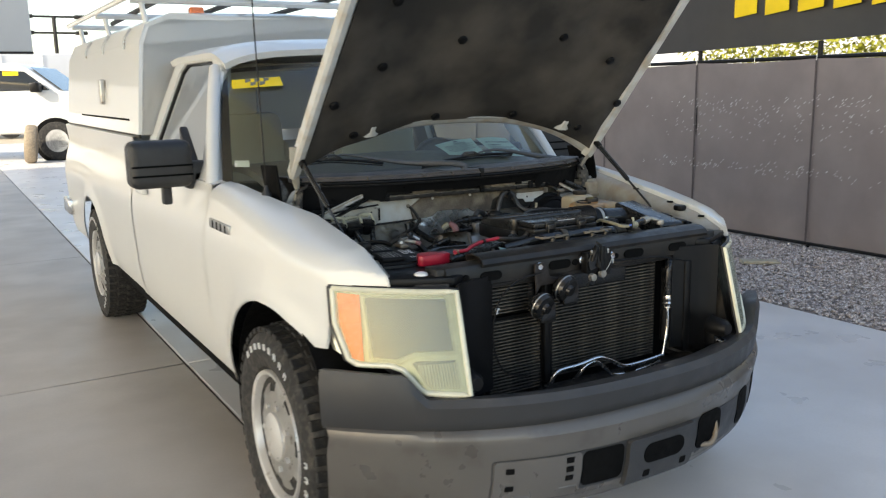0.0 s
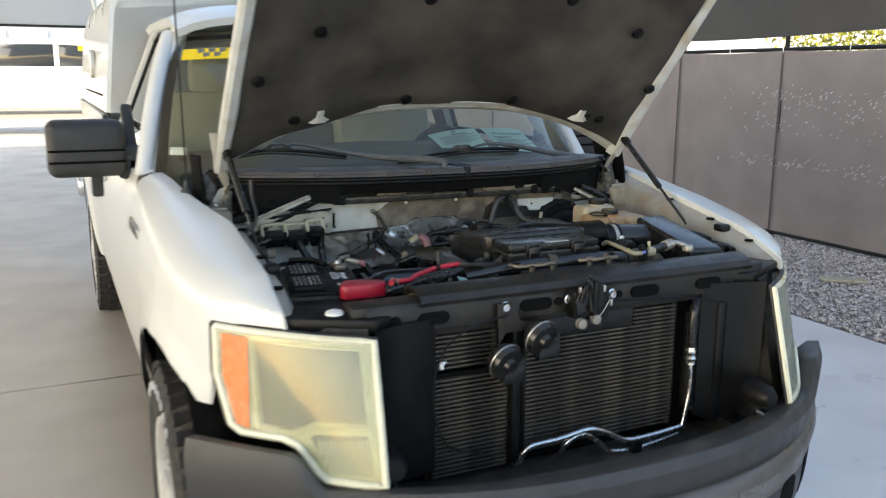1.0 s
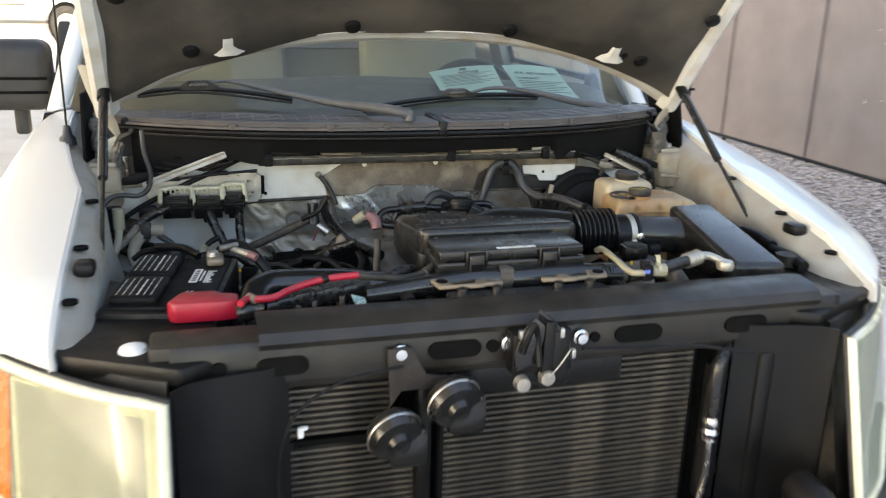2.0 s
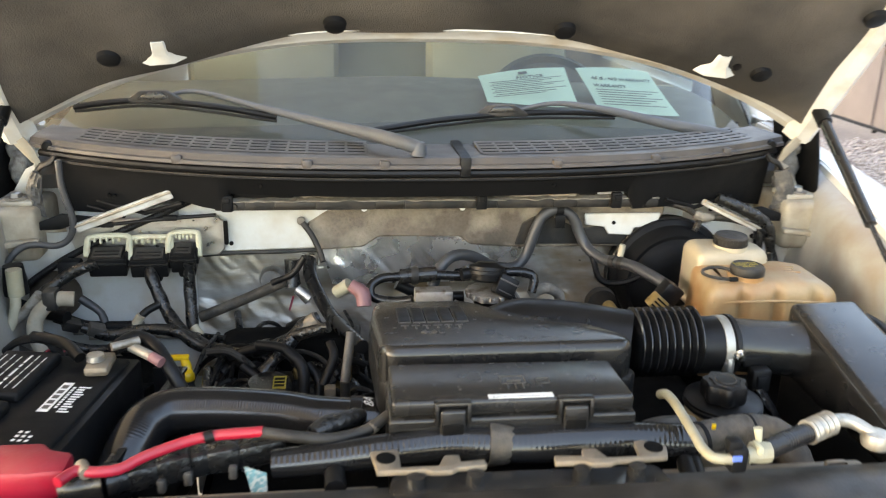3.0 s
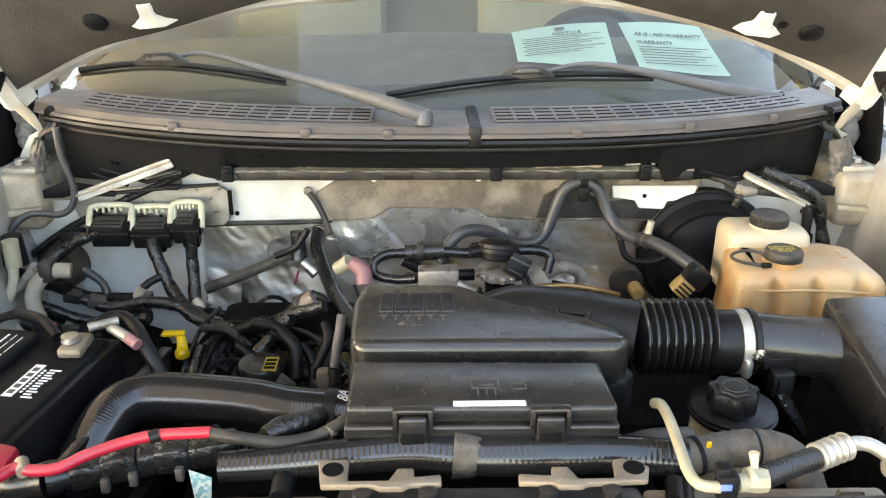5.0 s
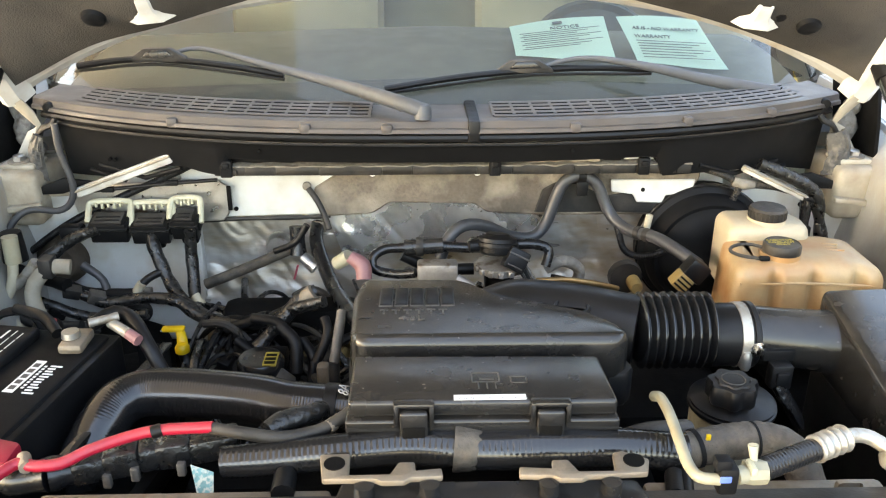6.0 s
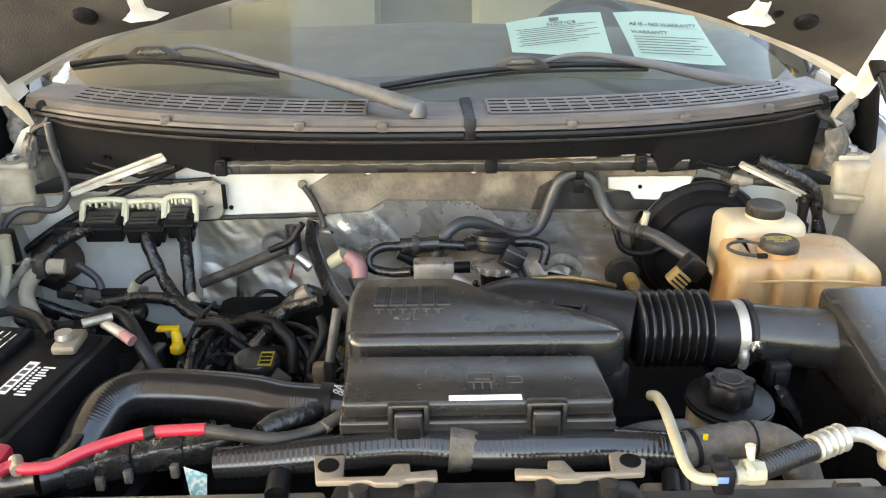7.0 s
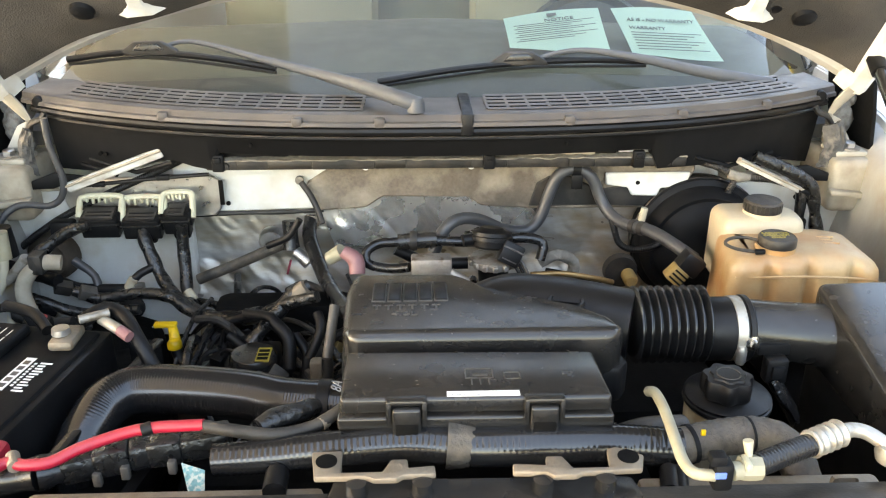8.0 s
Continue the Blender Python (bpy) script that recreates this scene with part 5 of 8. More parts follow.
# heat foil on the firewall, wrinkled
rows = []
for i in range(90):
    z = 0.80 + 0.26 * i / 89
    row = []
    for j in range(220):
        x = -0.445 + 0.90 * j / 219
        w = 1.2 * abs(noise.noise(Vector((x * 9 + z * 5, z * 4 - x * 3, 1)))) + 0.7 * abs(noise.noise(Vector((x * 20 + z * 14, z * 9 - x * 6, 4)))) + 0.3 * noise.noise(Vector((x * 4, z * 4, 9)))
        row.append((x, 0.972 - 0.010 * min(w, 2.0) - 0.004 * abs(noise.noise(Vector((x * 45 + z * 30, z * 16 - x * 12, 8)))) - 0.035 * max(0, 0.95 - z) / 0.15, z))
    rows.append(row)
part("heat_foil", sheet(B(), rows, 0.001), "foil", truck, "wrinkled silver heat foil on the firewall", 25)
# smooth reflective sheet across the middle of the foil
def foil_fold(x, z):
    u, v = x * 0.8 + z * 0.6, z * 0.8 - x * 0.6
    low = max(0.15, min(1.0, (1.075 - z) / 0.05))
    return 0.937 - low * (0.007 * abs(noise.noise(Vector((u * 22, v * 8, 2)))) + 0.004 * abs(noise.noise(Vector((u * 55, v * 18, 5))))) - 0.003 * noise.noise(Vector((x * 9, z * 9, 7))) - 0.05 * max(0, 1.03 - z)


rows = [[(x, foil_fold(x, z), z) for x in spaced(-0.215 + 0.32 * (1.085 - z), 0.20 - 0.3 * (1.085 - z), 150)] for z in spaced(0.985, 1.085, 40)]
part("foil_sheet", sheet(B(), rows, 0.001), "blue_foil", truck, "smooth shiny heat sheet on the firewall", 40)
# dirty felt over the foil, with a darker hollow beside the booster
FELT = [(-0.177, 1.140), (-0.227, 1.108), (-0.213, 1.056), (-0.165, 1.058), (-0.124, 1.061), (-0.094, 1.081), (0.058, 1.079), (0.080, 1.062), (0.180, 1.055), (0.298, 1.055), (0.416, 1.054), (0.459, 1.122), (0.459, 1.150), (-0.177, 1.150)]
felt = plate("sound_felt", FELT, 0.926, 0.938, "felt", label="brown dirty felt sound insulation", bevel=0.003)
plate("felt_hollow", [(0.165, 1.062), (0.285, 1.062), (0.40, 1.058), (0.445, 1.115), (0.29, 1.092), (0.235, 1.118), (0.20, 1.118), (0.178, 1.105)], 0.922, 0.927, "dusty", felt, "darker hollow in the felt")
for x in (-0.122, 0.062):
    disc("felt_tab", (x, 0.925, 1.137), [(0.0, -0.002), (0.006, -0.001), (0.006, 0.002)], "y", "white_label", felt, seg=14)
TABR = [(0.298, 1.124), (0.449, 1.124), (0.443, 1.097), (0.398, 1.095), (0.393, 1.080), (0.347, 1.082), (0.339, 1.097), (0.300, 1.102)]
wt = plate("white_tab", TABR, 0.916, 0.922, "clean_paint", label="white painted metal tab")
disc("tab_hole", (0.356, 0.915, 1.106), [(0.004, 0), (0.004, 0.003)], "y", "dark", wt, seg=10)
WL = [(-0.46, 1.150), (-0.177, 1.150), (-0.177, 1.132), (-0.227, 1.107), (-0.214, 1.058), (-0.377, 1.054), (-0.458, 1.052)]
wl = plate("white_panel", WL, 0.934, 0.942, "clean_paint", label="clean white painted panel")
disc("panel_bolt", (-0.367, 0.933, 1.070), [(0.0, -0.003), (0.004, -0.002), (0.004, 0.004)], "y", "dark", wl, seg=10)
hose("panel_edge", [(-0.44, 0.930, 1.049), (-0.36, 0.930, 1.052), (-0.28, 0.930, 1.053), (-0.20, 0.932, 1.055)], 0.004, "dusty", wl, lump=0.4, step=0.006)
# sloping white brace on each side
for a, b, w in (((-0.625, 0.890, 1.116), (-0.458, 0.890, 1.178), 0.0085), ((0.520, 0.890, 1.153), (0.640, 0.890, 1.096), 0.006)):
    d = (Vector(b) - Vector(a)).normalized()
    n2 = d.cross(Vector((0, 1, 0))).normalized() * w
    br0 = part("cowl_brace", prism(B(), [((Vector(a) + n2).x, (Vector(a) + n2).z), ((Vector(b) + n2).x, (Vector(b) + n2).z), ((Vector(b) - n2).x, (Vector(b) - n2).z), ((Vector(a) - n2).x, (Vector(a) - n2).z)], 0.886, 0.899, "y", 0.003), "bay_white", truck, "white painted sloping cowl brace")
    rod("brace_fold", Vector(a) + n2 * 0.5 + Vector((0, -0.005, 0)), Vector(b) + n2 * 0.5 + Vector((0, -0.005, 0)), 0.0025, "dust_tan", br0)

# relay plate and three control modules
PL = [(-0.655, 1.113), (-0.459, 1.129), (-0.390, 1.127), (-0.374, 1.116), (-0.377, 1.064), (-0.388, 1.052), (-0.441, 1.050), (-0.64, 1.062)]
mp = plate("module_plate", PL, 0.920, 0.925, "steel", label="bare metal mounting plate")
block("plate_slot", (-0.378, 0.917, 1.072), (-0.370, 0.921, 1.118), 0.002, "dark", mp)
for x0, x1, z1, boot in ((-0.612, -0.538, 1.082, 0), (-0.541, -0.467, 1.079, 1), (-0.472, -0.418, 1.087, 1)):
    w = x1 - x0
    cx = (x0 + x1) / 2
    lean = pose(cx, 0.908, z1, 16)
    md = part("control_module", box(B(), (-w / 2 + 0.005, -0.048, -0.040), (w / 2 - 0.005, -0.004, -0.002), 0.003, m=lean), "black", truck, "black plug module in a cream bracket")
    part("module_lid", box(B(), (-w / 2 + 0.012, -0.044, -0.003), (w / 2 - 0.012, -0.012, 0.0015), 0.0012, m=lean), "dusty", md)
    for v in (-0.038, -0.028):
        part("lid_bar", box(B(), (-w / 2 + 0.016, v - 0.0015, 0.001), (w / 2 - 0.016, v + 0.0015, 0.003), 0.0006, m=lean), "black", md)
    part("module_step", box(B(), (-w / 2 + 0.003, -0.0495, -0.014), (w / 2 - 0.003, -0.010, -0.010), 0.0012, m=lean), "gloss_black", md)
    if boot:
        part("module_boot", box(B(), (-0.013, -0.036, -0.060), (0.017, -0.010, -0.038), 0.005, m=lean), "satin", md)
    part("lever", box(B(), (w / 2 - 0.006, -0.040, -0.026), (w / 2 - 0.001, -0.014, 0.001), 0.001, m=lean), "satin", md)
    bm = tube(B(), [(x0 + 0.001, 0.880, z1 - 0.016), (x0 + 0.001, 0.894, z1 + 0.004), (x0 + 0.008, 0.902, z1 + 0.014), (x1 - 0.008, 0.902, z1 + 0.015), (x1 - 0.001, 0.894, z1 + 0.005), (x1 + 0.001, 0.876, z1 - 0.022)], 0.0056, 8)
    for k in range(5):
        box(bm, (x0 + 0.012 + k * (w - 0.022) / 5, 0.892, z1 + 0.007 - 0.003 * (k % 2)), (x0 + 0.016 + k * (w - 0.022) / 5, 0.899, z1 + 0.014), 0.001)
    part("cream_bracket", bm, "cream", md, "cream plastic bracket")
part("module_tail", box(B(), (-0.660, 0.868, 1.034), (-0.620, 0.895, 1.062), 0.006), "satin", truck, "black taped loom boot")
# wiring from the modules
hose("module_loom", [(-0.503, 0.885, 1.056), (-0.501, 0.866, 1.036), (-0.487, 0.850, 1.004), (-0.467, 0.830, 0.971), (-0.436, 0.800, 0.949), (-0.393, 0.770, 0.937), (-0.341, 0.740, 0.942), (-0.283, 0.720, 0.962)], 0.011, "tape", label="taped black wiring loom", lump=0.25, step=0.006)
hose("module_loom", [(-0.433, 0.860, 1.058), (-0.435, 0.860, 1.019), (-0.433, 0.850, 0.982), (-0.429, 0.830, 0.949), (-0.414, 0.800, 0.938)], 0.010, "tape", label="taped black wiring loom", lump=0.25, step=0.006)
hose("module_loom", [(-0.590, 0.870, 1.058), (-0.630, 0.870, 1.044), (-0.662, 0.860, 1.023), (-0.691, 0.840, 1.001), (-0.723, 0.820, 0.980)], 0.0115, "tape", label="taped black wiring loom", lump=0.25, step=0.006)
hose("side_loom", [(-0.478, 0.840, 0.993), (-0.505, 0.830, 0.982), (-0.521, 0.820, 0.966), (-0.532, 0.820, 0.951)], 0.007, "black")
hose("loom_plug", [(-0.513, 0.820, 0.978), (-0.529, 0.820, 0.954)], 0.008, "pale", label="pale connector")
hose("loom_plug", [(-0.426, 0.820, 0.954), (-0.413, 0.810, 0.940)], 0.008, "pale", label="pale connector")
hose("main_loom", [(-0.608, 0.800, 0.967), (-0.565, 0.800, 0.951), (-0.508, 0.800, 0.960), (-0.450, 0.790, 0.959), (-0.402, 0.770, 0.937), (-0.324, 0.740, 0.937), (-0.243, 0.700, 0.986), (-0.188, 0.680, 1.010)], 0.010, "tape", label="black taped main loom", lump=0.25, step=0.006)
hose("heater_pipe", [(-0.427, 0.900, 0.937), (-0.350, 0.900, 0.969), (-0.267, 0.890, 1.010)], 0.010, "cloth_tape")
hose("thin_line", [(-0.426, 0.912, 1.161), (-0.482, 0.912, 1.135), (-0.575, 0.912, 1.094), (-0.649, 0.912, 1.057), (-0.699, 0.912, 1.025), (-0.75, 0.912, 0.987)], 0.0062, "black", rib=0.0005, pitch=0.004, label="ribbed black conduit")
hose("thin_line", [(-0.640, 0.885, 1.239), (-0.639, 0.885, 1.192), (-0.628, 0.887, 1.134), (-0.637, 0.887, 1.100), (-0.660, 0.886, 1.086), (-0.689, 0.885, 1.089), (-0.711, 0.88, 1.088), (-0.729, 0.87, 1.076), (-0.745, 0.86, 1.050)], 0.0058, "vac_rubber", label="grey washer tube")
# round grommet and heater parts on the white side
disc("grommet", (-0.690, 0.930, 0.973), [(0.0, -0.02), (0.030, -0.018), (0.044, -0.004), (0.046, 0.012)], "y", material("brown_grommet", (0.07, 0.052, 0.038), 0.7, vary=0.3, scale=30, grain=200, bump=0.3), label="brown rubber firewall grommet", seg=30)
gm = disc("grommet", (-0.569, 0.940, 0.862), [(0.0, -0.008), (0.006, -0.009), (0.008, -0.004), (0.018, -0.004), (0.024, 0.0), (0.024, 0.01)], "y", "dusty", label="dusty rubber plug", seg=26)
hose("lower_ledge", [(-0.640, 0.938, 0.885), (-0.565, 0.938, 0.890), (-0.50, 0.938, 0.885), (-0.45, 0.938, 0.882)], 0.006, "dust_tan", label="pressed ledge in the panel")
for x, w in ((-0.655, 0.010), (-0.545, 0.008)):
    block("ledge_tab", (x - w, 0.925, 0.895), (x + w, 0.940, 0.915), 0.002, "dust_metal")
# air-conditioning lines at the passenger corner
hose("pressure_line", [(-0.605, 0.770, 1.032), (-0.632, 0.765, 1.034), (-0.655, 0.76, 1.018), (-0.668, 0.757, 0.992), (-0.664, 0.752, 0.964), (-0.648, 0.74, 0.942), (-0.62, 0.72, 0.915)], 0.0125, "dust_tan", label="thick dust-coated suction line", seg=16)
hose("pressure_line", [(-0.694, 0.770, 1.060), (-0.697, 0.765, 1.02), (-0.703, 0.76, 0.998), (-0.712, 0.755, 0.978), (-0.706, 0.75, 0.945), (-0.682, 0.74, 0.923), (-0.65, 0.72, 0.912)], 0.0085, "pale", label="pale pressure line", seg=14)
hose("pressure_line", [(-0.700, 0.768, 1.000), (-0.688, 0.766, 1.008), (-0.668, 0.764, 1.030), (-0.655, 0.762, 1.045)], 0.0085, "alu")
hose("line_boot", [(-0.694, 0.772, 1.085), (-0.694, 0.770, 1.040)], 0.0125, "old_pale", label="pale service cap", seg=14)
block("pipe_clamp", (-0.650, 0.750, 1.018), (-0.628, 0.780, 1.052), 0.004, "dusty")
disc("service_port", (-0.705, 0.800, 1.062), [(0.0, 0.022), (0.016, 0.020), (0.018, 0.0), (0.020, -0.03)], "z", "satin", seg=16)
hose("battery_guard", [(-0.655, 0.600, 1.022), (-0.636, 0.600, 1.036), (-0.61, 0.600, 1.040), (-0.589, 0.598, 1.034), (-0.577, 0.595, 1.005)], 0.011, "satin", label="black looped cable guard", flat=0.5)
disc("warning_cap", (-0.605, 0.655, 0.985), [(0.022, -0.05), (0.022, 0.0), (0.019, 0.006), (0.0, 0.007)], "z", "satin", label="black cap with red mark")
disc("cap_mark", (-0.605, 0.655, 0.9925), [(0.012, 0.0), (0.013, 0.0008), (0.015, 0.0)], "z", "red")
disc("accumulator", (-0.69, 0.70, 0.87), [(0.05, -0.1), (0.05, 0.05), (0.04, 0.062), (0.0, 0.062)], "z", "dusty", label="dusty accumulator can")
for a, b, c, r, mt in (((-0.66, 0.83, 0.975), (-0.60, 0.83, 0.955), (-0.52, 0.82, 0.958), 0.010, "satin"), ((-0.68, 0.80, 0.955), (-0.60, 0.80, 0.925), (-0.50, 0.79, 0.935), 0.009, "tape"), ((-0.62, 0.85, 1.00), (-0.585, 0.84, 0.975), (-0.575, 0.82, 0.945), 0.007, "vac_rubber"), ((-0.73, 0.82, 1.01), (-0.68, 0.82, 0.99), (-0.63, 0.80, 0.985), 0.011, "satin"), ((-0.73, 0.78, 0.95), (-0.67, 0.77, 0.925), (-0.60, 0.76, 0.93), 0.009, "dusty")):
    hose("corner_cable", [a, b, c], r, mt, lump=0.15)
for p, mt in (((-0.628, 0.81, 0.968), "dusty"), ((-0.585, 0.80, 0.962), "relief"), ((-0.655, 0.80, 0.935), "satin"), ((-0.60, 0.79, 0.905), "dusty")):
    part("cable_plug", box(B(), (-0.014, -0.010, -0.010), (0.014, 0.010, 0.010), 0.003, m=pose(*p, 20, 25, 30)), mt, truck)

# ---- cowl, wipers ----
def cowl_y(x):
    return 0.81 + 0.20 * (abs(x) / 0.74) ** 2.6


def cowl_row(x):
    y = cowl_y(x)
    return [(x, max(y + 0.25, screen(x / 0.765, 0)[1] + 0.02), 1.205), (x, y + 0.165, 1.244), (x, y + 0.135, 1.2535), (x, y + 0.075, 1.2555), (x, y + 0.03, 1.2575), (x, y + 0.014, 1.2585), (x, y + 0.006, 1.2565), (x, y + 0.003, 1.251), (x, y + 0.001, 1.2475), (x, y - 0.005, 1.246), (x, y - 0.007, 1.2405), (x, y + 0.004, 1.2385)]


for x0, x1 in ((-0.72, 0.043), (0.052, 0.72)):
    cw = part("cowl_panel", sheet(B(), [cowl_row(x) for x in spaced(x0, x1, 30)], 0.003), "cowl", truck, "sun-faded grey plastic cowl panel")
    # grille: near-black sheet painted in for shaded slots, with raised bars
    gx0, gx1 = (x0 + 0.09, x1 - 0.16) if x0 < 0 else (x0 + 0.03, x1 - 0.08)
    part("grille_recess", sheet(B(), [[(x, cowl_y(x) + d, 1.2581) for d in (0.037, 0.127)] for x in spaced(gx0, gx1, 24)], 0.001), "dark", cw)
    for d in (0.035, 0.058, 0.081, 0.104, 0.127):
        part("grille_bar", tube(B(), [(x, cowl_y(x) + d, 1.2590) for x in spaced(gx0, gx1, 20)], 0.0066, 8, soft=False, flat=0.16), "cowl", cw)
    k = gx0
    while k < gx1:
        part("grille_rib", tube(B(), [(k, cowl_y(k) + 0.035, 1.2586), (k, cowl_y(k) + 0.127, 1.2586)], 0.0028, 6, soft=False, flat=0.4), "cowl", cw)
        k += 0.034
    for x in ((-0.44, -0.22, -0.09) if x0 < 0 else (0.21, 0.40, 0.56)):
        part("cowl_clip", box(B(), (x - 0.009, cowl_y(x) - 0.007, 1.238), (x + 0.009, cowl_y(x) + 0.012, 1.254), 0.004), "cowl", cw)
part("cowl_joint", box(B(), (0.038, 0.803, 1.225), (0.057, 0.95, 1.2605), 0.003), "black", truck)
# hood seal along the lip
part("hood_seal", tube(B(), [(x, cowl_y(x) + 0.004, 1.2305) for x in spaced(-0.70, 0.70, 30)], 0.0068, 8), "black", truck, "black rubber hood seal")
# black lower cowl tray: one deep face under the lip, its lower edge stepping up over the middle
FOOT_Z = [(-0.68, 1.122), (-0.575, 1.132), (-0.50, 1.155), (-0.45, 1.170), (-0.40, 1.158), (-0.37, 1.155), (-0.36, 1.186), (0.36, 1.186), (0.375, 1.150), (0.50, 1.147), (0.62, 1.135), (0.70, 1.115)]
rows = []
for x in sorted(spaced(-0.67, 0.69, 46) + [-0.371, -0.359, 0.361, 0.376]):
    y, zf = cowl_y(x), curve_at(FOOT_Z, x)
    rows.append([(x, y - 0.001, 1.2215), (x, y + 0.006, 1.2195)] + [(x, y + 0.008 + 0.02 * f, 1.2195 + (zf - 1.2195) * f) for f in spaced(0.1, 1, 6)] + [(x, y + 0.05, zf - 0.002)])
tray = part("cowl_tray", sheet(B(), rows, 0.003), "satin", truck, "black plastic cowl tray")
part("tray_edge", tube(B(), [(x, cowl_y(x) - 0.002, 1.2222) for x in spaced(-0.665, 0.685, 40)], 0.0013, 6, soft=False), "dusty", tray)
for x, z in ((-0.573, 1.166), (-0.563, 1.166), (-0.30, 1.203), (0.21, 1.204)):
    disc("tray_hole", (x, cowl_y(x) + 0.012, z), [(0.0032, -0.003), (0.0032, 0.004)], "y", "dark", tray, seg=10)
for sgn in (-1, 1):
    for a, b in (((0.60, 1.150), (0.51, 1.138)), ((0.51, 1.138), (0.44, 1.162)), ((0.62, 1.138), (0.55, 1.128))):
        hose("tray_fold", [(sgn * a[0], cowl_y(a[0]) + 0.020, a[1]), (sgn * b[0], cowl_y(b[0]) + 0.020, b[1])], 0.004, "satin", tray, seg=8, soft=False)
    part("tray_flap", prism(B(), [(sgn * 0.655, 1.135), (sgn * 0.60, 1.128), (sgn * 0.66, 1.106), (sgn * 0.742, 1.103), (sgn * 0.70, 1.118)], 0.915, 0.922, "y", 0.002), "satin", tray)
# dusty dark rail under the tray, its top edge caked
rl = block("cowl_rail", (-0.385, 0.875, 1.149), (0.425, 0.895, 1.167), 0.003, "dusty", truck, "dark dusty metal rail under the cowl")
rng = random.Random(21)
x = -0.38
while x < 0.42:
    w = rng.uniform(0.035, 0.11)
    mt = rng.choice(("dusty", "beam", "dust_metal", "dusty"))
    block("rail_section", (x + 0.001, 0.8725 + rng.uniform(0, 0.002), 1.150), (min(0.424, x + w) - 0.001, 0.876, 1.166 + rng.uniform(-0.002, 0.001)), 0.001, mt, rl)
    x += w
rows = [[(x, 0.872 + 0.003 * noise.noise(Vector((x * 30, 1, 2))), 1.167 + 0.002 * noise.noise(Vector((x * 50, 5, 2)))), (x, 0.885, 1.1705 + 0.0025 * noise.noise(Vector((x * 40, 7, 1)))), (x, 0.90, 1.168)] for x in spaced(-0.385, 0.425, 160)]
part("caked_edge", sheet(B(), rows, 0.002), "dust_metal", rl, "pale dust caked on the rail edge")
# near-black strip for the shade between tray and rail
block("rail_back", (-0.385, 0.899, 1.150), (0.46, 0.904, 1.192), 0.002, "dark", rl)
for x0, x1, mt in ((-0.36, -0.245, "black"), (-0.238, -0.135, "dust_metal"), (-0.133, -0.045, "dusty"), (-0.04, 0.075, "black"), (0.105, 0.142, "dust_metal"), (0.272, 0.308, "black"), (0.372, 0.42, "gloss_black")):
    block("rail_pad", (x0 + 0.002, 0.884, 1.169), (x1 - 0.002, 0.896, 1.186), 0.003, mt, rl)
# rough pale insulation showing above the rail
rows = [[(x, 0.886 - 0.004 * abs(noise.noise(Vector((x * 60, z * 90, 3)))), z) for x in spaced(0.143, 0.268, 50)] for z in spaced(1.168, 1.189, 12)]
part("loose_insulation", sheet(B(), rows, 0.003), "dust_tan", rl, "rough pale insulation above the rail", 20)
block("blue_gap", (0.312, 0.893, 1.169), (0.370, 0.897, 1.185), 0.001, "clean_paint", rl)
for x in (-0.362, 0.088, 0.34):
    cl = block("rail_clip", (x - 0.010, 0.862, 1.150), (x + 0.010, 0.874, 1.180), 0.003, "satin", rl)
    block("clip_tooth", (x - 0.006, 0.858, 1.166), (x + 0.006, 0.864, 1.176), 0.002, "satin", rl)
disc("rail_stud", (-0.352, 0.872, 1.157), [(0.0, -0.004), (0.006, -0.003), (0.007, 0.002)], "y", "dusty", rl, seg=12)
for sgn in (-1, 1):
    # torn grey pad at the end of the cowl seal
    bm = B()
    rows = []
    for f in spaced(0, 1, 12):
        z = 1.205 - 0.078 * f
        w = (0.004 if sgn < 0 else 0.008) + 0.009 * math.sin(math.pi * (0.15 + 0.7 * f))
        cx = 0.694 + 0.010 * math.sin(f * 3)
        rows.append([(sgn * (cx + w * u), 0.938 + 0.006 * noise.noise(Vector((f * 7, u * 3, sgn))) - 0.006 * (1 - u * u), z + 0.004 * u) for u in spaced(-1, 1, 8)])
    part("seal_end", sheet(bm, rows, 0.006), "torn_pad", truck, "torn grey pad at the cowl seal end", 30)
    hose("seal_roll", [(sgn * 0.665, 0.948, 1.232), (sgn * 0.672, 0.946, 1.222), (sgn * 0.690, 0.950, 1.214), (sgn * 0.705, 0.955, 1.196)], 0.008, "dusty", label="curled end of the cowl seal", flat=0.6)
    disc("cowl_screw", (sgn * 0.682, cowl_y(0.682) + 0.002, 1.245), [(0.0, -0.010), (0.009, -0.008), (0.011, 0.0)], "y", "satin", seg=14)


def glass_at(u, v, lift=0.02):
    return Vector(screen(u, v)) + Vector((0, -0.75, 0.66)).normalized() * lift


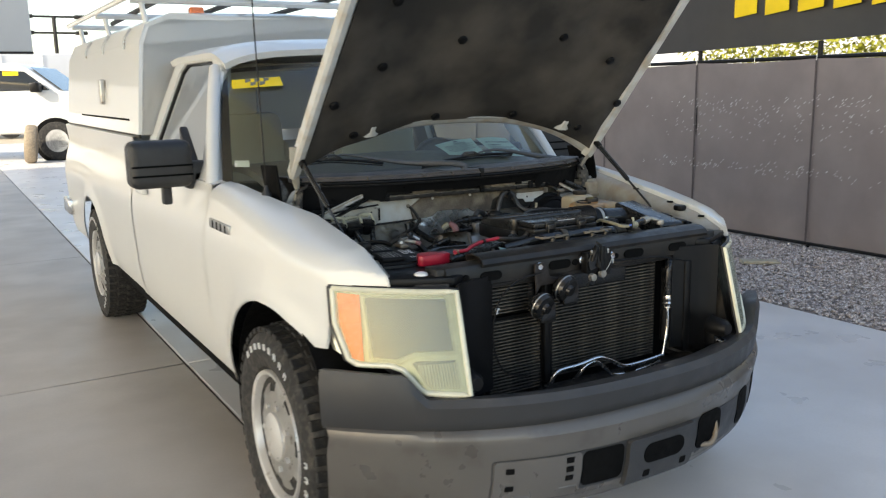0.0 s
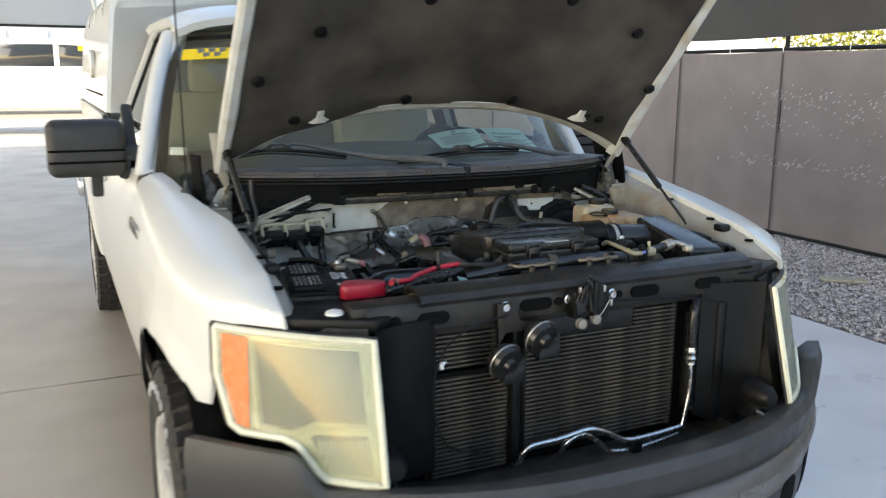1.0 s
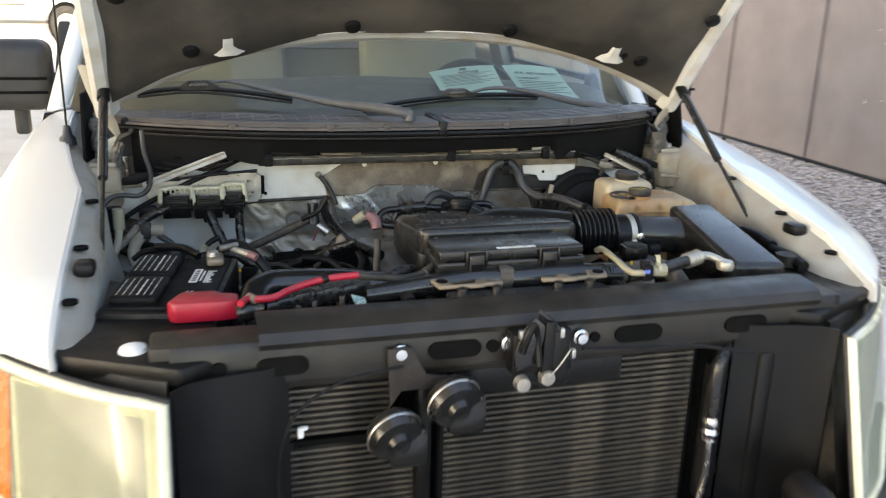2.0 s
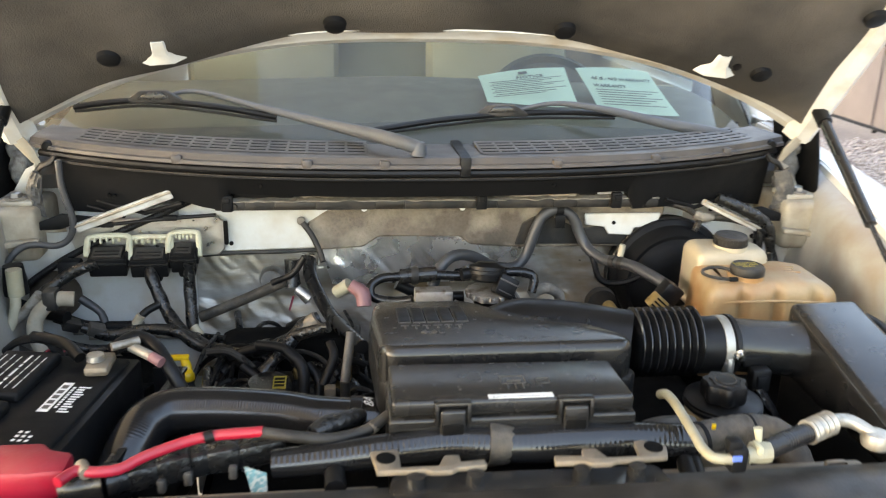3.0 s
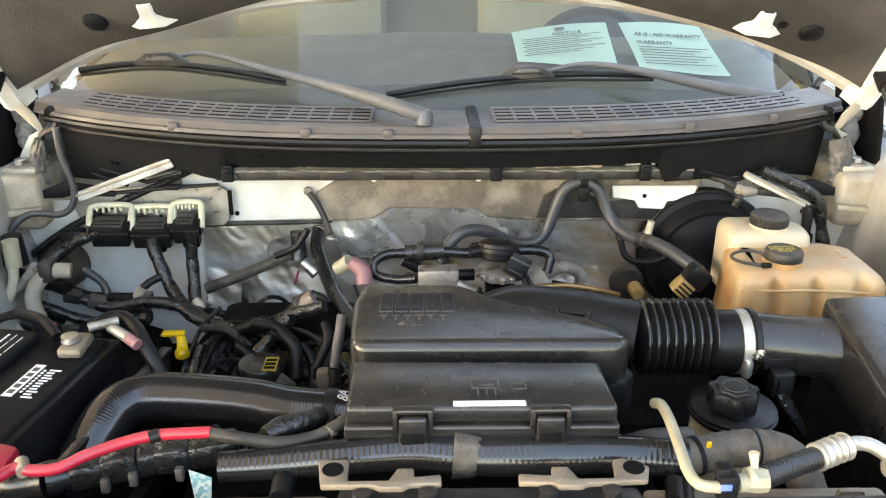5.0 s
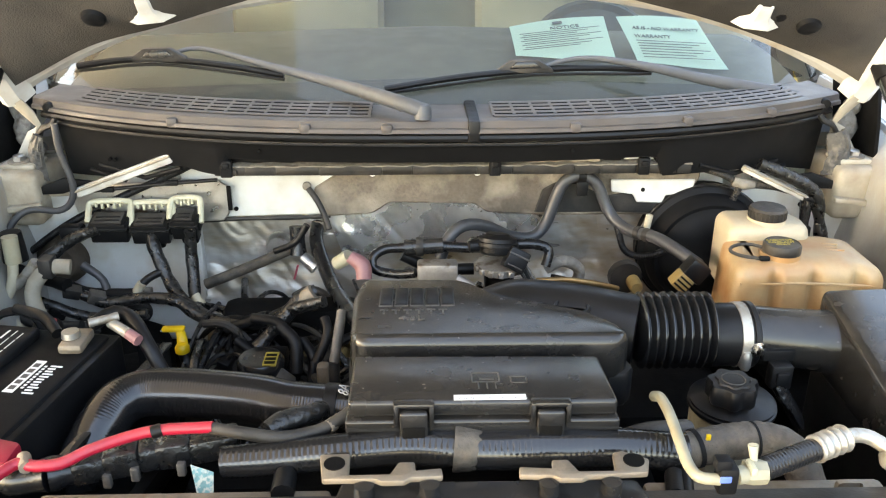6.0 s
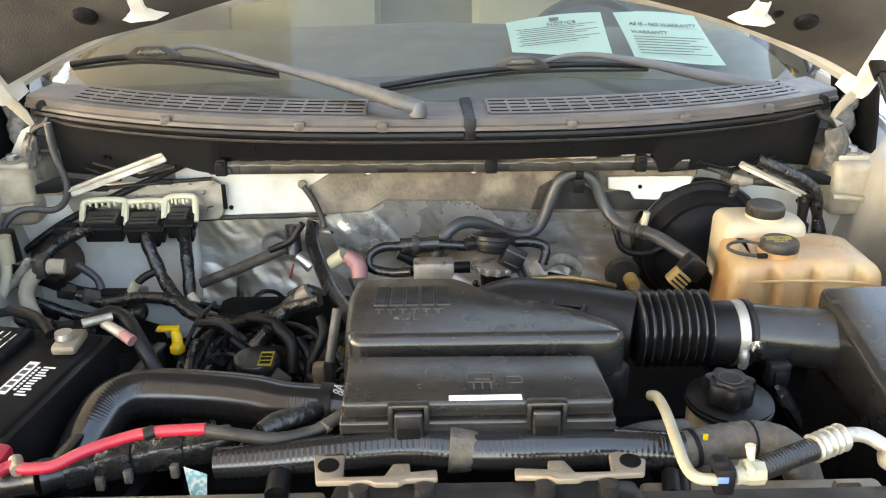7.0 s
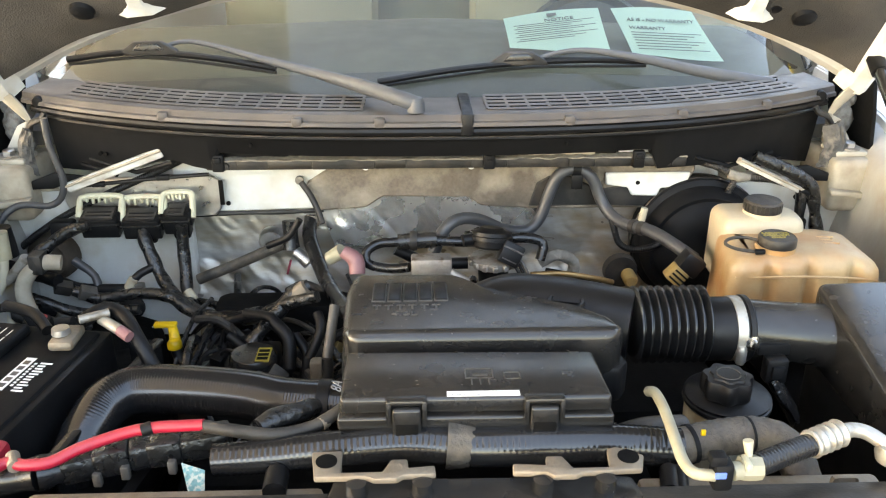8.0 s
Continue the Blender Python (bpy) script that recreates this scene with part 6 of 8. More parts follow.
# wipers: arm from its pivot, blade with bridge
for piv, mid, tip, b0, b1, sad in (
        ((-0.033, 0.818, 1.274), [(-0.074, 0.837, 1.284), (-0.184, 0.985, 1.282), (-0.308, 1.050, 1.301)], (-0.443, 1.090, 1.326), (-0.656, 1.060, 1.300), (-0.284, 1.050, 1.284), (-0.507, 1.070, 1.310)),
        ((0.660, 1.020, 1.243), [(0.616, 1.040, 1.251), (0.492, 1.050, 1.273), (0.358, 1.060, 1.300)], (0.259, 1.080, 1.307), (-0.102, 1.040, 1.260), (0.400, 1.090, 1.284), (0.161, 1.070, 1.287))):
    arm = part("wiper_arm", tube(B(), [piv, *mid, tip, sad], [0.0125, 0.0125, 0.010, 0.0075, 0.005, 0.0035], 14), "wiper", truck, "grey faded wiper arm")
    disc("wiper_nut_cover", piv, [(0.014, -0.012), (0.0135, 0.003), (0.010, 0.010), (0.0, 0.012)], "z", "wiper", arm, seg=18)
    q = Vector(piv).lerp(Vector(mid[0]), 0.75)
    part("arm_gap", tube(B(), [q, q + (Vector(mid[0]) - Vector(piv)).normalized() * 0.003], 0.0130, 14, soft=False), "dark", arm)
    blade = part("wiper_blade", tube(B(), [b0, Vector(b0).lerp(Vector(sad), 0.5) + Vector((0, 0, 0.004)), sad, Vector(sad).lerp(Vector(b1), 0.5) + Vector((0, 0, 0.004)), b1], 0.006, 8), "black", arm)
    part("blade_rubber", tube(B(), [Vector(b0) + Vector((0, 0.006, -0.009)), Vector(sad) + Vector((0, 0.006, -0.011)), Vector(b1) + Vector((0, 0.006, -0.009))], 0.003, 6), "black", arm)
    s3 = Vector(sad)
    part("blade_bridge", prism(B(), [(s3.x - 0.066, s3.z - 0.004), (s3.x - 0.05, s3.z + 0.006), (s3.x - 0.03, s3.z + 0.02), (s3.x + 0.018, s3.z + 0.021), (s3.x + 0.045, s3.z + 0.006), (s3.x + 0.05, s3.z - 0.004)], s3.y - 0.008, s3.y + 0.008, "y", 0.003), "dusty", arm)
    part("blade_frame", prism(B(), [(s3.x - 0.034, s3.z + 0.004), (s3.x - 0.022, s3.z + 0.017), (s3.x + 0.012, s3.z + 0.018), (s3.x + 0.026, s3.z + 0.006)], s3.y - 0.011, s3.y - 0.006, "y", 0.002), "gloss_black", arm)

# ---- engine ----
# intake cover
COV = [(x * 1.043 - 0.0035, y) for x, y in [(-0.113, 0.365), (-0.119, 0.50), (-0.112, 0.572), (0.014, 0.570), (0.032, 0.555), (0.060, 0.515), (0.165, 0.437), (0.192, 0.395), (0.200, 0.365), (0.188, 0.348), (-0.103, 0.350)]]
bm = prism(B(), COV, 1.055, 1.128, "z", 0.013, 4)
for v in bm.verts:
    v.co.z -= 0.13 * max(0, v.co.y - 0.35) if v.co.z > 1.09 else 0
cover = part("engine_cover", bm, "gloss_black", truck, "moulded black plastic intake cover")
prism_low = [(p[0] * 1.03 + 0.001, (p[1] - 0.45) * 1.02 + 0.452) for p in COV]
part("cover_base", prism(B(), prism_low, 1.03, 1.078, "z", 0.006, 2), "black", cover)
for k in range(5):
    x = -0.083 + 0.0195 * k
    bm = box(B(), (x - 0.0080, -0.033, -0.002), (x + 0.0080, 0.033, 0.0028), 0.0022, m=pose(0, 0.487, 1.1103, -7.4), segs=3)
    rib = part("cover_rib", bm, "black", cover)
    # lighter strips paint the highlight round each rib
    bm = B()
    for s in (-1, 1):
        box(bm, (x + s * 0.0082 - 0.0005, -0.034, -0.001), (x + s * 0.0082 + 0.0005, 0.034, 0.0010), 0.0, m=pose(0, 0.487, 1.1103, -7.4))
        box(bm, (x - 0.0082, s * 0.0338 - 0.0006, -0.001), (x + 0.0082, s * 0.0338 + 0.0006, 0.0012), 0.0, m=pose(0, 0.487, 1.1103, -7.4))
    part("rib_edge", bm, "relief", cover)


def words(name, text, size, at, mat, parent, turn=(0, 0, 0), raise_by=0.0006, align="LEFT"):
    """Short lettering in the built-in typeface, as a mesh under its thing."""
    c = bpy.data.curves.new(name, "FONT")
    c.body, c.size, c.extrude, c.align_x = text, size, raise_by, align
    tmp = bpy.data.objects.new(name, c)
    scene.collection.objects.link(tmp)
    bpy.context.view_layer.update()
    me = bpy.data.meshes.new_from_object(tmp.evaluated_get(bpy.context.evaluated_depsgraph_get()))
    bpy.data.objects.remove(tmp)
    bpy.data.curves.remove(c)
    me.transform(pose(*at, *turn))
    me.materials.clear()
    me.materials.append(M[mat])
    ob = new(name, me)
    under(ob, parent)
    return ob


# lettering in lighter grey, its highlights and dust painted in
tilt = pose(0, 0.4245, 1.1186, -7.4)
for k in range(6):
    x = -0.090 + 0.0145 * k
    bm = box(B(), (x + 0.0045, 0.0, 0.0), (x + 0.0070, 0.0125, 0.0012), m=tilt)
    box(bm, (x + 0.0005, 0.0125, 0.0), (x + 0.0110, 0.0150, 0.0012), m=tilt)
    part("name_bar", bm, "relief", cover)
words("raised_lettering", "4.6L", 0.0185, (-0.066, 0.404, 1.1213), "relief", cover, (-7.4, 0, 0), 0.0012)
# fuse box
FB = [(-0.1145, 0.236), (-0.1135, 0.330), (0.158, 0.324), (0.162, 0.234)]
fz = part("fuse_box", prism(B(), [(x * 1.02, y + 0.002) for x, y in FB], 1.00, 1.090, "z", 0.004), "black", truck, "black fuse box with snap lid")
lid = part("fuse_box_lid", prism(B(), FB, 1.0975, 1.117, "z", 0.0045, 3), "gloss_black", fz)
part("lid_flange", prism(B(), [(-0.1175, 0.233), (-0.1165, 0.332), (0.161, 0.326), (0.165, 0.231)], 1.081, 1.0955, "z", 0.003, 3), "gloss_black", fz)
for x in (-0.047, 0.0925):
    part("clip_bridge", box(B(), (x - 0.020, 0.2275, 1.1125), (x + 0.020, 0.240, 1.1185), 0.0025), "gloss_black", fz)
    for d in (-0.018, 0.018):
        part("lid_clip", box(B(), (x + d - 0.003, 0.2265, 1.088), (x + d + 0.003, 0.240, 1.1185), 0.0025), "gloss_black", fz)
    part("clip_tongue", box(B(), (x - 0.0145, 0.224, 1.066), (x + 0.0145, 0.236, 1.110), 0.003, segs=3), "gloss_black", fz)
    part("clip_hole", box(B(), (x - 0.012, 0.2232, 1.072), (x + 0.012, 0.226, 1.094), 0.002), "dark", fz)
lb = part("fuse_label", box(B(), (-0.006, 0.237, 1.117), (0.068, 0.246, 1.1177), 0.0), "white_label", lid, "white paper label with small print")
words("label_print", "Fuse 72 - Fuel Pump Relay Power", 0.0052, (-0.001, 0.2375, 1.1177), "ink", lb, (0, 0, 0), 0.0001)
for x0, y0, x1, y1 in ((0.014, 0.288, 0.044, 0.2895), (0.014, 0.270, 0.044, 0.2715), (0.014, 0.27, 0.0155, 0.289), (0.0425, 0.27, 0.044, 0.289), (0.02, 0.258, 0.0215, 0.27), (0.029, 0.258, 0.0305, 0.27), (0.038, 0.258, 0.0395, 0.27), (0.055, 0.268, 0.073, 0.2695), (0.055, 0.28, 0.073, 0.2815), (0.055, 0.268, 0.0565, 0.281), (0.0715, 0.268, 0.073, 0.281), (0.022, 0.275, 0.038, 0.2785)):
    part("moulded_line", box(B(), (x0, y0, 1.1168), (x1, y1, 1.1176)), "relief", lid)
# duct, bellows, clamp, intake tube
hose("intake_duct", [(0.02, 0.50, 1.068), (0.08, 0.515, 1.072), (0.15, 0.50, 1.072), (0.240, 0.468, 1.069)], [0.03, 0.046, 0.047, 0.0455], "black", label="black moulded intake duct", seg=24)
disc("duct_port", (0.153, 0.462, 1.105), [(0.018, 0.0), (0.019, 0.0045), (0.022, 0.0045), (0.024, 0.0)], "z", "black", seg=28)
bel = B()
prof = []
for k in range(9):
    x = 0.2385 + k * 0.0108
    prof += [(0.0395, x), (0.0478, x + 0.0034), (0.0500, x + 0.0047), (0.0502, x + 0.0054), (0.0500, x + 0.0061), (0.0478, x + 0.0074), (0.0395, x + 0.0102)]
lathe(bel, (0, 0.468, 1.069), prof, "x", 36)
part("bellows", bel, "sleek", truck, "black ribbed rubber intake bellows")
disc("bellows_collar", (0, 0.465, 1.063), [(0.0395, 0.333), (0.0412, 0.336), (0.0412, 0.380), (0.0435, 0.381), (0.0435, 0.387), (0.041, 0.389)], "x", "black", seg=36)
cm = disc("hose_clamp", (0, 0.465, 1.063), [(0.0415, 0.3645), (0.0424, 0.365), (0.0424, 0.3775), (0.0415, 0.378)], "x", "fitting", label="dull steel hose clamp", seg=40)
part("clamp_screw", box(lathe(B(), (0.371, 0.424, 1.048), [(0.0, -0.013), (0.0055, -0.013), (0.0065, -0.004), (0.0065, 0.006), (0.0045, 0.012), (0.0, 0.012)], "z", 14), (0.364, 0.421, 1.036), (0.378, 0.432, 1.055), 0.002), "steel", cm)
for k in range(5):
    part("clamp_slot", box(B(), (0.367, -0.0004, -0.001), (0.376, 0.0006, 0.001), 0.0, m=pose(0, 0.465, 1.063, 40 + 9 * k) @ Matrix.Translation((0, -0.0424, 0))), "dark", cm)
it = hose("intake_tube", [(0.386, 0.463, 1.064), (0.43, 0.46, 1.060), (0.472, 0.457, 1.057), (0.50, 0.455, 1.056), (0.525, 0.455, 1.056)], [0.0385, 0.0385, 0.040, 0.044, 0.050], "gloss_black", label="black air intake tube", seg=32)
part("sensor_bracket", box(B(), (0.390, 0.418, 1.049), (0.430, 0.425, 1.064), 0.002), "satin", it)
disc("tube_bolt", (0.384, 0.421, 1.064), [(0.0, -0.006), (0.005, -0.005), (0.006, 0.0), (0.010, 0.001), (0.010, 0.01)], "y", "bright", seg=14)
block("sensor_plug", (0.396, 0.400, 1.018), (0.424, 0.420, 1.052), 0.004, "black", label="black sensor plug")
block("plug_latch", (0.402, 0.396, 1.026), (0.418, 0.402, 1.044), 0.002, "satin")
hose("sensor_boot", [(0.408, 0.408, 1.024), (0.420, 0.402, 1.004), (0.434, 0.395, 0.985), (0.442, 0.39, 0.968)], [0.013, 0.014, 0.011, 0.006], "tape_shine", flat=0.6, label="black taped sensor lead")
# air filter box with a sloping lid
ab = part("air_filter_box", prism(B(), [(0.487, 0.49), (0.59, 0.505), (0.60, 0.19), (0.485, 0.21)], 0.82, 1.02, "z", 0.012), "black", truck, "black plastic air filter box")
bm = prism(B(), [(0.486, 0.495), (0.595, 0.50), (0.597, 0.215), (0.484, 0.225)], 1.0, 1.115, "z", 0.012, 4)
for v in bm.verts:
    if v.co.z > 1.06:
        v.co.z -= 0.20 * max(0, 0.495 - v.co.y)
part("filter_lid", bm, "gloss_black", ab, "dusty flat lid")
block("filter_snorkel", (0.50, 0.13, 0.97), (0.62, 0.21, 1.018), 0.012, "black", ab)

# coolant bottle and brake reservoir
bm = box(B(), (0.416, 0.600, 0.93), (0.640, 0.732, 1.096), 0.020, segs=4)
bmesh.ops.subdivide_edges(bm, edges=[e for e in bm.edges if abs(e.verts[0].co.x - e.verts[1].co.x) > 0.1], cuts=44)
bmesh.ops.subdivide_edges(bm, edges=[e for e in bm.edges if abs(e.verts[0].co.y - e.verts[1].co.y) > 0.06], cuts=8)
bmesh.ops.subdivide_edges(bm, edges=[e for e in bm.edges if abs(e.verts[0].co.z - e.verts[1].co.z) > 0.06], cuts=6)
for v in bm.verts:
    x, y, z = v.co
    lobe = sum(math.exp(-((x - g) / 0.0085) ** 2) for g in (0.475, 0.534, 0.597))
    front = max(0, min(1, (0.66 - y) / 0.05)) * max(0, min(1, (1.103 - z) / 0.03))
    v.co.y += 0.012 * lobe * front
    v.co.z -= 0.16 * max(0, x - 0.585) * (z > 1.05) + 0.08 * max(0, 0.63 - y) * (z > 1.05)
    v.co.x += -0.06 * (1.096 - z) * (x < 0.45) + 0.25 * max(0, y - 0.60) * (x < 0.45) * 0.6 + 0.1 * (1.096 - z) * (x > 0.6)
cb = part("coolant_bottle", bm, "tank", truck, "amber-stained translucent coolant bottle", 50)
hose("bottle_seam", [(0.424, 0.604, 1.068), (0.47, 0.599, 1.070), (0.53, 0.599, 1.070), (0.60, 0.599, 1.066), (0.635, 0.604, 1.060)], 0.0022, "tank", cb, seg=6)
for k in range(3):
    block("moulded_mark", (0.575, 0.685 - 0.012 * k, 1.093), (0.600 - 0.006 * (k % 2), 0.689 - 0.012 * k, 1.0965), 0.0005, "tank", cb)
disc("bottle_neck", (0.495, 0.646, 1.092), [(0.030, -0.01), (0.029, 0.010)], "z", "tank", cb)
cpb = disc("coolant_cap", (0.496, 0.645, 1.104), [(0.026, -0.006), (0.0275, -0.004), (0.0275, 0.009), (0.0255, 0.012), (0.0245, 0.0105), (0.0, 0.0105)], "z", "dusty", cb, "black coolant cap with yellow print")
words("cap_print", "RADIATOR\nCOOLANT\nONLY", 0.0082, (0.496, 0.655, 1.1148), "faded_yellow", cpb, (0, 0, 0), 0.0002, "CENTER")
hose("cap_tether", [(0.470, 0.652, 1.106), (0.452, 0.664, 1.106), (0.430, 0.660, 1.105), (0.420, 0.646, 1.103), (0.432, 0.632, 1.101), (0.455, 0.624, 1.100)], 0.0026, "dusty", cb, seg=8)
block("tether_end", (0.455, 0.618, 1.097), (0.470, 0.626, 1.104), 0.002, "satin", cb)
br = part("brake_reservoir", prism(B(), [(0.440, 0.79), (0.535, 0.79), (0.572, 0.755), (0.565, 0.70), (0.437, 0.70)], 1.0, 1.118, "z", 0.018, 4), "reservoir", truck, "pale translucent brake fluid reservoir")
disc("reservoir_neck", (0.506, 0.735, 1.114), [(0.030, -0.01), (0.029, 0.008)], "z", "reservoir", br)
bcap = disc("brake_cap", (0.506, 0.735, 1.120), [(0.027, 0.0), (0.0285, 0.002), (0.0285, 0.016), (0.026, 0.019), (0.0, 0.020)], "z", "dusty", br, "ribbed black brake fluid cap")
for k in range(26):
    a = 2 * math.pi * k / 26
    part("cap_rib", box(B(), (-0.0012, 0.0275, 0.003), (0.0012, 0.0292, 0.015), 0.0, m=pose(0.506, 0.735, 1.120, 0, 0, math.degrees(a))), "dusty", bcap)
# brake booster
bst = disc("brake_booster", (0.474, 0.93, 0.994), [(0.117, 0.02), (0.119, -0.012), (0.118, -0.020), (0.113, -0.024), (0.109, -0.026), (0.107, -0.046), (0.097, -0.058), (0.090, -0.056), (0.080, -0.066), (0.045, -0.074), (0.0, -0.074)], "y", "satin", label="black round brake booster", seg=52)
disc("booster_band", (0.474, 0.93, 0.994), [(0.1195, -0.006), (0.1215, -0.008), (0.1215, -0.013), (0.1195, -0.015)], "y", "gloss_black", bst, seg=52)
disc("booster_valve", (0.327, 0.800, 0.973), [(0.0, -0.008), (0.009, -0.010), (0.012, -0.006), (0.012, 0.02)], "y", "gold_plug", seg=22)
disc("valve_flange", (0.317, 0.830, 0.975), [(0.0, -0.006), (0.028, -0.005), (0.03, 0.01)], "y", "dusty", seg=22)
# vacuum hose over the booster
vh = hose("vacuum_hose", [(-0.006, 0.800, 1.029), (0.008, 0.805, 1.062), (0.033, 0.82, 1.078), (0.070, 0.845, 1.068), (0.120, 0.88, 1.034), (0.160, 0.892, 1.028), (0.184, 0.900, 1.050), (0.199, 0.903, 1.096), (0.213, 0.903, 1.126), (0.241, 0.903, 1.138), (0.270, 0.902, 1.122), (0.287, 0.897, 1.085), (0.302, 0.88, 1.062), (0.322, 0.85, 1.054), (0.352, 0.80, 1.062), (0.378, 0.75, 1.058), (0.400, 0.71, 1.050)], 0.0104, "vac_rubber", label="grey vacuum hose", seg=16)
block("hose_tag", (0.233, 0.888, 1.104), (0.253, 0.893, 1.130), 0.002, "satin", vh)
hose("tag_band", [(0.236, 0.903, 1.138), (0.250, 0.903, 1.137)], 0.0118, "satin", vh, soft=False)
hose("hose_ring", [(0.330, 0.836, 1.056), (0.336, 0.828, 1.0575)], 0.0122, "dusty", vh, soft=False)
hose("hose_ring", [(0.341, 0.820, 1.0585), (0.347, 0.811, 1.060)], 0.0122, "dusty", vh, soft=False)
hose("vacuum_branch", [(0.303, 0.872, 1.058), (0.307, 0.862, 1.043), (0.317, 0.86, 1.016), (0.338, 0.86, 1.003), (0.372, 0.86, 1.005), (0.41, 0.865, 1.020), (0.427, 0.87, 1.026)], 0.0058, "black", rib=0.0004, pitch=0.004)
hose("vent_tip", [(0.346, 0.840, 1.054), (0.351, 0.840, 1.087)], 0.006, "pale")
part("vacuum_plug", box(B(), (-0.018, -0.014, -0.016), (0.018, 0.014, 0.016), 0.004, m=Matrix.Translation((0.388, 0.695, 1.050)) @ Matrix.Rotation(radians(35), 4, "Y")), "black", vh)
sck = part("vacuum_socket", box(B(), (-0.015, -0.012, -0.013), (0.013, 0.012, 0.013), 0.003, m=Matrix.Translation((0.367, 0.690, 1.033)) @ Matrix.Rotation(radians(42), 4, "Y")), "gold_plug", vh, "tan ribbed plug")
for k in (-1, 0, 1):
    part("plug_slot", box(B(), (-0.013, -0.0125, 0.007 * k - 0.0015), (0.013, -0.0118, 0.007 * k + 0.0015), 0.0, m=Matrix.Translation((0.367, 0.690, 1.033)) @ Matrix.Rotation(radians(42), 4, "Y")), "dark", vh)
# looms at the driver's corner
hose("corner_loom", [(0.440, 0.905, 1.152), (0.465, 0.90, 1.146), (0.488, 0.90, 1.139), (0.513, 0.90, 1.126)], 0.0060, "dusty", rib=0.0006, pitch=0.004, label="thin ribbed conduit")
hose("corner_loom", [(0.535, 0.90, 1.120), (0.560, 0.90, 1.118), (0.591, 0.90, 1.114), (0.640, 0.895, 1.100)], 0.0066, "dusty", rib=0.0006, pitch=0.004, label="thin ribbed conduit")
hose("corner_loom", [(0.520, 0.895, 1.118), (0.511, 0.89, 1.100), (0.493, 0.885, 1.066), (0.462, 0.878, 1.038), (0.427, 0.87, 1.024)], 0.0060, "dusty", rib=0.0006, pitch=0.004, label="thin ribbed conduit")
hose("loom_joint", [(0.508, 0.898, 1.128), (0.525, 0.895, 1.122), (0.545, 0.898, 1.120)], [0.008, 0.0115, 0.008], "dust_metal", label="dusty tape wrapped round a loom joint", lump=0.3, step=0.004)
hose("corner_loom", [(0.548, 0.893, 1.160), (0.586, 0.89, 1.145), (0.629, 0.89, 1.124), (0.655, 0.89, 1.104), (0.667, 0.888, 1.062), (0.678, 0.885, 1.015)], [0.011, 0.012, 0.012, 0.011, 0.010, 0.012], "tape", label="black taped loom", lump=0.25, step=0.006)
hose("corner_loom", [(0.640, 0.893, 1.100), (0.642, 0.89, 1.065), (0.640, 0.888, 1.02)], 0.010, "tape_shine", label="black taped loom", lump=0.25, step=0.006)
hose("loom_tie", [(0.637, 0.888, 1.098), (0.668, 0.886, 1.090)], 0.006, "satin", soft=False)
block("loom_bracket", (0.630, 0.882, 1.010), (0.655, 0.894, 1.045), 0.003, "satin")

# solenoid, throttle and lines behind the cover
sol = part("vapour_solenoid", turned(pose(0.086, 0.775, 1.064, -14, 4), lathe, (0, 0, 0), [(0.0, -0.018), (0.026, -0.017), (0.031, -0.013), (0.032, -0.004), (0.035, -0.003), (0.035, 0.003), (0.032, 0.004), (0.031, 0.010), (0.022, 0.013), (0.018, 0.017), (0.0, 0.018)], "z", 40), "black", truck, "round black vapour valve")
part("valve_port", tube(B(), [(0.060, 0.770, 1.064), (0.040, 0.766, 1.063)], 0.010, 14, soft=False), "black", sol)
plug = pose(0.116, 0.748, 1.048, -20, 28, 0)
part("solenoid_plug", box(B(), (-0.019, -0.012, -0.020), (0.017, 0.012, 0.016), 0.003, m=plug), "black", sol)
part("plug_edge", box(box(B(), (-0.020, -0.0135, 0.004), (0.018, -0.0115, 0.007), 0.001, m=plug), (-0.014, -0.0135, -0.014), (0.012, -0.0115, -0.012), 0.0005, m=plug), "relief", sol)
bm = lathe(B(), (0.090, 0.770, 1.028), [(0.026, -0.010), (0.036, -0.008), (0.037, 0.004), (0.026, 0.006)], "z", 36)
ring = part("toothed_ring", bm, "alu", sol, "toothed bare aluminium ring")
for k in range(14):
    part("tooth", box(B(), (-0.0045, 0.032, -0.007), (0.0045, 0.0415, 0.003), 0.0015, segs=1, m=Matrix.Translation((0.090, 0.770, 1.028)) @ Matrix.Rotation(math.tau * k / 14, 4, "Z")), "alu", ring)
disc("valve_neck", (0.090, 0.770, 1.012), [(0.024, -0.03), (0.026, 0.012), (0.020, 0.016)], "z", "black", sol)
for k in range(3):
    hose("solenoid_wire", [(0.118 + 0.006 * k, 0.745, 1.038), (0.124 + 0.007 * k, 0.738, 1.026), (0.132 + 0.006 * k, 0.732, 1.010), (0.130 + 0.005 * k, 0.730, 0.995)], 0.0028, ("dusty", "satin", "relief")[k], sol, seg=8)
vv = part("control_valve", tube(B(), [(-0.065, 0.780, 1.056), (-0.002, 0.780, 1.060)], 0.013, 14, soft=False), "gloss_black", truck, "black in-line control valve")
disc("valve_ring", (-0.040, 0.780, 1.058), [(0.0155, -0.006), (0.017, 0.0), (0.0155, 0.006)], "x", "dusty", vv, seg=18)
hose("valve_hose", [(-0.065, 0.780, 1.056), (-0.096, 0.780, 1.054), (-0.116, 0.770, 1.044), (-0.113, 0.760, 1.027), (-0.079, 0.750, 1.023), (-0.047, 0.740, 1.029)], 0.008, "hose")
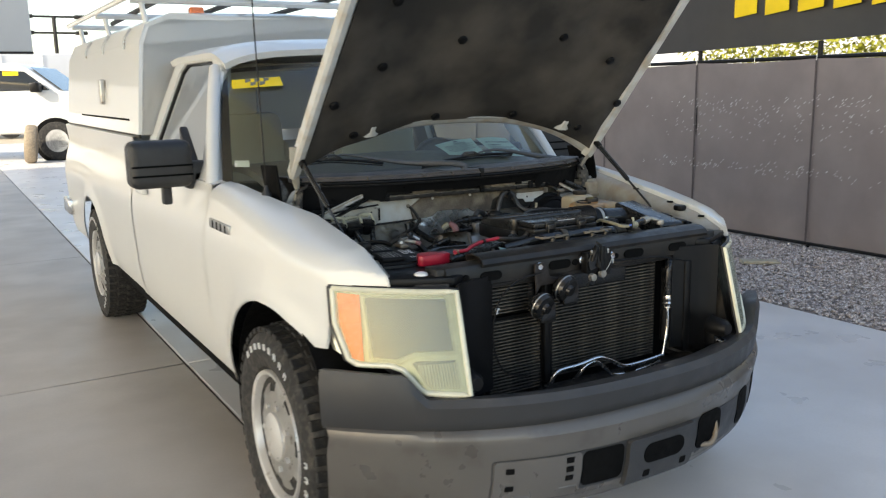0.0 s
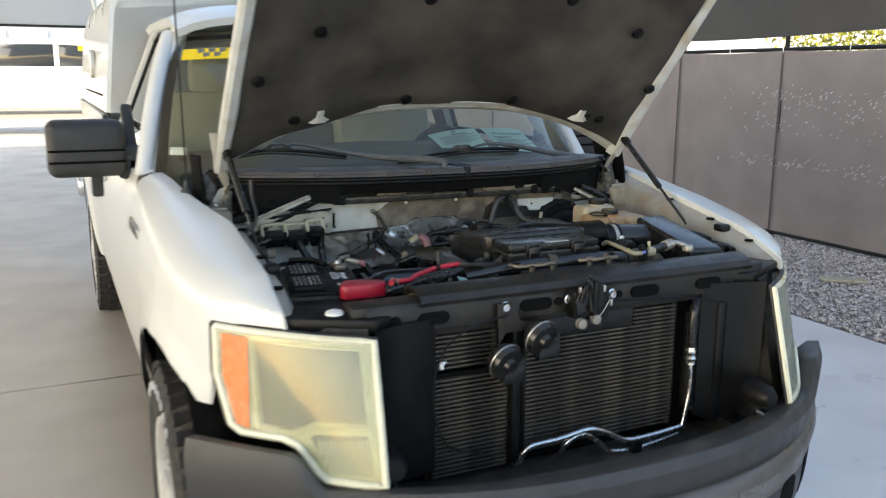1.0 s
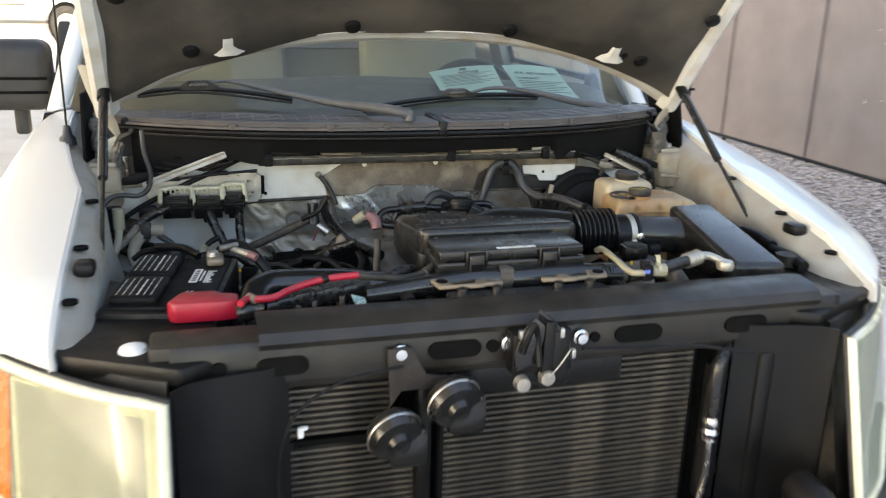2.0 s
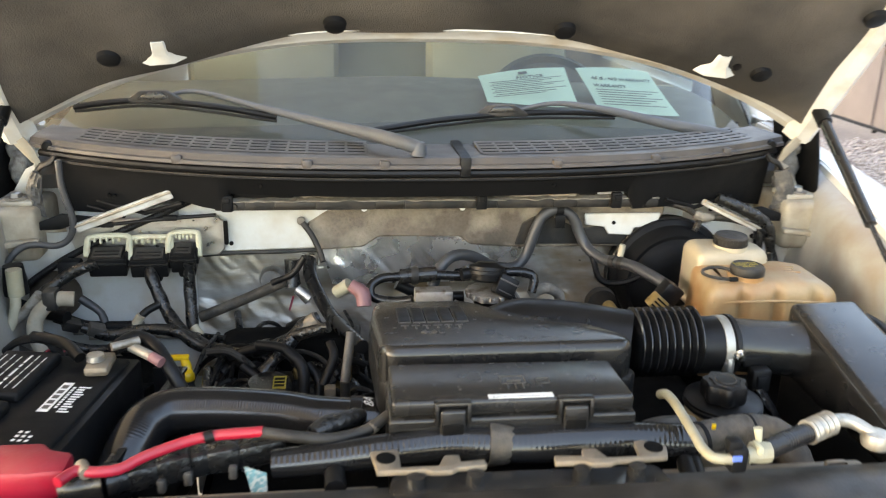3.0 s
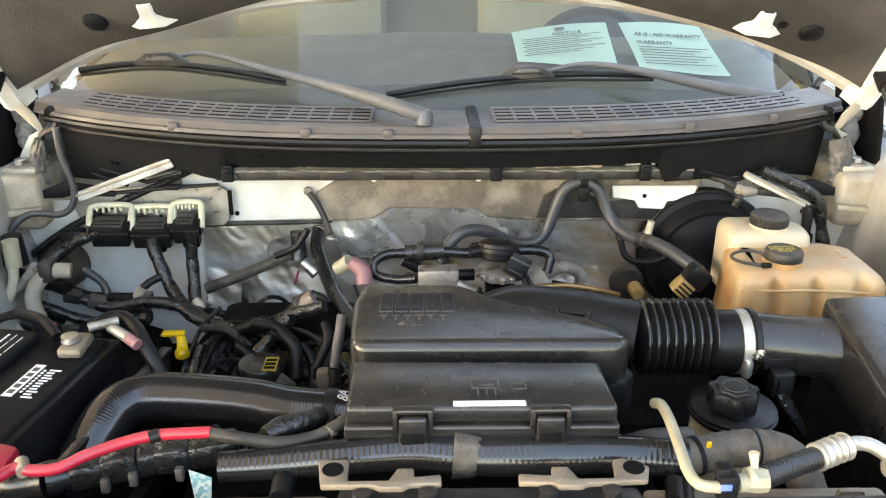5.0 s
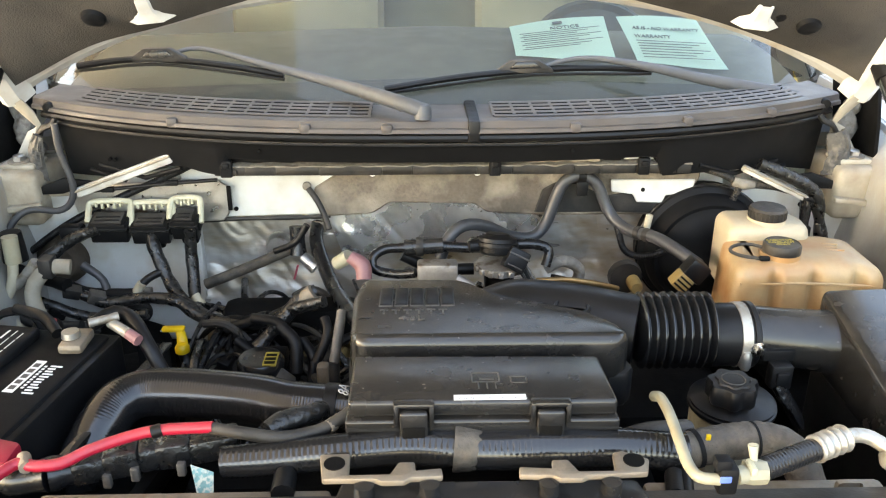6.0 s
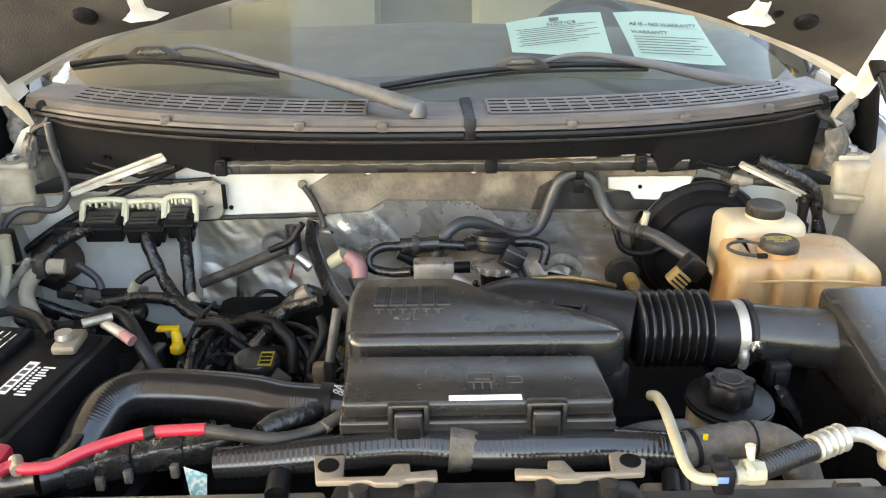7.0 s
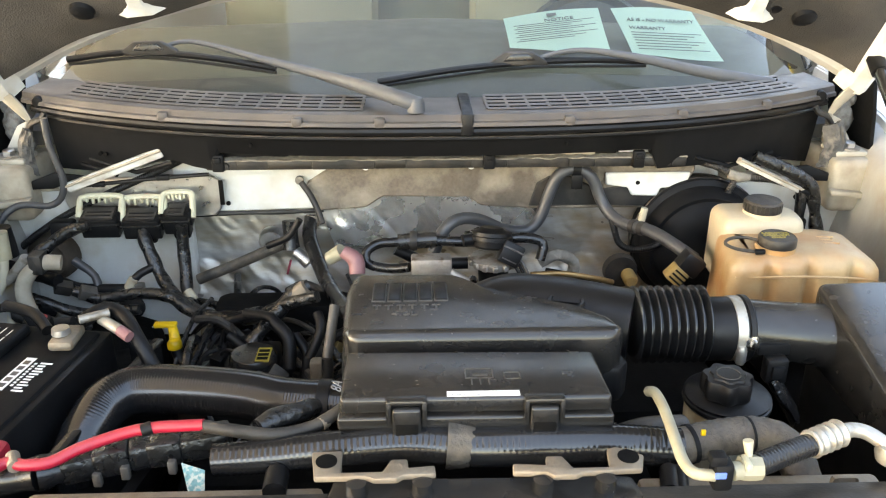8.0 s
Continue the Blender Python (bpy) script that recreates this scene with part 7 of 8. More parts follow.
hose("valve_hose", [(-0.006, 0.780, 1.058), (0.057, 0.780, 1.055), (0.139, 0.780, 1.061), (0.171, 0.780, 1.050), (0.166, 0.770, 1.025)], 0.0085, "hose")
tb = block("throttle_flange", (-0.044, 0.720, 1.050), (0.020, 0.750, 1.011), 0.004, "alu", truck, "bare aluminium flange")
rod("sensor_stub", (0.017, 0.700, 1.037), (0.050, 0.690, 1.020), 0.008, "alu", tb)
disc("sensor_tip", (0.051, 0.690, 1.025), [(0.0, -0.006), (0.007, -0.005), (0.008, 0.008)], "y", "bright", tb, seg=12)
hose("fuel_line", [(0.146, 0.720, 1.022), (0.198, 0.740, 1.014), (0.258, 0.760, 0.995), (0.291, 0.780, 0.978)], 0.0048, material("copper_line", (0.40, 0.25, 0.11), 0.45, metal=0.8, vary=0.2, scale=30, grain=200, bump=0.1))
hose("fuel_rail", [(-0.070, 0.800, 1.035), (-0.015, 0.800, 1.009), (0.050, 0.800, 1.008)], 0.010, "black")
hose("manifold_tube", [(0.171, 0.800, 1.007), (0.199, 0.800, 1.021), (0.232, 0.820, 0.997), (0.229, 0.820, 0.965)], 0.010, "dust_metal", label="stained steel pipe")
hose("wire_run", [(-0.289, 0.850, 1.022), (-0.253, 0.840, 1.041), (-0.238, 0.840, 1.061), (-0.230, 0.840, 1.074)], 0.006, "black")
# ground strap and heater hose
hose("ground_strap", [(-0.235, 0.920, 1.112), (-0.218, 0.910, 1.090), (-0.205, 0.900, 1.063), (-0.199, 0.890, 1.046)], 0.0055, "dusty")
disc("ring_terminal", (-0.238, 0.925, 1.114), [(0.0, -0.003), (0.0075, -0.003), (0.008, 0.002)], "y", "dust_metal", seg=16)
hh = hose("heater_hose", [(-0.223, 0.930, 1.041), (-0.224, 0.900, 1.021), (-0.211, 0.860, 1.001), (-0.188, 0.800, 0.981), (-0.158, 0.720, 0.979), (-0.135, 0.660, 0.981)], 0.0125, "hose", label="black heater hose")
hose("hose_sleeve", [(-0.221, 0.932, 1.044), (-0.223, 0.925, 1.028)], 0.0138, "tan_metal", hh)
part("service_valve", tube(B(), [(-0.256, 0.900, 1.048), (-0.256, 0.890, 0.999)], [0.014, 0.013, 0.016], 14), "gloss_black", truck)
hose("valve_stub", [(-0.247, 0.880, 0.998), (-0.223, 0.870, 0.981)], [0.010, 0.013], "steel")
hose("red_wire", [(-0.253, 0.860, 0.991), (-0.261, 0.860, 0.964)], 0.002, material("maroon_wire", (0.25, 0.03, 0.05), 0.5, vary=0.1, scale=30, grain=200))
disc("foil_port", (-0.296, 0.935, 0.997), [(0.020, -0.01), (0.024, -0.004), (0.024, 0.01)], "y", "steel", seg=20)
# plug with pink cap
hose("white_plug", [(-0.175, 0.760, 1.037), (-0.153, 0.750, 1.055)], [0.011, 0.012], "old_pale", seg=10)
hose("pink_plug", [(-0.152, 0.745, 1.057), (-0.132, 0.740, 1.043), (-0.129, 0.730, 1.023)], [0.010, 0.0135, 0.0125], "pink", label="dusty pink plug cap")
# coil, rods and looms on the passenger bank
hose("injector_loom", [(-0.205, 0.720, 1.009), (-0.230, 0.710, 1.000), (-0.252, 0.700, 0.976), (-0.279, 0.690, 0.948), (-0.296, 0.680, 0.929)], [0.012, 0.011, 0.013, 0.012, 0.010], "tape", label="black taped injector loom", lump=0.3, step=0.006)
hose("loom_end", [(-0.208, 0.710, 1.012), (-0.231, 0.710, 0.995)], 0.013, "tan_metal", label="frayed loom end")
rod("ignition_rod", (-0.153, 0.600, 1.036), (-0.164, 0.560, 0.972), 0.0075, "relief", truck, "stained metal bracket bar")
rod("rod_foot", (-0.164, 0.560, 0.972), (-0.163, 0.550, 0.932), 0.008, "dusty")
block("injector", (-0.196, 0.600, 0.940), (-0.178, 0.620, 0.898), 0.004, "tan_metal")
for a, b, r in (((-0.255, 0.660, 0.978), (-0.229, 0.620, 0.919), 0.010), ((-0.223, 0.660, 0.954), (-0.210, 0.620, 0.889), 0.008), ((-0.329, 0.680, 0.944), (-0.285, 0.640, 0.878), 0.008), ((-0.187, 0.660, 0.991), (-0.198, 0.620, 0.937), 0.008), ((-0.305, 0.700, 0.972), (-0.240, 0.660, 0.954), 0.008), ((-0.355, 0.720, 0.943), (-0.271, 0.700, 0.962), 0.008)):
    a, b = Vector(a), Vector(b)
    hose("bank_cable", [a, a.lerp(b, 0.5) + Vector((0.012, 0.0, 0.01)), b], r, "black")
for px in ((-0.317, 0.700, 0.933), (-0.243, 0.660, 0.915), (-0.267, 0.660, 0.935), (-0.155, 0.620, 0.888)):
    block("coil_pack", (px[0] - 0.02, px[1] - 0.02, px[2] - 0.05), (px[0] + 0.02, px[1] + 0.02, px[2]), 0.006, "black")
part("valve_cover", box(B(), (-0.36, 0.42, 0.78), (-0.16, 0.86, 0.865), 0.02), "dark", truck, "valve cover, near-black for the shade deep in the bay")
# added near-black blocks, standing in for shade around the engine
block("cylinder_head", (-0.37, 0.745, 0.80), (-0.14, 0.81, 0.962), 0.02, "dark", truck, "near-black block added for the shade behind the passenger bank")
block("engine_side", (0.20, 0.50, 0.78), (0.42, 0.80, 0.915), 0.03, "dark", truck, "near-black block added for the shade beside the engine")
# oil filler cap with yellow print
oc = disc("oil_cap", (-0.282, 0.624, 0.935), [(0.034, -0.02), (0.036, -0.012), (0.036, 0.004), (0.032, 0.010), (0.0, 0.011)], "z", "gloss_black", truck, "black oil filler cap with yellow mark")
c = (-0.269, 0.616, 0.946)
part("oil_mark", box(B(), (c[0] - 0.006, c[1] - 0.018, 0.944), (c[0] + 0.014, c[1] + 0.020, 0.9468), 0.0), "faded_yellow", oc)
for k in range(3):
    part("oil_mark_line", box(B(), (c[0] - 0.004, c[1] - 0.015 + 0.011 * k, 0.9468), (c[0] + 0.012, c[1] - 0.008 + 0.011 * k, 0.9474)), "dark", oc)
# dipstick
dp = part("dipstick", box(B(), (-0.454, 0.707, 0.943), (-0.418, 0.722, 0.9495), 0.0025, m=pose(0, 0, 0)), "yellow", truck, "yellow dipstick handle")
hose("dipstick_neck", [(-0.426, 0.714, 0.944), (-0.421, 0.704, 0.936), (-0.419, 0.697, 0.924)], [0.007, 0.008, 0.009], "yellow", dp, flat=0.7)
disc("dipstick_plug", (-0.418, 0.690, 0.915), [(0.0, 0.018), (0.008, 0.017), (0.010, 0.014), (0.0115, 0.012), (0.0115, 0.004), (0.009, 0.002)], "z", "yellow", dp, seg=22)
for k in range(5):
    block("handle_print", (-0.455 + 0.006 * k, 0.7072, 0.9448), (-0.4515 + 0.006 * k, 0.7082, 0.9475), 0.0, "ink", dp)
hose("dipstick_tube", [(-0.418, 0.690, 0.918), (-0.412, 0.684, 0.902), (-0.395, 0.670, 0.888), (-0.362, 0.64, 0.875)], 0.008, "black", dp)

# more cables, clips and fittings crowding the passenger bank
rng = random.Random(11)
for k in range(64):
    x, y, z = rng.uniform(-0.40, -0.14), rng.uniform(0.56, 0.86), rng.uniform(0.865, 0.94)
    a = Vector((x, y, z))
    d = Vector((rng.uniform(-0.07, 0.07), rng.uniform(-0.07, 0.07), rng.uniform(-0.03, 0.02)))
    hose("bank_cable", [a - d, a + Vector((0, 0, 0.015)), a + d, a + d * 1.6 - Vector((0, 0, 0.03))], rng.choice((0.003, 0.004, 0.005, 0.007)), rng.choice(("tape", "black", "hose", "dusty", "tape_shine")), seg=8, lump=0.15)
for k in range(34):
    x, y, z = rng.uniform(-0.38, -0.15), rng.uniform(0.56, 0.84), rng.uniform(0.86, 0.93)
    w = rng.uniform(0.008, 0.016)
    part("cable_plug", box(B(), (-w, -w * 0.8, -w), (w, w * 0.8, w), 0.003, m=pose(x, y, z, rng.uniform(-40, 40), rng.uniform(-40, 40), rng.uniform(0, 90))), rng.choice(("gloss_black", "black", "dusty", "black", "relief", "gold_plug")), truck)
for k in range(12):
    x, y, z = rng.uniform(-0.02, 0.34), rng.uniform(0.66, 0.90), rng.uniform(0.90, 0.95)
    a = Vector((x, y, z))
    d = Vector((rng.uniform(-0.08, 0.08), rng.uniform(-0.04, 0.04), rng.uniform(-0.02, 0.02)))
    hose("bay_cable", [a - d, a + Vector((0, 0, 0.012)), a + d], rng.choice((0.004, 0.005, 0.007)), rng.choice(("tape", "black", "dusty")), seg=8, lump=0.15)

# battery
BAT = Matrix.Translation((-0.457, 0.511, 0)) @ Matrix.Rotation(radians(-10), 4, "Z")


def on_battery(name, lo, hi, bevel, mat, parent, label="", segs=2):
    return part(name, box(B(), lo, hi, bevel, BAT, segs), mat, parent, label)


bt = on_battery("battery", (-0.195, -0.27, 0.84), (0.0, 0.035, 1.030), 0.006, "black", truck, "black car battery with white print")
on_battery("battery_top", (-0.185, -0.255, 1.026), (-0.010, 0.022, 1.036), 0.005, "satin", bt)
for y0, y1 in ((-0.115, 0.005), (-0.245, -0.13)):
    cc = on_battery("cell_cover", (-0.178, y0, 1.034), (-0.098, y1, 1.050), 0.006, "satin", bt, "raised cell cover with white warnings", 3)
    for k in range(6):
        x = -0.168 + 0.0115 * k
        y = y0 + 0.012
        while y < y1 - 0.03:
            w = 0.008 + 0.007 * ((k * 5 + int(y * 400)) % 3)
            on_battery("print_bar", (x, y, 1.0502), (x + (0.0028 if k == 3 else 0.0013), min(y + w, y1 - 0.012), 1.0506), 0.0, "white_label", cc)
            y += w + 0.004
on_battery("battery_print", (-0.0665, -0.132, 1.0362), (-0.0525, -0.058, 1.0368), 0.0, "white_label", bt, "white printed panel")
for k in range(5):
    on_battery("print_bar", (-0.0635, -0.126 + 0.013 * k, 1.0368), (-0.0555, -0.1175 + 0.013 * k, 1.0371), 0.0, "relief", bt)
for k in range(11):
    hgt = (0.016, 0.010, 0.010, 0.014, 0.012, 0.010, 0.010, 0.010, 0.014, 0.010, 0.015)[k]
    y = -0.0655 - 0.0062 * k
    on_battery("maker_bar", (-0.0415, y - 0.0044, 1.0362), (-0.0415 + hgt, y - 0.0014, 1.0368), 0.0005, "white_label", bt)
for k in range(9):
    on_battery("maker_bar", (-0.0490, -0.0720 - 0.0062 * k, 1.0362), (-0.0455, -0.0685 - 0.0062 * k, 1.0367), 0.0, "white_label", bt)
for k in range(8):
    on_battery("dot_bar", (-0.062 + 0.008 * (k % 3), -0.20 + 0.009 * (k // 3), 1.0362), (-0.058 + 0.008 * (k % 3), -0.196 + 0.009 * (k // 3), 1.0367), 0.0, "white_label", bt)
for y0, y1 in ((-0.20, 0.072),):
    tray2 = on_battery("battery_tray", (0.040, y0, 0.86), (0.047, y1, 0.998), 0.002, "satin", truck, "black open battery tray wall")
on_battery("tray_end", (0.0, 0.065, 0.86), (0.047, 0.072, 0.998), 0.002, "satin", tray2)
on_battery("tray_floor", (-0.21, -0.28, 0.80), (0.05, 0.08, 0.84), 0.008, "black", tray2)
on_battery("tray_rim", (0.036, y0, 0.994), (0.051, 0.074, 1.000), 0.002, "gloss_black", tray2)
part("heat_sleeve", prism(B(), [(-0.70, 0.24), (-0.665, 0.28), (-0.665, 0.50), (-0.70, 0.53)], 0.86, 1.01, "z", 0.01), "dusty", truck)
tm = block("battery_terminal", (-0.512, 0.478, 1.036), (-0.480, 0.530, 1.050), 0.005, "tan_metal", truck, "corroded metal battery terminal")
disc("terminal_post", (-0.500, 0.50, 1.052), [(0.012, 0), (0.011, 0.008), (0.0, 0.009)], "z", "steel", tm, seg=18)
rod("terminal_bolt", (-0.485, 0.525, 1.058), (-0.452, 0.545, 1.058), 0.006, "alu", tm)
hose("ground_cable", [(-0.485, 0.53, 1.052), (-0.462, 0.56, 1.056), (-0.435, 0.55, 1.05), (-0.41, 0.52, 1.03), (-0.385, 0.50, 0.99)], 0.010, "black", tm)
hose("cable_tag", [(-0.462, 0.541, 1.050), (-0.431, 0.518, 1.045)], [0.0075, 0.0075], "fitting", tm, label="grey and pink wrap")
hose("cable_tag", [(-0.431, 0.518, 1.045), (-0.416, 0.508, 1.040)], [0.0078, 0.0078], "pink", tm)
hose("battery_strap", [(-0.608, 0.586, 1.050), (-0.555, 0.550, 1.055), (-0.527, 0.521, 1.045)], 0.008, "black", tm)
# positive cap and red cable
rc = part("positive_cap", prism(B(), [(-0.578, 0.240), (-0.556, 0.285), (-0.50, 0.285), (-0.488, 0.270), (-0.462, 0.262), (-0.462, 0.226), (-0.50, 0.222), (-0.568, 0.224)], 1.022, 1.058, "z", 0.006, 2), "red", truck, "bright red positive terminal cap")
hose("red_cable", [(-0.461, 0.200, 1.060), (-0.448, 0.220, 1.060), (-0.430, 0.216, 1.060), (-0.404, 0.219, 1.060), (-0.381, 0.233, 1.065), (-0.346, 0.248, 1.070), (-0.313, 0.253, 1.075), (-0.256, 0.250, 1.080)], 0.0062, "red", rc, label="red corrugated battery cable")
hose("cable_band", [(-0.320, 0.250, 1.074), (-0.310, 0.253, 1.076)], 0.0070, "black", rc)
hose("cable_end", [(-0.446, 0.231, 1.060), (-0.436, 0.213, 1.060)], 0.0070, "tan_metal", rc)
hose("feed_cable", [(-0.258, 0.251, 1.078), (-0.226, 0.246, 1.075), (-0.186, 0.244, 1.070), (-0.150, 0.254, 1.070), (-0.131, 0.263, 1.075), (-0.113, 0.278, 1.080)], [0.0065, 0.007, 0.007, 0.0068], "dusty", truck, "grey feed cable to the fuse box")
hose("cable_band", [(-0.138, 0.258, 1.072), (-0.132, 0.264, 1.073)], 0.0078, "tan_metal", rc)
hose("loom_wrap", [(-0.202, 0.255, 1.070), (-0.185, 0.272, 1.070), (-0.163, 0.284, 1.070), (-0.147, 0.302, 1.065)], [0.009, 0.013, 0.009], "tape", truck, "black taped loom joint", lump=0.4, step=0.005)
# flat loom channel in front, taped in sections
CH = [(-0.467, 0.227, 1.035), (-0.422, 0.228, 1.040), (-0.400, 0.236, 1.040), (-0.369, 0.245, 1.042), (-0.336, 0.251, 1.045), (-0.317, 0.257, 1.045), (-0.284, 0.261, 1.047), (-0.236, 0.270, 1.050)]
for k, (a, b) in enumerate(zip(CH, CH[1:])):
    a, b = Vector(a), Vector(b)
    d = b - a
    w = 0.017 if k % 2 else 0.0155
    if k < 2:
        part("loom_channel", tube(B(), [a, a.lerp(b, 0.5), b], 0.017, 12, lump=0.2, step=0.006), "hose", truck, "taped wiring channel")
        continue
    m = Matrix.Translation(a) @ d.to_track_quat("X", "Z").to_matrix().to_4x4()
    bm = box(B(), (-0.002, -w, -0.014), (d.length + 0.001, w, 0.014 + 0.002 * (k % 2)), 0.005, m=m, segs=2)
    part("loom_channel", bm, "tape", truck, "taped flat wiring channel")
for a in ((-0.365, 0.228, 1.035), (-0.337, 0.232, 1.040), (-0.289, 0.233, 1.045)):
    block("channel_clip", (a[0] - 0.004, a[1] - 0.004, a[2] - 0.012), (a[0] + 0.005, a[1] + 0.004, a[2] + 0.004), 0.002, "relief")
tg = part("paper_tag", prism(B(), [(0, 0), (0.05, 0.006), (0.075, -0.04), (0.045, -0.05)], -0.001, 0.001, "y", 0.0), "teal", truck, "crumpled teal and white tag")
tg.matrix_basis = Matrix.Translation((-0.275, 0.221, 1.055)) @ Matrix.Rotation(radians(-40), 4, "X") @ Matrix.Rotation(radians(25), 4, "Y") @ Matrix.Scale(0.5, 4)
tg.matrix_parent_inverse = truck.matrix_basis.inverted()
# radiator hoses
rh = hose("radiator_hose", [(-0.100, 0.400, 0.995), (-0.197, 0.412, 0.997), (-0.239, 0.423, 1.000), (-0.284, 0.431, 1.002), (-0.343, 0.438, 1.003), (-0.393, 0.438, 1.002), (-0.421, 0.418, 0.997), (-0.435, 0.387, 0.982), (-0.445, 0.364, 0.962), (-0.456, 0.359, 0.935)], 0.0310, "sleek", label="thick black upper radiator hose", seg=32, rib=0.00009, pitch=0.0038)
words("hose_mark", "8A", 0.02, (-0.128, 0.384, 1.0285), "white_label", rh, (25, 0, 90), 0.0003)
hose("hose_band", [(-0.157, 0.4045, 0.998), (-0.142, 0.403, 0.998)], 0.0325, "black", rh, seg=28)
hose("lower_hose", [(-0.245, 0.236, 1.046), (-0.205, 0.234, 1.050), (-0.17, 0.233, 1.054), (-0.12, 0.232, 1.060), (-0.05, 0.234, 1.064), (0.02, 0.229, 1.062), (0.09, 0.229, 1.062), (0.16, 0.231, 1.06), (0.235, 0.229, 1.055)], [0.017, 0.018, 0.0195, 0.021, 0.023, 0.021, 0.020], "sleek", label="ribbed black hose across the fan shroud", seg=24, rib=0.0003, pitch=0.006)
hose("hose_tape", [(-0.006, 0.231, 1.064), (0.01, 0.230, 1.063), (0.028, 0.229, 1.062)], [0.0232, 0.0250, 0.0236], "cloth_tape", label="loose wrapped tape", lump=0.3, step=0.004)
hose("side_hose", [(0.222, 0.232, 1.050), (0.254, 0.238, 1.054), (0.287, 0.245, 1.055), (0.325, 0.249, 1.054), (0.350, 0.240, 1.048), (0.362, 0.217, 1.028), (0.364, 0.195, 0.99)], 0.0195, "cloth_tape", label="dusty cloth-taped insulated hose", seg=20, rib=0.0004, pitch=0.012)
hose("hose_tie", [(0.246, 0.2365, 1.053), (0.251, 0.2375, 1.0535)], 0.0207, "satin", soft=False, seg=20)
hose("hose_tie", [(0.312, 0.2485, 1.0545), (0.3145, 0.2488, 1.0545)], 0.0203, "satin", soft=False, seg=20)
block("yellow_dot", (0.251, 0.217, 1.084), (0.256, 0.220, 1.077), 0.001, "yellow")
# brackets and fan shroud
for pts, eye in ((((-0.140, 0.200), (-0.110, 0.201), (-0.109, 0.168), (-0.070, 0.168), (-0.062, 0.186), (-0.046, 0.186), (-0.045, 0.173), (-0.020, 0.176), (-0.019, 0.163), (-0.050, 0.162), (-0.056, 0.157), (-0.078, 0.157), (-0.084, 0.161), (-0.134, 0.161)), (-0.124, 0.184)),
                 (((0.184, 0.185), (0.160, 0.199), (0.150, 0.196), (0.147, 0.168), (0.112, 0.168), (0.104, 0.186), (0.088, 0.186), (0.087, 0.173), (0.055, 0.176), (0.054, 0.163), (0.086, 0.162), (0.092, 0.157), (0.114, 0.157), (0.120, 0.161), (0.178, 0.164)), (0.168, 0.182))):
    bm = prism(B(), pts, 1.074, 1.081, "z", 0.002)
    bk = part("shroud_bracket", bm, "tan_metal", truck, "stained tan metal bracket")
    disc("bracket_eye", (eye[0], eye[1], 1.0785), [(0.0105, 0.0), (0.0105, 0.0035)], "z", "dark", bk, seg=18)
sh = part("fan_shroud", prism(B(), [(-0.118, 0.181), (-0.135, 0.10), (0.19, 0.10), (0.172, 0.178)], 0.90, 1.064, "z", 0.006), "gloss_black", truck, "black fan shroud top")
for x in (-0.094, -0.032, 0.082, 0.142):
    disc("shroud_peg", (x, 0.158, 1.062), [(0.0105, 0.0), (0.0095, 0.014), (0.0, 0.017)], "z", "gloss_black", sh, seg=18)
block("radiator_tank", (-0.42, 0.162, 1.0), (-0.13, 0.199, 1.040), 0.006, "tan_metal", truck, "stained tan radiator tank edge")
block("radiator_tank", (0.185, 0.162, 1.0), (0.43, 0.203, 1.040), 0.006, "tan_metal", truck, "stained tan radiator tank edge")
hose("tank_band", [(-0.178, 0.214, 1.045), (-0.177, 0.184, 1.045)], 0.012, "black", seg=10)
hose("tank_band", [(0.218, 0.205, 1.045), (0.211, 0.171, 1.045)], 0.010, "black", seg=10)
hose("tank_band", [(0.229, 0.205, 1.045), (0.221, 0.171, 1.045)], 0.008, "black", seg=10)
block("tank_foot", (0.376, 0.185, 1.050), (0.402, 0.183, 1.030), 0.004, "tan_metal")
# power steering reservoir
ps = disc("steering_reservoir", (0.325, 0.341, 0.996), [(0.045, -0.1), (0.047, 0.035), (0.044, 0.045)], "z", "pale", truck, "yellowed power steering reservoir")
disc("reservoir_lid", (0.325, 0.341, 1.043), [(0.047, -0.010), (0.0505, -0.006), (0.0505, -0.002), (0.0485, -0.001), (0.0485, 0.002), (0.0495, 0.003), (0.046, 0.005), (0.028, 0.009), (0.022, 0.014)], "z", "black", ps, seg=36)
bm = B()
n = 60
prof = [(0.92, -0.006), (1.0, -0.002), (1.0, 0.013), (0.93, 0.018), (0.7, 0.0185), (0.66, 0.0205), (0.3, 0.021), (0.05, 0.0212)]
rings = []
for f, hgt in prof:
    rings.append([bm.verts.new(Vector((0.316, 0.325, 1.062 + hgt)) + Vector((math.cos(a), math.sin(a), 0)) * f * (0.0275 + 0.0024 * math.cos(7 * a))) for a in [2 * math.pi * j / n for j in range(n)]])
for a, b in zip(rings, rings[1:]):
    for j in range(n):
        bm.faces.new((a[j], a[(j + 1) % n], b[(j + 1) % n], b[j]))
bm.faces.new(rings[-1])
bm.faces.new(rings[0][::-1])
part("reservoir_cap", bm, "black", ps, "lobed black filler cap")
disc("cap_ring", (0.316, 0.325, 1.0825), [(0.012, 0.0), (0.013, 0.0012), (0.014, 0.0)], "z", "dusty", ps)
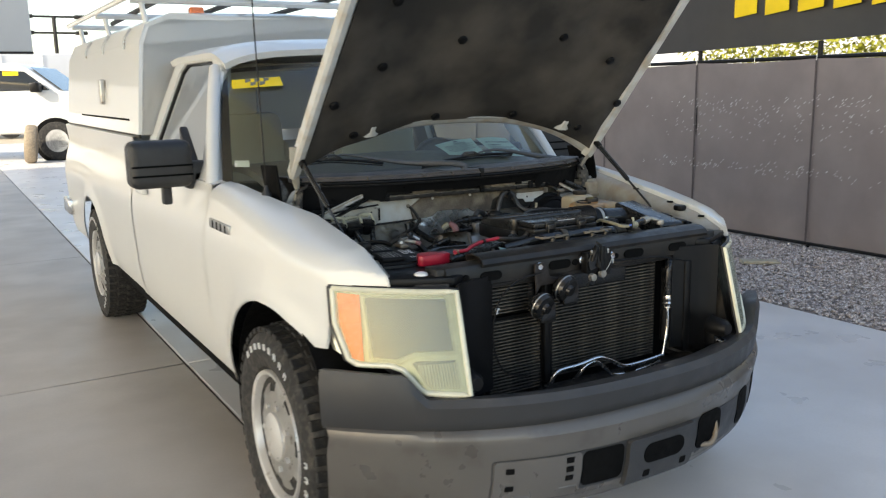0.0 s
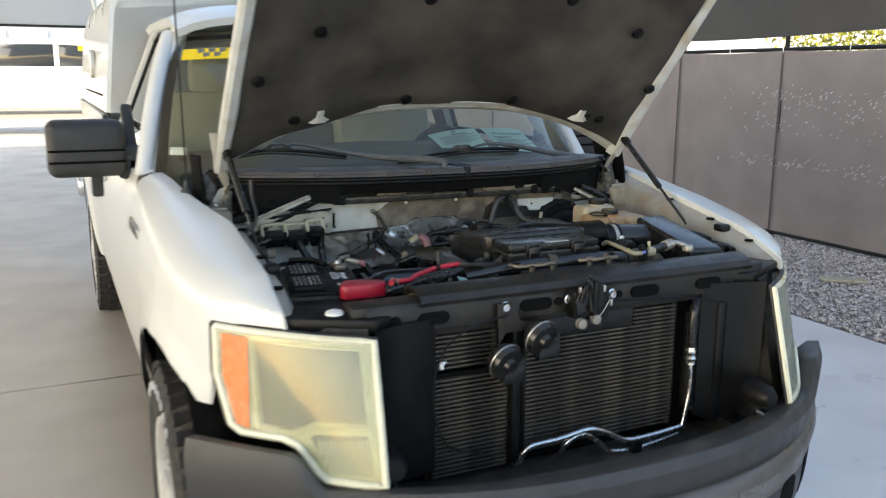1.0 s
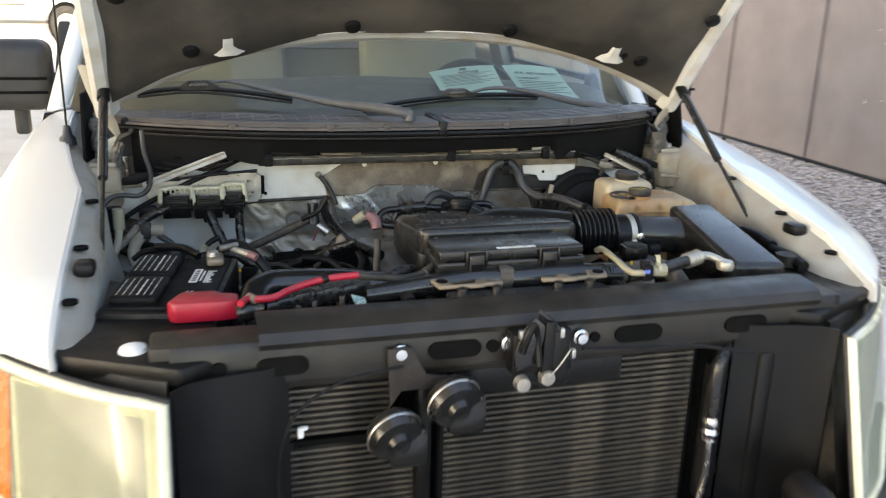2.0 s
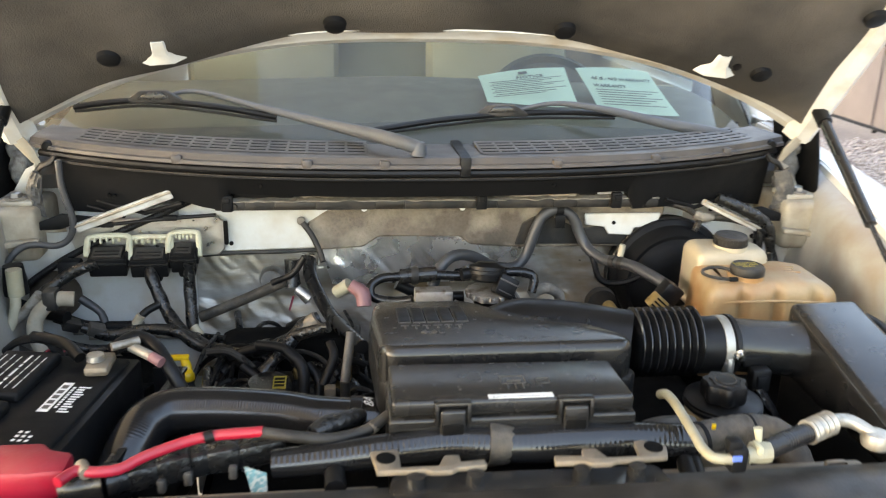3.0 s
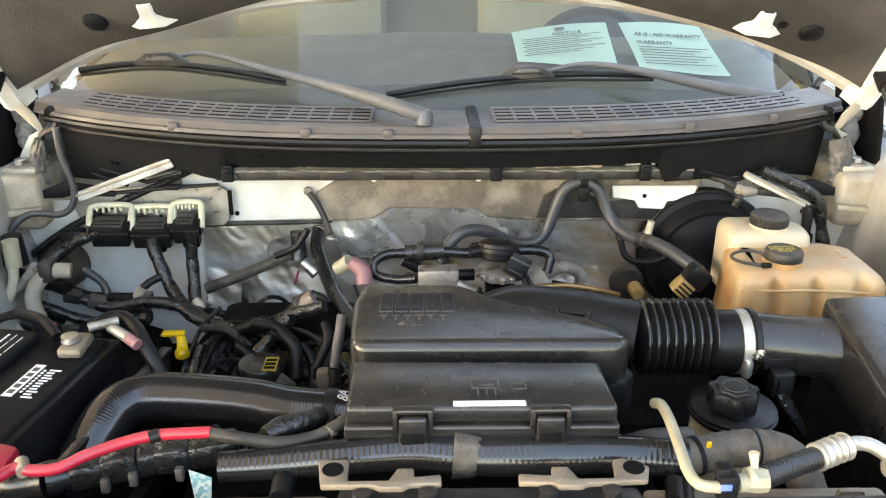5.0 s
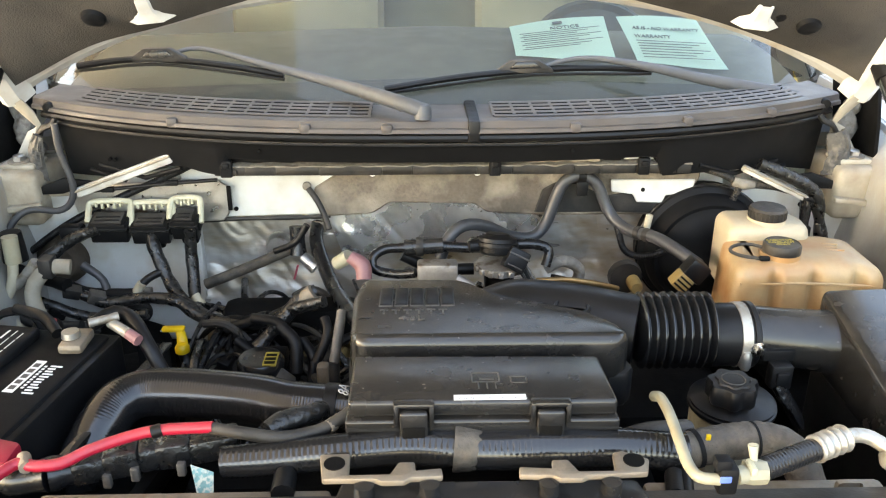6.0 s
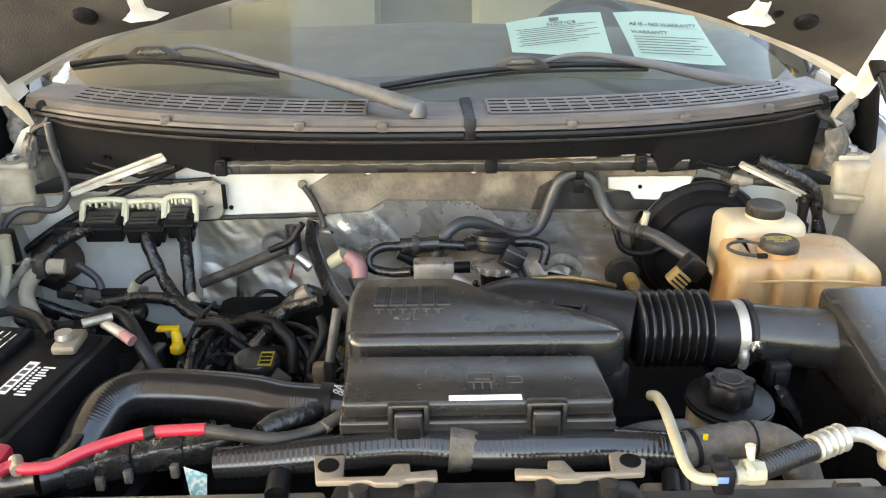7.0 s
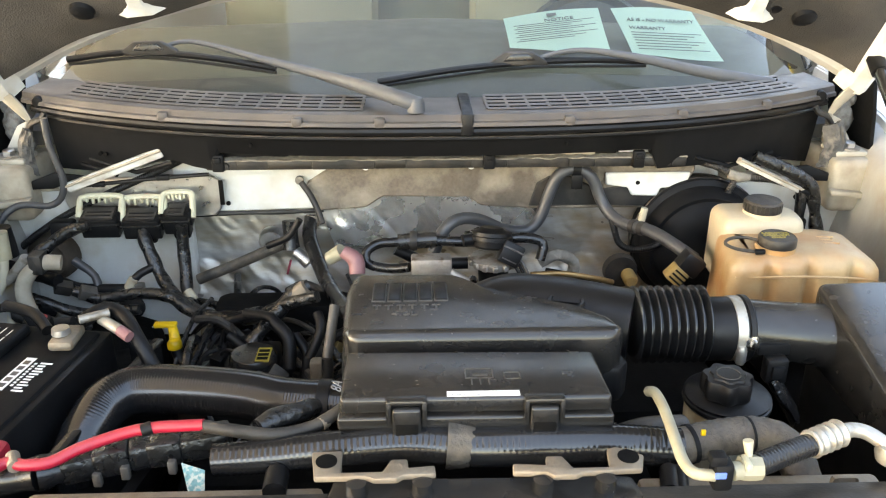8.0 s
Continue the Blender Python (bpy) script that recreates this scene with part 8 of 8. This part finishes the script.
# pale overflow hose and air-conditioning joint
hose("overflow_hose", [(0.2145, 0.287, 1.086), (0.2165, 0.275, 1.093), (0.218, 0.262, 1.094), (0.219, 0.237, 1.092), (0.2165, 0.190, 1.090), (0.2165, 0.166, 1.087), (0.222, 0.149, 1.086), (0.240, 0.145, 1.086)], 0.0057, "old_pale", label="pale yellowed overflow hose", seg=16)
jn = block("line_joint", (0.238, 0.140, 1.070), (0.257, 0.160, 1.100), 0.004, "satin", truck, "black line lock")
block("joint_top", (0.234, 0.142, 1.096), (0.250, 0.156, 1.108), 0.003, "satin", jn)
block("joint_tag", (0.238, 0.1385, 1.086), (0.249, 0.1405, 1.093), 0.001, "blue", jn)
hose("line_collar", [(0.257, 0.150, 1.086), (0.266, 0.152, 1.086)], 0.009, "old_pale", jn)
disc("fitting_nut", (0.277, 0.155, 1.086), [(0.0, -0.011), (0.0115, -0.010), (0.0122, -0.003), (0.0122, 0.003), (0.0115, 0.010), (0.0, 0.011)], "x", "old_pale", jn, "white plastic fitting", seg=8)
hose("fitting_stem", [(0.276, 0.158, 1.094), (0.274, 0.162, 1.112)], [0.003, 0.005], "cream", jn)
block("fitting_wing", (0.268, 0.142, 1.090), (0.274, 0.160, 1.099), 0.002, "cream", jn)
ac = hose("ac_hose", [(0.286, 0.159, 1.086), (0.305, 0.167, 1.087), (0.328, 0.177, 1.088), (0.349, 0.185, 1.089)], 0.0112, "hose", label="ribbed grey air-conditioning hose", seg=18, rib=0.0003, pitch=0.004)
hose("ac_crimp", [(0.346, 0.184, 1.089), (0.364, 0.192, 1.09), (0.383, 0.200, 1.091)], 0.0132, "fitting", ac, seg=20, rib=0.0014, pitch=0.009)
hose("ac_line", [(0.380, 0.199, 1.091), (0.397, 0.204, 1.091), (0.412, 0.201, 1.089), (0.427, 0.188, 1.082), (0.438, 0.18, 1.07)], 0.0075, "fitting", ac, seg=16)
disc("line_end", (0.431, 0.183, 1.077), [(0.0, -0.01), (0.015, -0.008), (0.017, 0.0), (0.014, 0.008), (0.0, 0.010)], "z", "fitting", ac)
hose("white_wire", [(0.175, 0.264, 1.060), (0.181, 0.247, 1.065), (0.200, 0.252, 1.065)], 0.0022, "pale")
hose("side_loom", [(0.175, 0.256, 1.050), (0.204, 0.256, 1.060), (0.252, 0.274, 1.050)], 0.012, "dusty")
# pieces at the driver's side rail
for k, (x, y, z) in enumerate(((0.64, 0.56, 1.06), (0.66, 0.46, 1.055), (0.665, 0.36, 1.04))):
    hose("rail_loom", [(x, y, z), (x + 0.01, y - 0.05, z - 0.002), (x + 0.008, y - 0.1, z - 0.008)], 0.013, "black")
disc("washer_cap", (0.66, 0.30, 1.045), [(0.02, -0.02), (0.022, 0.004), (0.0, 0.01)], "z", "dusty")
# lamp panel fasteners at the passenger corner
for x, y in ((-0.625, 0.135), (-0.56, 0.155)):
    disc("push_pin", (x, y, 1.02), [(0.022, 0.0), (0.02, 0.006), (0.010, 0.010), (0.0, 0.011)], "z", "pale" if x > -0.6 else "white_label", label="pale plastic push pin", seg=18)
# antenna
an = disc("antenna", (-0.812, 0.99, 1.20), [(0.020, -0.01), (0.018, 0.006), (0.011, 0.014), (0.007, 0.035), (0.0, 0.037)], "z", "mirror_black", label="thin black whip antenna", seg=18)
rod("antenna_mast", (-0.812, 0.99, 1.235), (-0.818, 1.02, 2.15), 0.0026, "black", an)

# small clips, ties and line ends along the firewall
hose("washer_line", [(-0.640, 0.900, 1.113), (-0.577, 0.900, 1.119), (-0.470, 0.900, 1.129), (-0.387, 0.900, 1.135)], 0.0033, "black", label="thin black line")
for x, z in ((-0.575, 1.119), (-0.465, 1.130)):
    block("line_clip", (x - 0.011, 0.894, z - 0.004), (x + 0.011, 0.904, z + 0.005), 0.002, "satin")
hose("fan_wire", [(-0.099, 0.286, 1.020), (-0.062, 0.260, 1.030), (-0.026, 0.265, 1.030), (0.015, 0.254, 1.030), (0.058, 0.262, 1.030)], 0.004, "black")

# papers and tape in the cab
def lying(name, pts, mat, label, category):
    bm = B()
    a, b, c, d = [Vector(p) for p in pts]
    rows = [[a.lerp(b, u).lerp(d.lerp(c, u), v) + Vector((0, 0, 0.006 * math.sin(3 * u + 2 * v))) for u in spaced(0, 1, 8)] for v in spaced(0, 1, 8)]
    ob = part(name, sheet(bm, rows, 0.0008), mat)
    return tagged(ob, label, category)


p1 = [(0.158, 1.380, 1.321), (0.362, 1.380, 1.342), (0.368, 1.250, 1.278), (0.160, 1.250, 1.277)]
p2 = [(0.389, 1.380, 1.342), (0.566, 1.380, 1.333), (0.604, 1.250, 1.258), (0.413, 1.250, 1.264)]
s1 = lying("paper_notice", p1, "paper", "pale green printed notice sheet on the dashboard", "paper")
s2 = lying("paper_notice", p2, "paper", "pale green printed warranty sheet on the dashboard", "paper")


def print_on(sheet_ob, pts, lines):
    a, b, c, d = [Vector(p) for p in pts]
    nrm = (b - a).cross(d - a).normalized()
    if nrm.z < 0:
        nrm = -nrm
    for u0, u1, v, hgt, text in lines:
        at = a.lerp(b, u0).lerp(d.lerp(c, u0), v) + nrm * 0.004 + Vector((0, 0, 0.006 * math.sin(3 * u0 + 2 * v)))
        ux = (b - a).normalized()
        uy = nrm.cross(ux).normalized()
        m = Matrix((ux, uy, nrm)).transposed().to_4x4()
        m.translation = at
        if text:
            ob = words("printed_words", text, hgt, (0, 0, 0), "ink", sheet_ob)
            ob.data.transform(m)
        else:
            bm = box(B(), (0, 0, 0), ((b - a).length * (u1 - u0), hgt, 0.0004))
            bmesh.ops.transform(bm, matrix=m, verts=bm.verts)
            part("printed_bar", bm, "ink", sheet_ob)


LINES = [(0.08 + 0.03 * (k % 2), 0.90 - 0.12 * (k % 3), 0.42 + 0.06 * k, 0.0022, "") for k in range(9)]
print_on(s1, p1, [(0.40, 0, 0.34, 0.017, "NOTICE"), (0.44, 0.54, 0.20, 0.012, "")] + LINES)
print_on(s2, p2, [(0.10, 0, 0.34, 0.0138, "AS IS - NO WARRANTY"), (0.08, 0, 0.52, 0.014, "WARRANTY")] + [(0.08, 0.92 - 0.1 * (k % 3), 0.60 + 0.055 * k, 0.0022, "") for k in range(7)])
# small white bar low on the passenger's glass
def on_glass(name, u0, u1, v0, v1, mat, parent=ws, label="", lift=0.004):
    rows = [[glass_at(u, v, -lift) for u in spaced(u0, u1, 5)] for v in spaced(v0, v1, 8)]
    return part(name, sheet(B(), rows, 0.0008), mat, parent, label)


on_glass("white_bar", -0.955, -0.90, 0.10, 0.14, "white_label", lift=0.002)

# pale grit and lint lying on the plastic covers
r2 = np.random.RandomState(5)
n = 90
px = np.concatenate([r2.uniform(-0.10, 0.15, n // 2), r2.uniform(-0.6, 0.6, n // 2)])
py = np.concatenate([r2.uniform(0.24, 0.55, n // 2), np.array([cowl_y(x) for x in px[n // 2:]]) + r2.uniform(0.03, 0.18, n // 2)])
py[:n // 2] = np.where((px[:n // 2] > 0.02) & (py[:n // 2] > 0.335), 0.36 + (py[:n // 2] - 0.335) * 0.3, py[:n // 2])
pz = np.where(np.arange(n) < n // 2, np.where(py < 0.335, 1.1178, 1.1288 - 0.13 * (py - 0.35)), 1.2585)
ang, ln = r2.uniform(0, 3.14, n), r2.uniform(0.0004, 0.0018, n)
dx, dy = np.cos(ang) * ln, np.sin(ang) * ln
wx, wy = -np.sin(ang) * 0.0004, np.cos(ang) * 0.0004
vv3 = np.stack([np.stack([px + sx * dx + s2 * wx, py + sx * dy + s2 * wy, pz + 0.0006], 1) for sx, s2 in ((-1, -1), (1, -1), (1, 1), (-1, 1))], 1).reshape(-1, 3)
me = bpy.data.meshes.new("grit")
me.from_pydata(vv3.tolist(), [], np.arange(4 * n).reshape(-1, 4).tolist())
me.materials.append(M["dust_metal"])
tagged(new("grit", me), "pale grit and lint on the engine covers", "grit", kind="stuff")
# ---- beyond the bay ----
# white crew pickup parked side on
far = thing("pickup_truck", (-2.0, 19.2, 0), "white pickup truck parked in sun with black bumper", "pickup truck")
Y0, Y1 = 18.4, 20.2
prof = [(1.05, 0.55), (1.08, 1.10), (1.0, 1.30), (0.25, 1.40), (-0.30, 1.85), (-0.6, 1.96), (-2.6, 1.96), (-2.85, 1.34), (-4.8, 1.32), (-4.85, 0.55)]
part("body", prism(B(), prof, Y0, Y1, "y", 0.06, 3), "paint", far)
for w in ([(0.08, 1.42), (-0.38, 1.80), (-1.2, 1.85), (-1.2, 1.40)], [(-1.3, 1.40), (-1.3, 1.85), (-2.45, 1.85), (-2.62, 1.40)]):
    part("side_window", prism(B(), w, Y0 - 0.004, Y0 + 0.03, "y", 0.01), "window_dark", far)
part("windscreen", prism(B(), [(0.30, 1.405), (0.27, 1.43), (-0.30, 1.885), (-0.26, 1.86)], Y0 + 0.12, Y1 - 0.12, "y"), "window_dark", far)
part("price_sticker", box(B(), (-0.80, Y0 - 0.01, 1.72), (-0.5, Y0 - 0.006, 1.80)), "sticker", far)
part("bumper", box(B(), (0.55, Y0 - 0.03, 0.42), (1.16, Y1 + 0.03, 0.72), 0.05), "black", far)
part("headlamp", box(B(), (0.60, Y0 - 0.02, 0.92), (1.10, Y0 + 0.2, 1.13), 0.02), "lamp_lens", far)
part("turn_lamp", box(B(), (0.50, Y0 - 0.02, 0.92), (0.60, Y0 + 0.2, 1.13), 0.02), "amber", far)
part("door_mirror", box(B(), (-0.25, Y0 - 0.25, 1.38), (-0.05, Y0 - 0.02, 1.58), 0.04), "black", far)
for x in (0.12, -3.9):
    part("wheel_arch", lathe(B(), (x, Y0 - 0.006, 0.40), [(0.47, 0.0), (0.47, 0.02)], "y", 28), "dark", far)
    t2 = part("tyre", lathe(B(), (x, Y0 - 0.03, 0.40), [(0.23, 0.02), (0.30, 0.0), (0.38, 0.01), (0.40, 0.05), (0.40, 0.25), (0.23, 0.26)], "y", 32), "rubber", far)
    part("rim", lathe(B(), (x, Y0 - 0.01, 0.40), [(0.0, 0.03), (0.08, 0.02), (0.2, 0.05), (0.235, 0.0)], "y", 28), "rim", t2)
far.matrix_basis = Matrix.Translation((-1.25, 22.6, 0)) @ Matrix.Rotation(radians(-24), 4, "Z") @ Matrix.Scale(1.2, 4)
# loose tyre leaning by its fender
bm = turned(pose(0.06, 20.3, 0.45, 6, 0, 80) @ Matrix.Scale(1.18, 4), lathe, (0, 0, 0), [(0.22, -0.08), (0.30, -0.11), (0.36, -0.10), (0.385, -0.06), (0.385, 0.06), (0.36, 0.10), (0.30, 0.11), (0.22, 0.08)], "y", 40)
lo = part("loose_tyre", bm, material("dusty_tyre", (0.30, 0.24, 0.17), 0.85, vary=0.3, scale=25, grain=120, bump=0.6))
tagged(lo, "dusty tan all-terrain tyre standing by a truck", "tyre")
# trailer, building and lamp pole in the distance
tr = thing("box_trailer", (-4, 35, 0), "long white box trailer in the distance", "trailer")
part("box", box(B(), (-14, 34, 1.0), (3.2, 36.5, 3.15), 0.05), "wall", tr)
for k in range(12):
    part("side_rib", box(B(), (-13.5 + 1.4 * k, 33.96, 1.05), (-13.44 + 1.4 * k, 34.0, 3.1), 0.01), "wall", tr)
for x in (1.8, 0.6, -12):
    part("wheel", lathe(B(), (x, 34.1, 0.5), [(0.0, 0), (0.5, 0.02), (0.5, 0.3)], "y", 24), "rubber", tr)
part("support", box(B(), (-13, 34.4, 0.0), (-12.6, 36, 1.0)), "dark", tr)
hs = thing("warehouse", (-20, 62, 0), "large pale warehouse across the yard", "building")
part("wall", box(B(), (-60, 60, 0), (1.5, 80, 9), 0.1), "wall", hs)
part("roof_edge", box(B(), (-60.2, 59.8, 9), (1.7, 80.2, 9.4), 0.05), "dusty", hs)
pl = thing("lamp_pole", (3.2, 40, 0), "dark yard lamp pole with two arms", "lamp pole")
part("pole", tube(B(), [(3.2, 40, 0), (3.2, 40, 5.0)], 0.09, 10), "dusty", pl)
for z in (4.3, 5.0):
    part("arm", tube(B(), [(2.1, 40, z), (4.3, 40, z)], 0.05, 8), "dusty", pl)
    for x in (2.1, 4.3):
        part("lamp_head", box(B(), (x - 0.25, 39.8, z - 0.08), (x + 0.25, 40.2, z + 0.08), 0.03), "dusty", pl)
# wall and hedge behind the fence
tagged(part("wall_east", box(B(), (10.5, 4.6, 0), (10.8, 40, 4.2)), M["wall"]), "white sunlit wall behind the fence", "wall", kind="structure")
rr = np.random.RandomState(3)
n = 16000
c = np.stack([rr.uniform(7.6, 8.8, n), rr.uniform(0.0, 7.15, n), rr.uniform(0.05, 1, n) ** 0.7 * 3.1], 1)
c[:, 2] *= 0.82 + 0.18 * np.sin(c[:, 1] * 2.1) * np.cos(c[:, 1] * 0.7 + 1)
d1, d2 = rr.normal(size=(n, 3)), rr.normal(size=(n, 3))
d1 *= 0.045 / np.linalg.norm(d1, axis=1)[:, None]
d2 *= 0.024 / np.linalg.norm(d2, axis=1)[:, None]
v = np.stack([c - d1, c + d2, c + d1, c - d2], 1).reshape(-1, 3)
me = bpy.data.meshes.new("hedge")
me.from_pydata(v.tolist(), [], np.arange(4 * n).reshape(-1, 4).tolist())
me.materials.append(material("yellow_green_leaf", (0.30, 0.30, 0.03), 0.7, vary=0.3, scale=6, grain=60, bump=0.1))
tagged(new("hedge", me), "yellow-green sunlit hedge behind the fence", "hedge", kind="stuff")
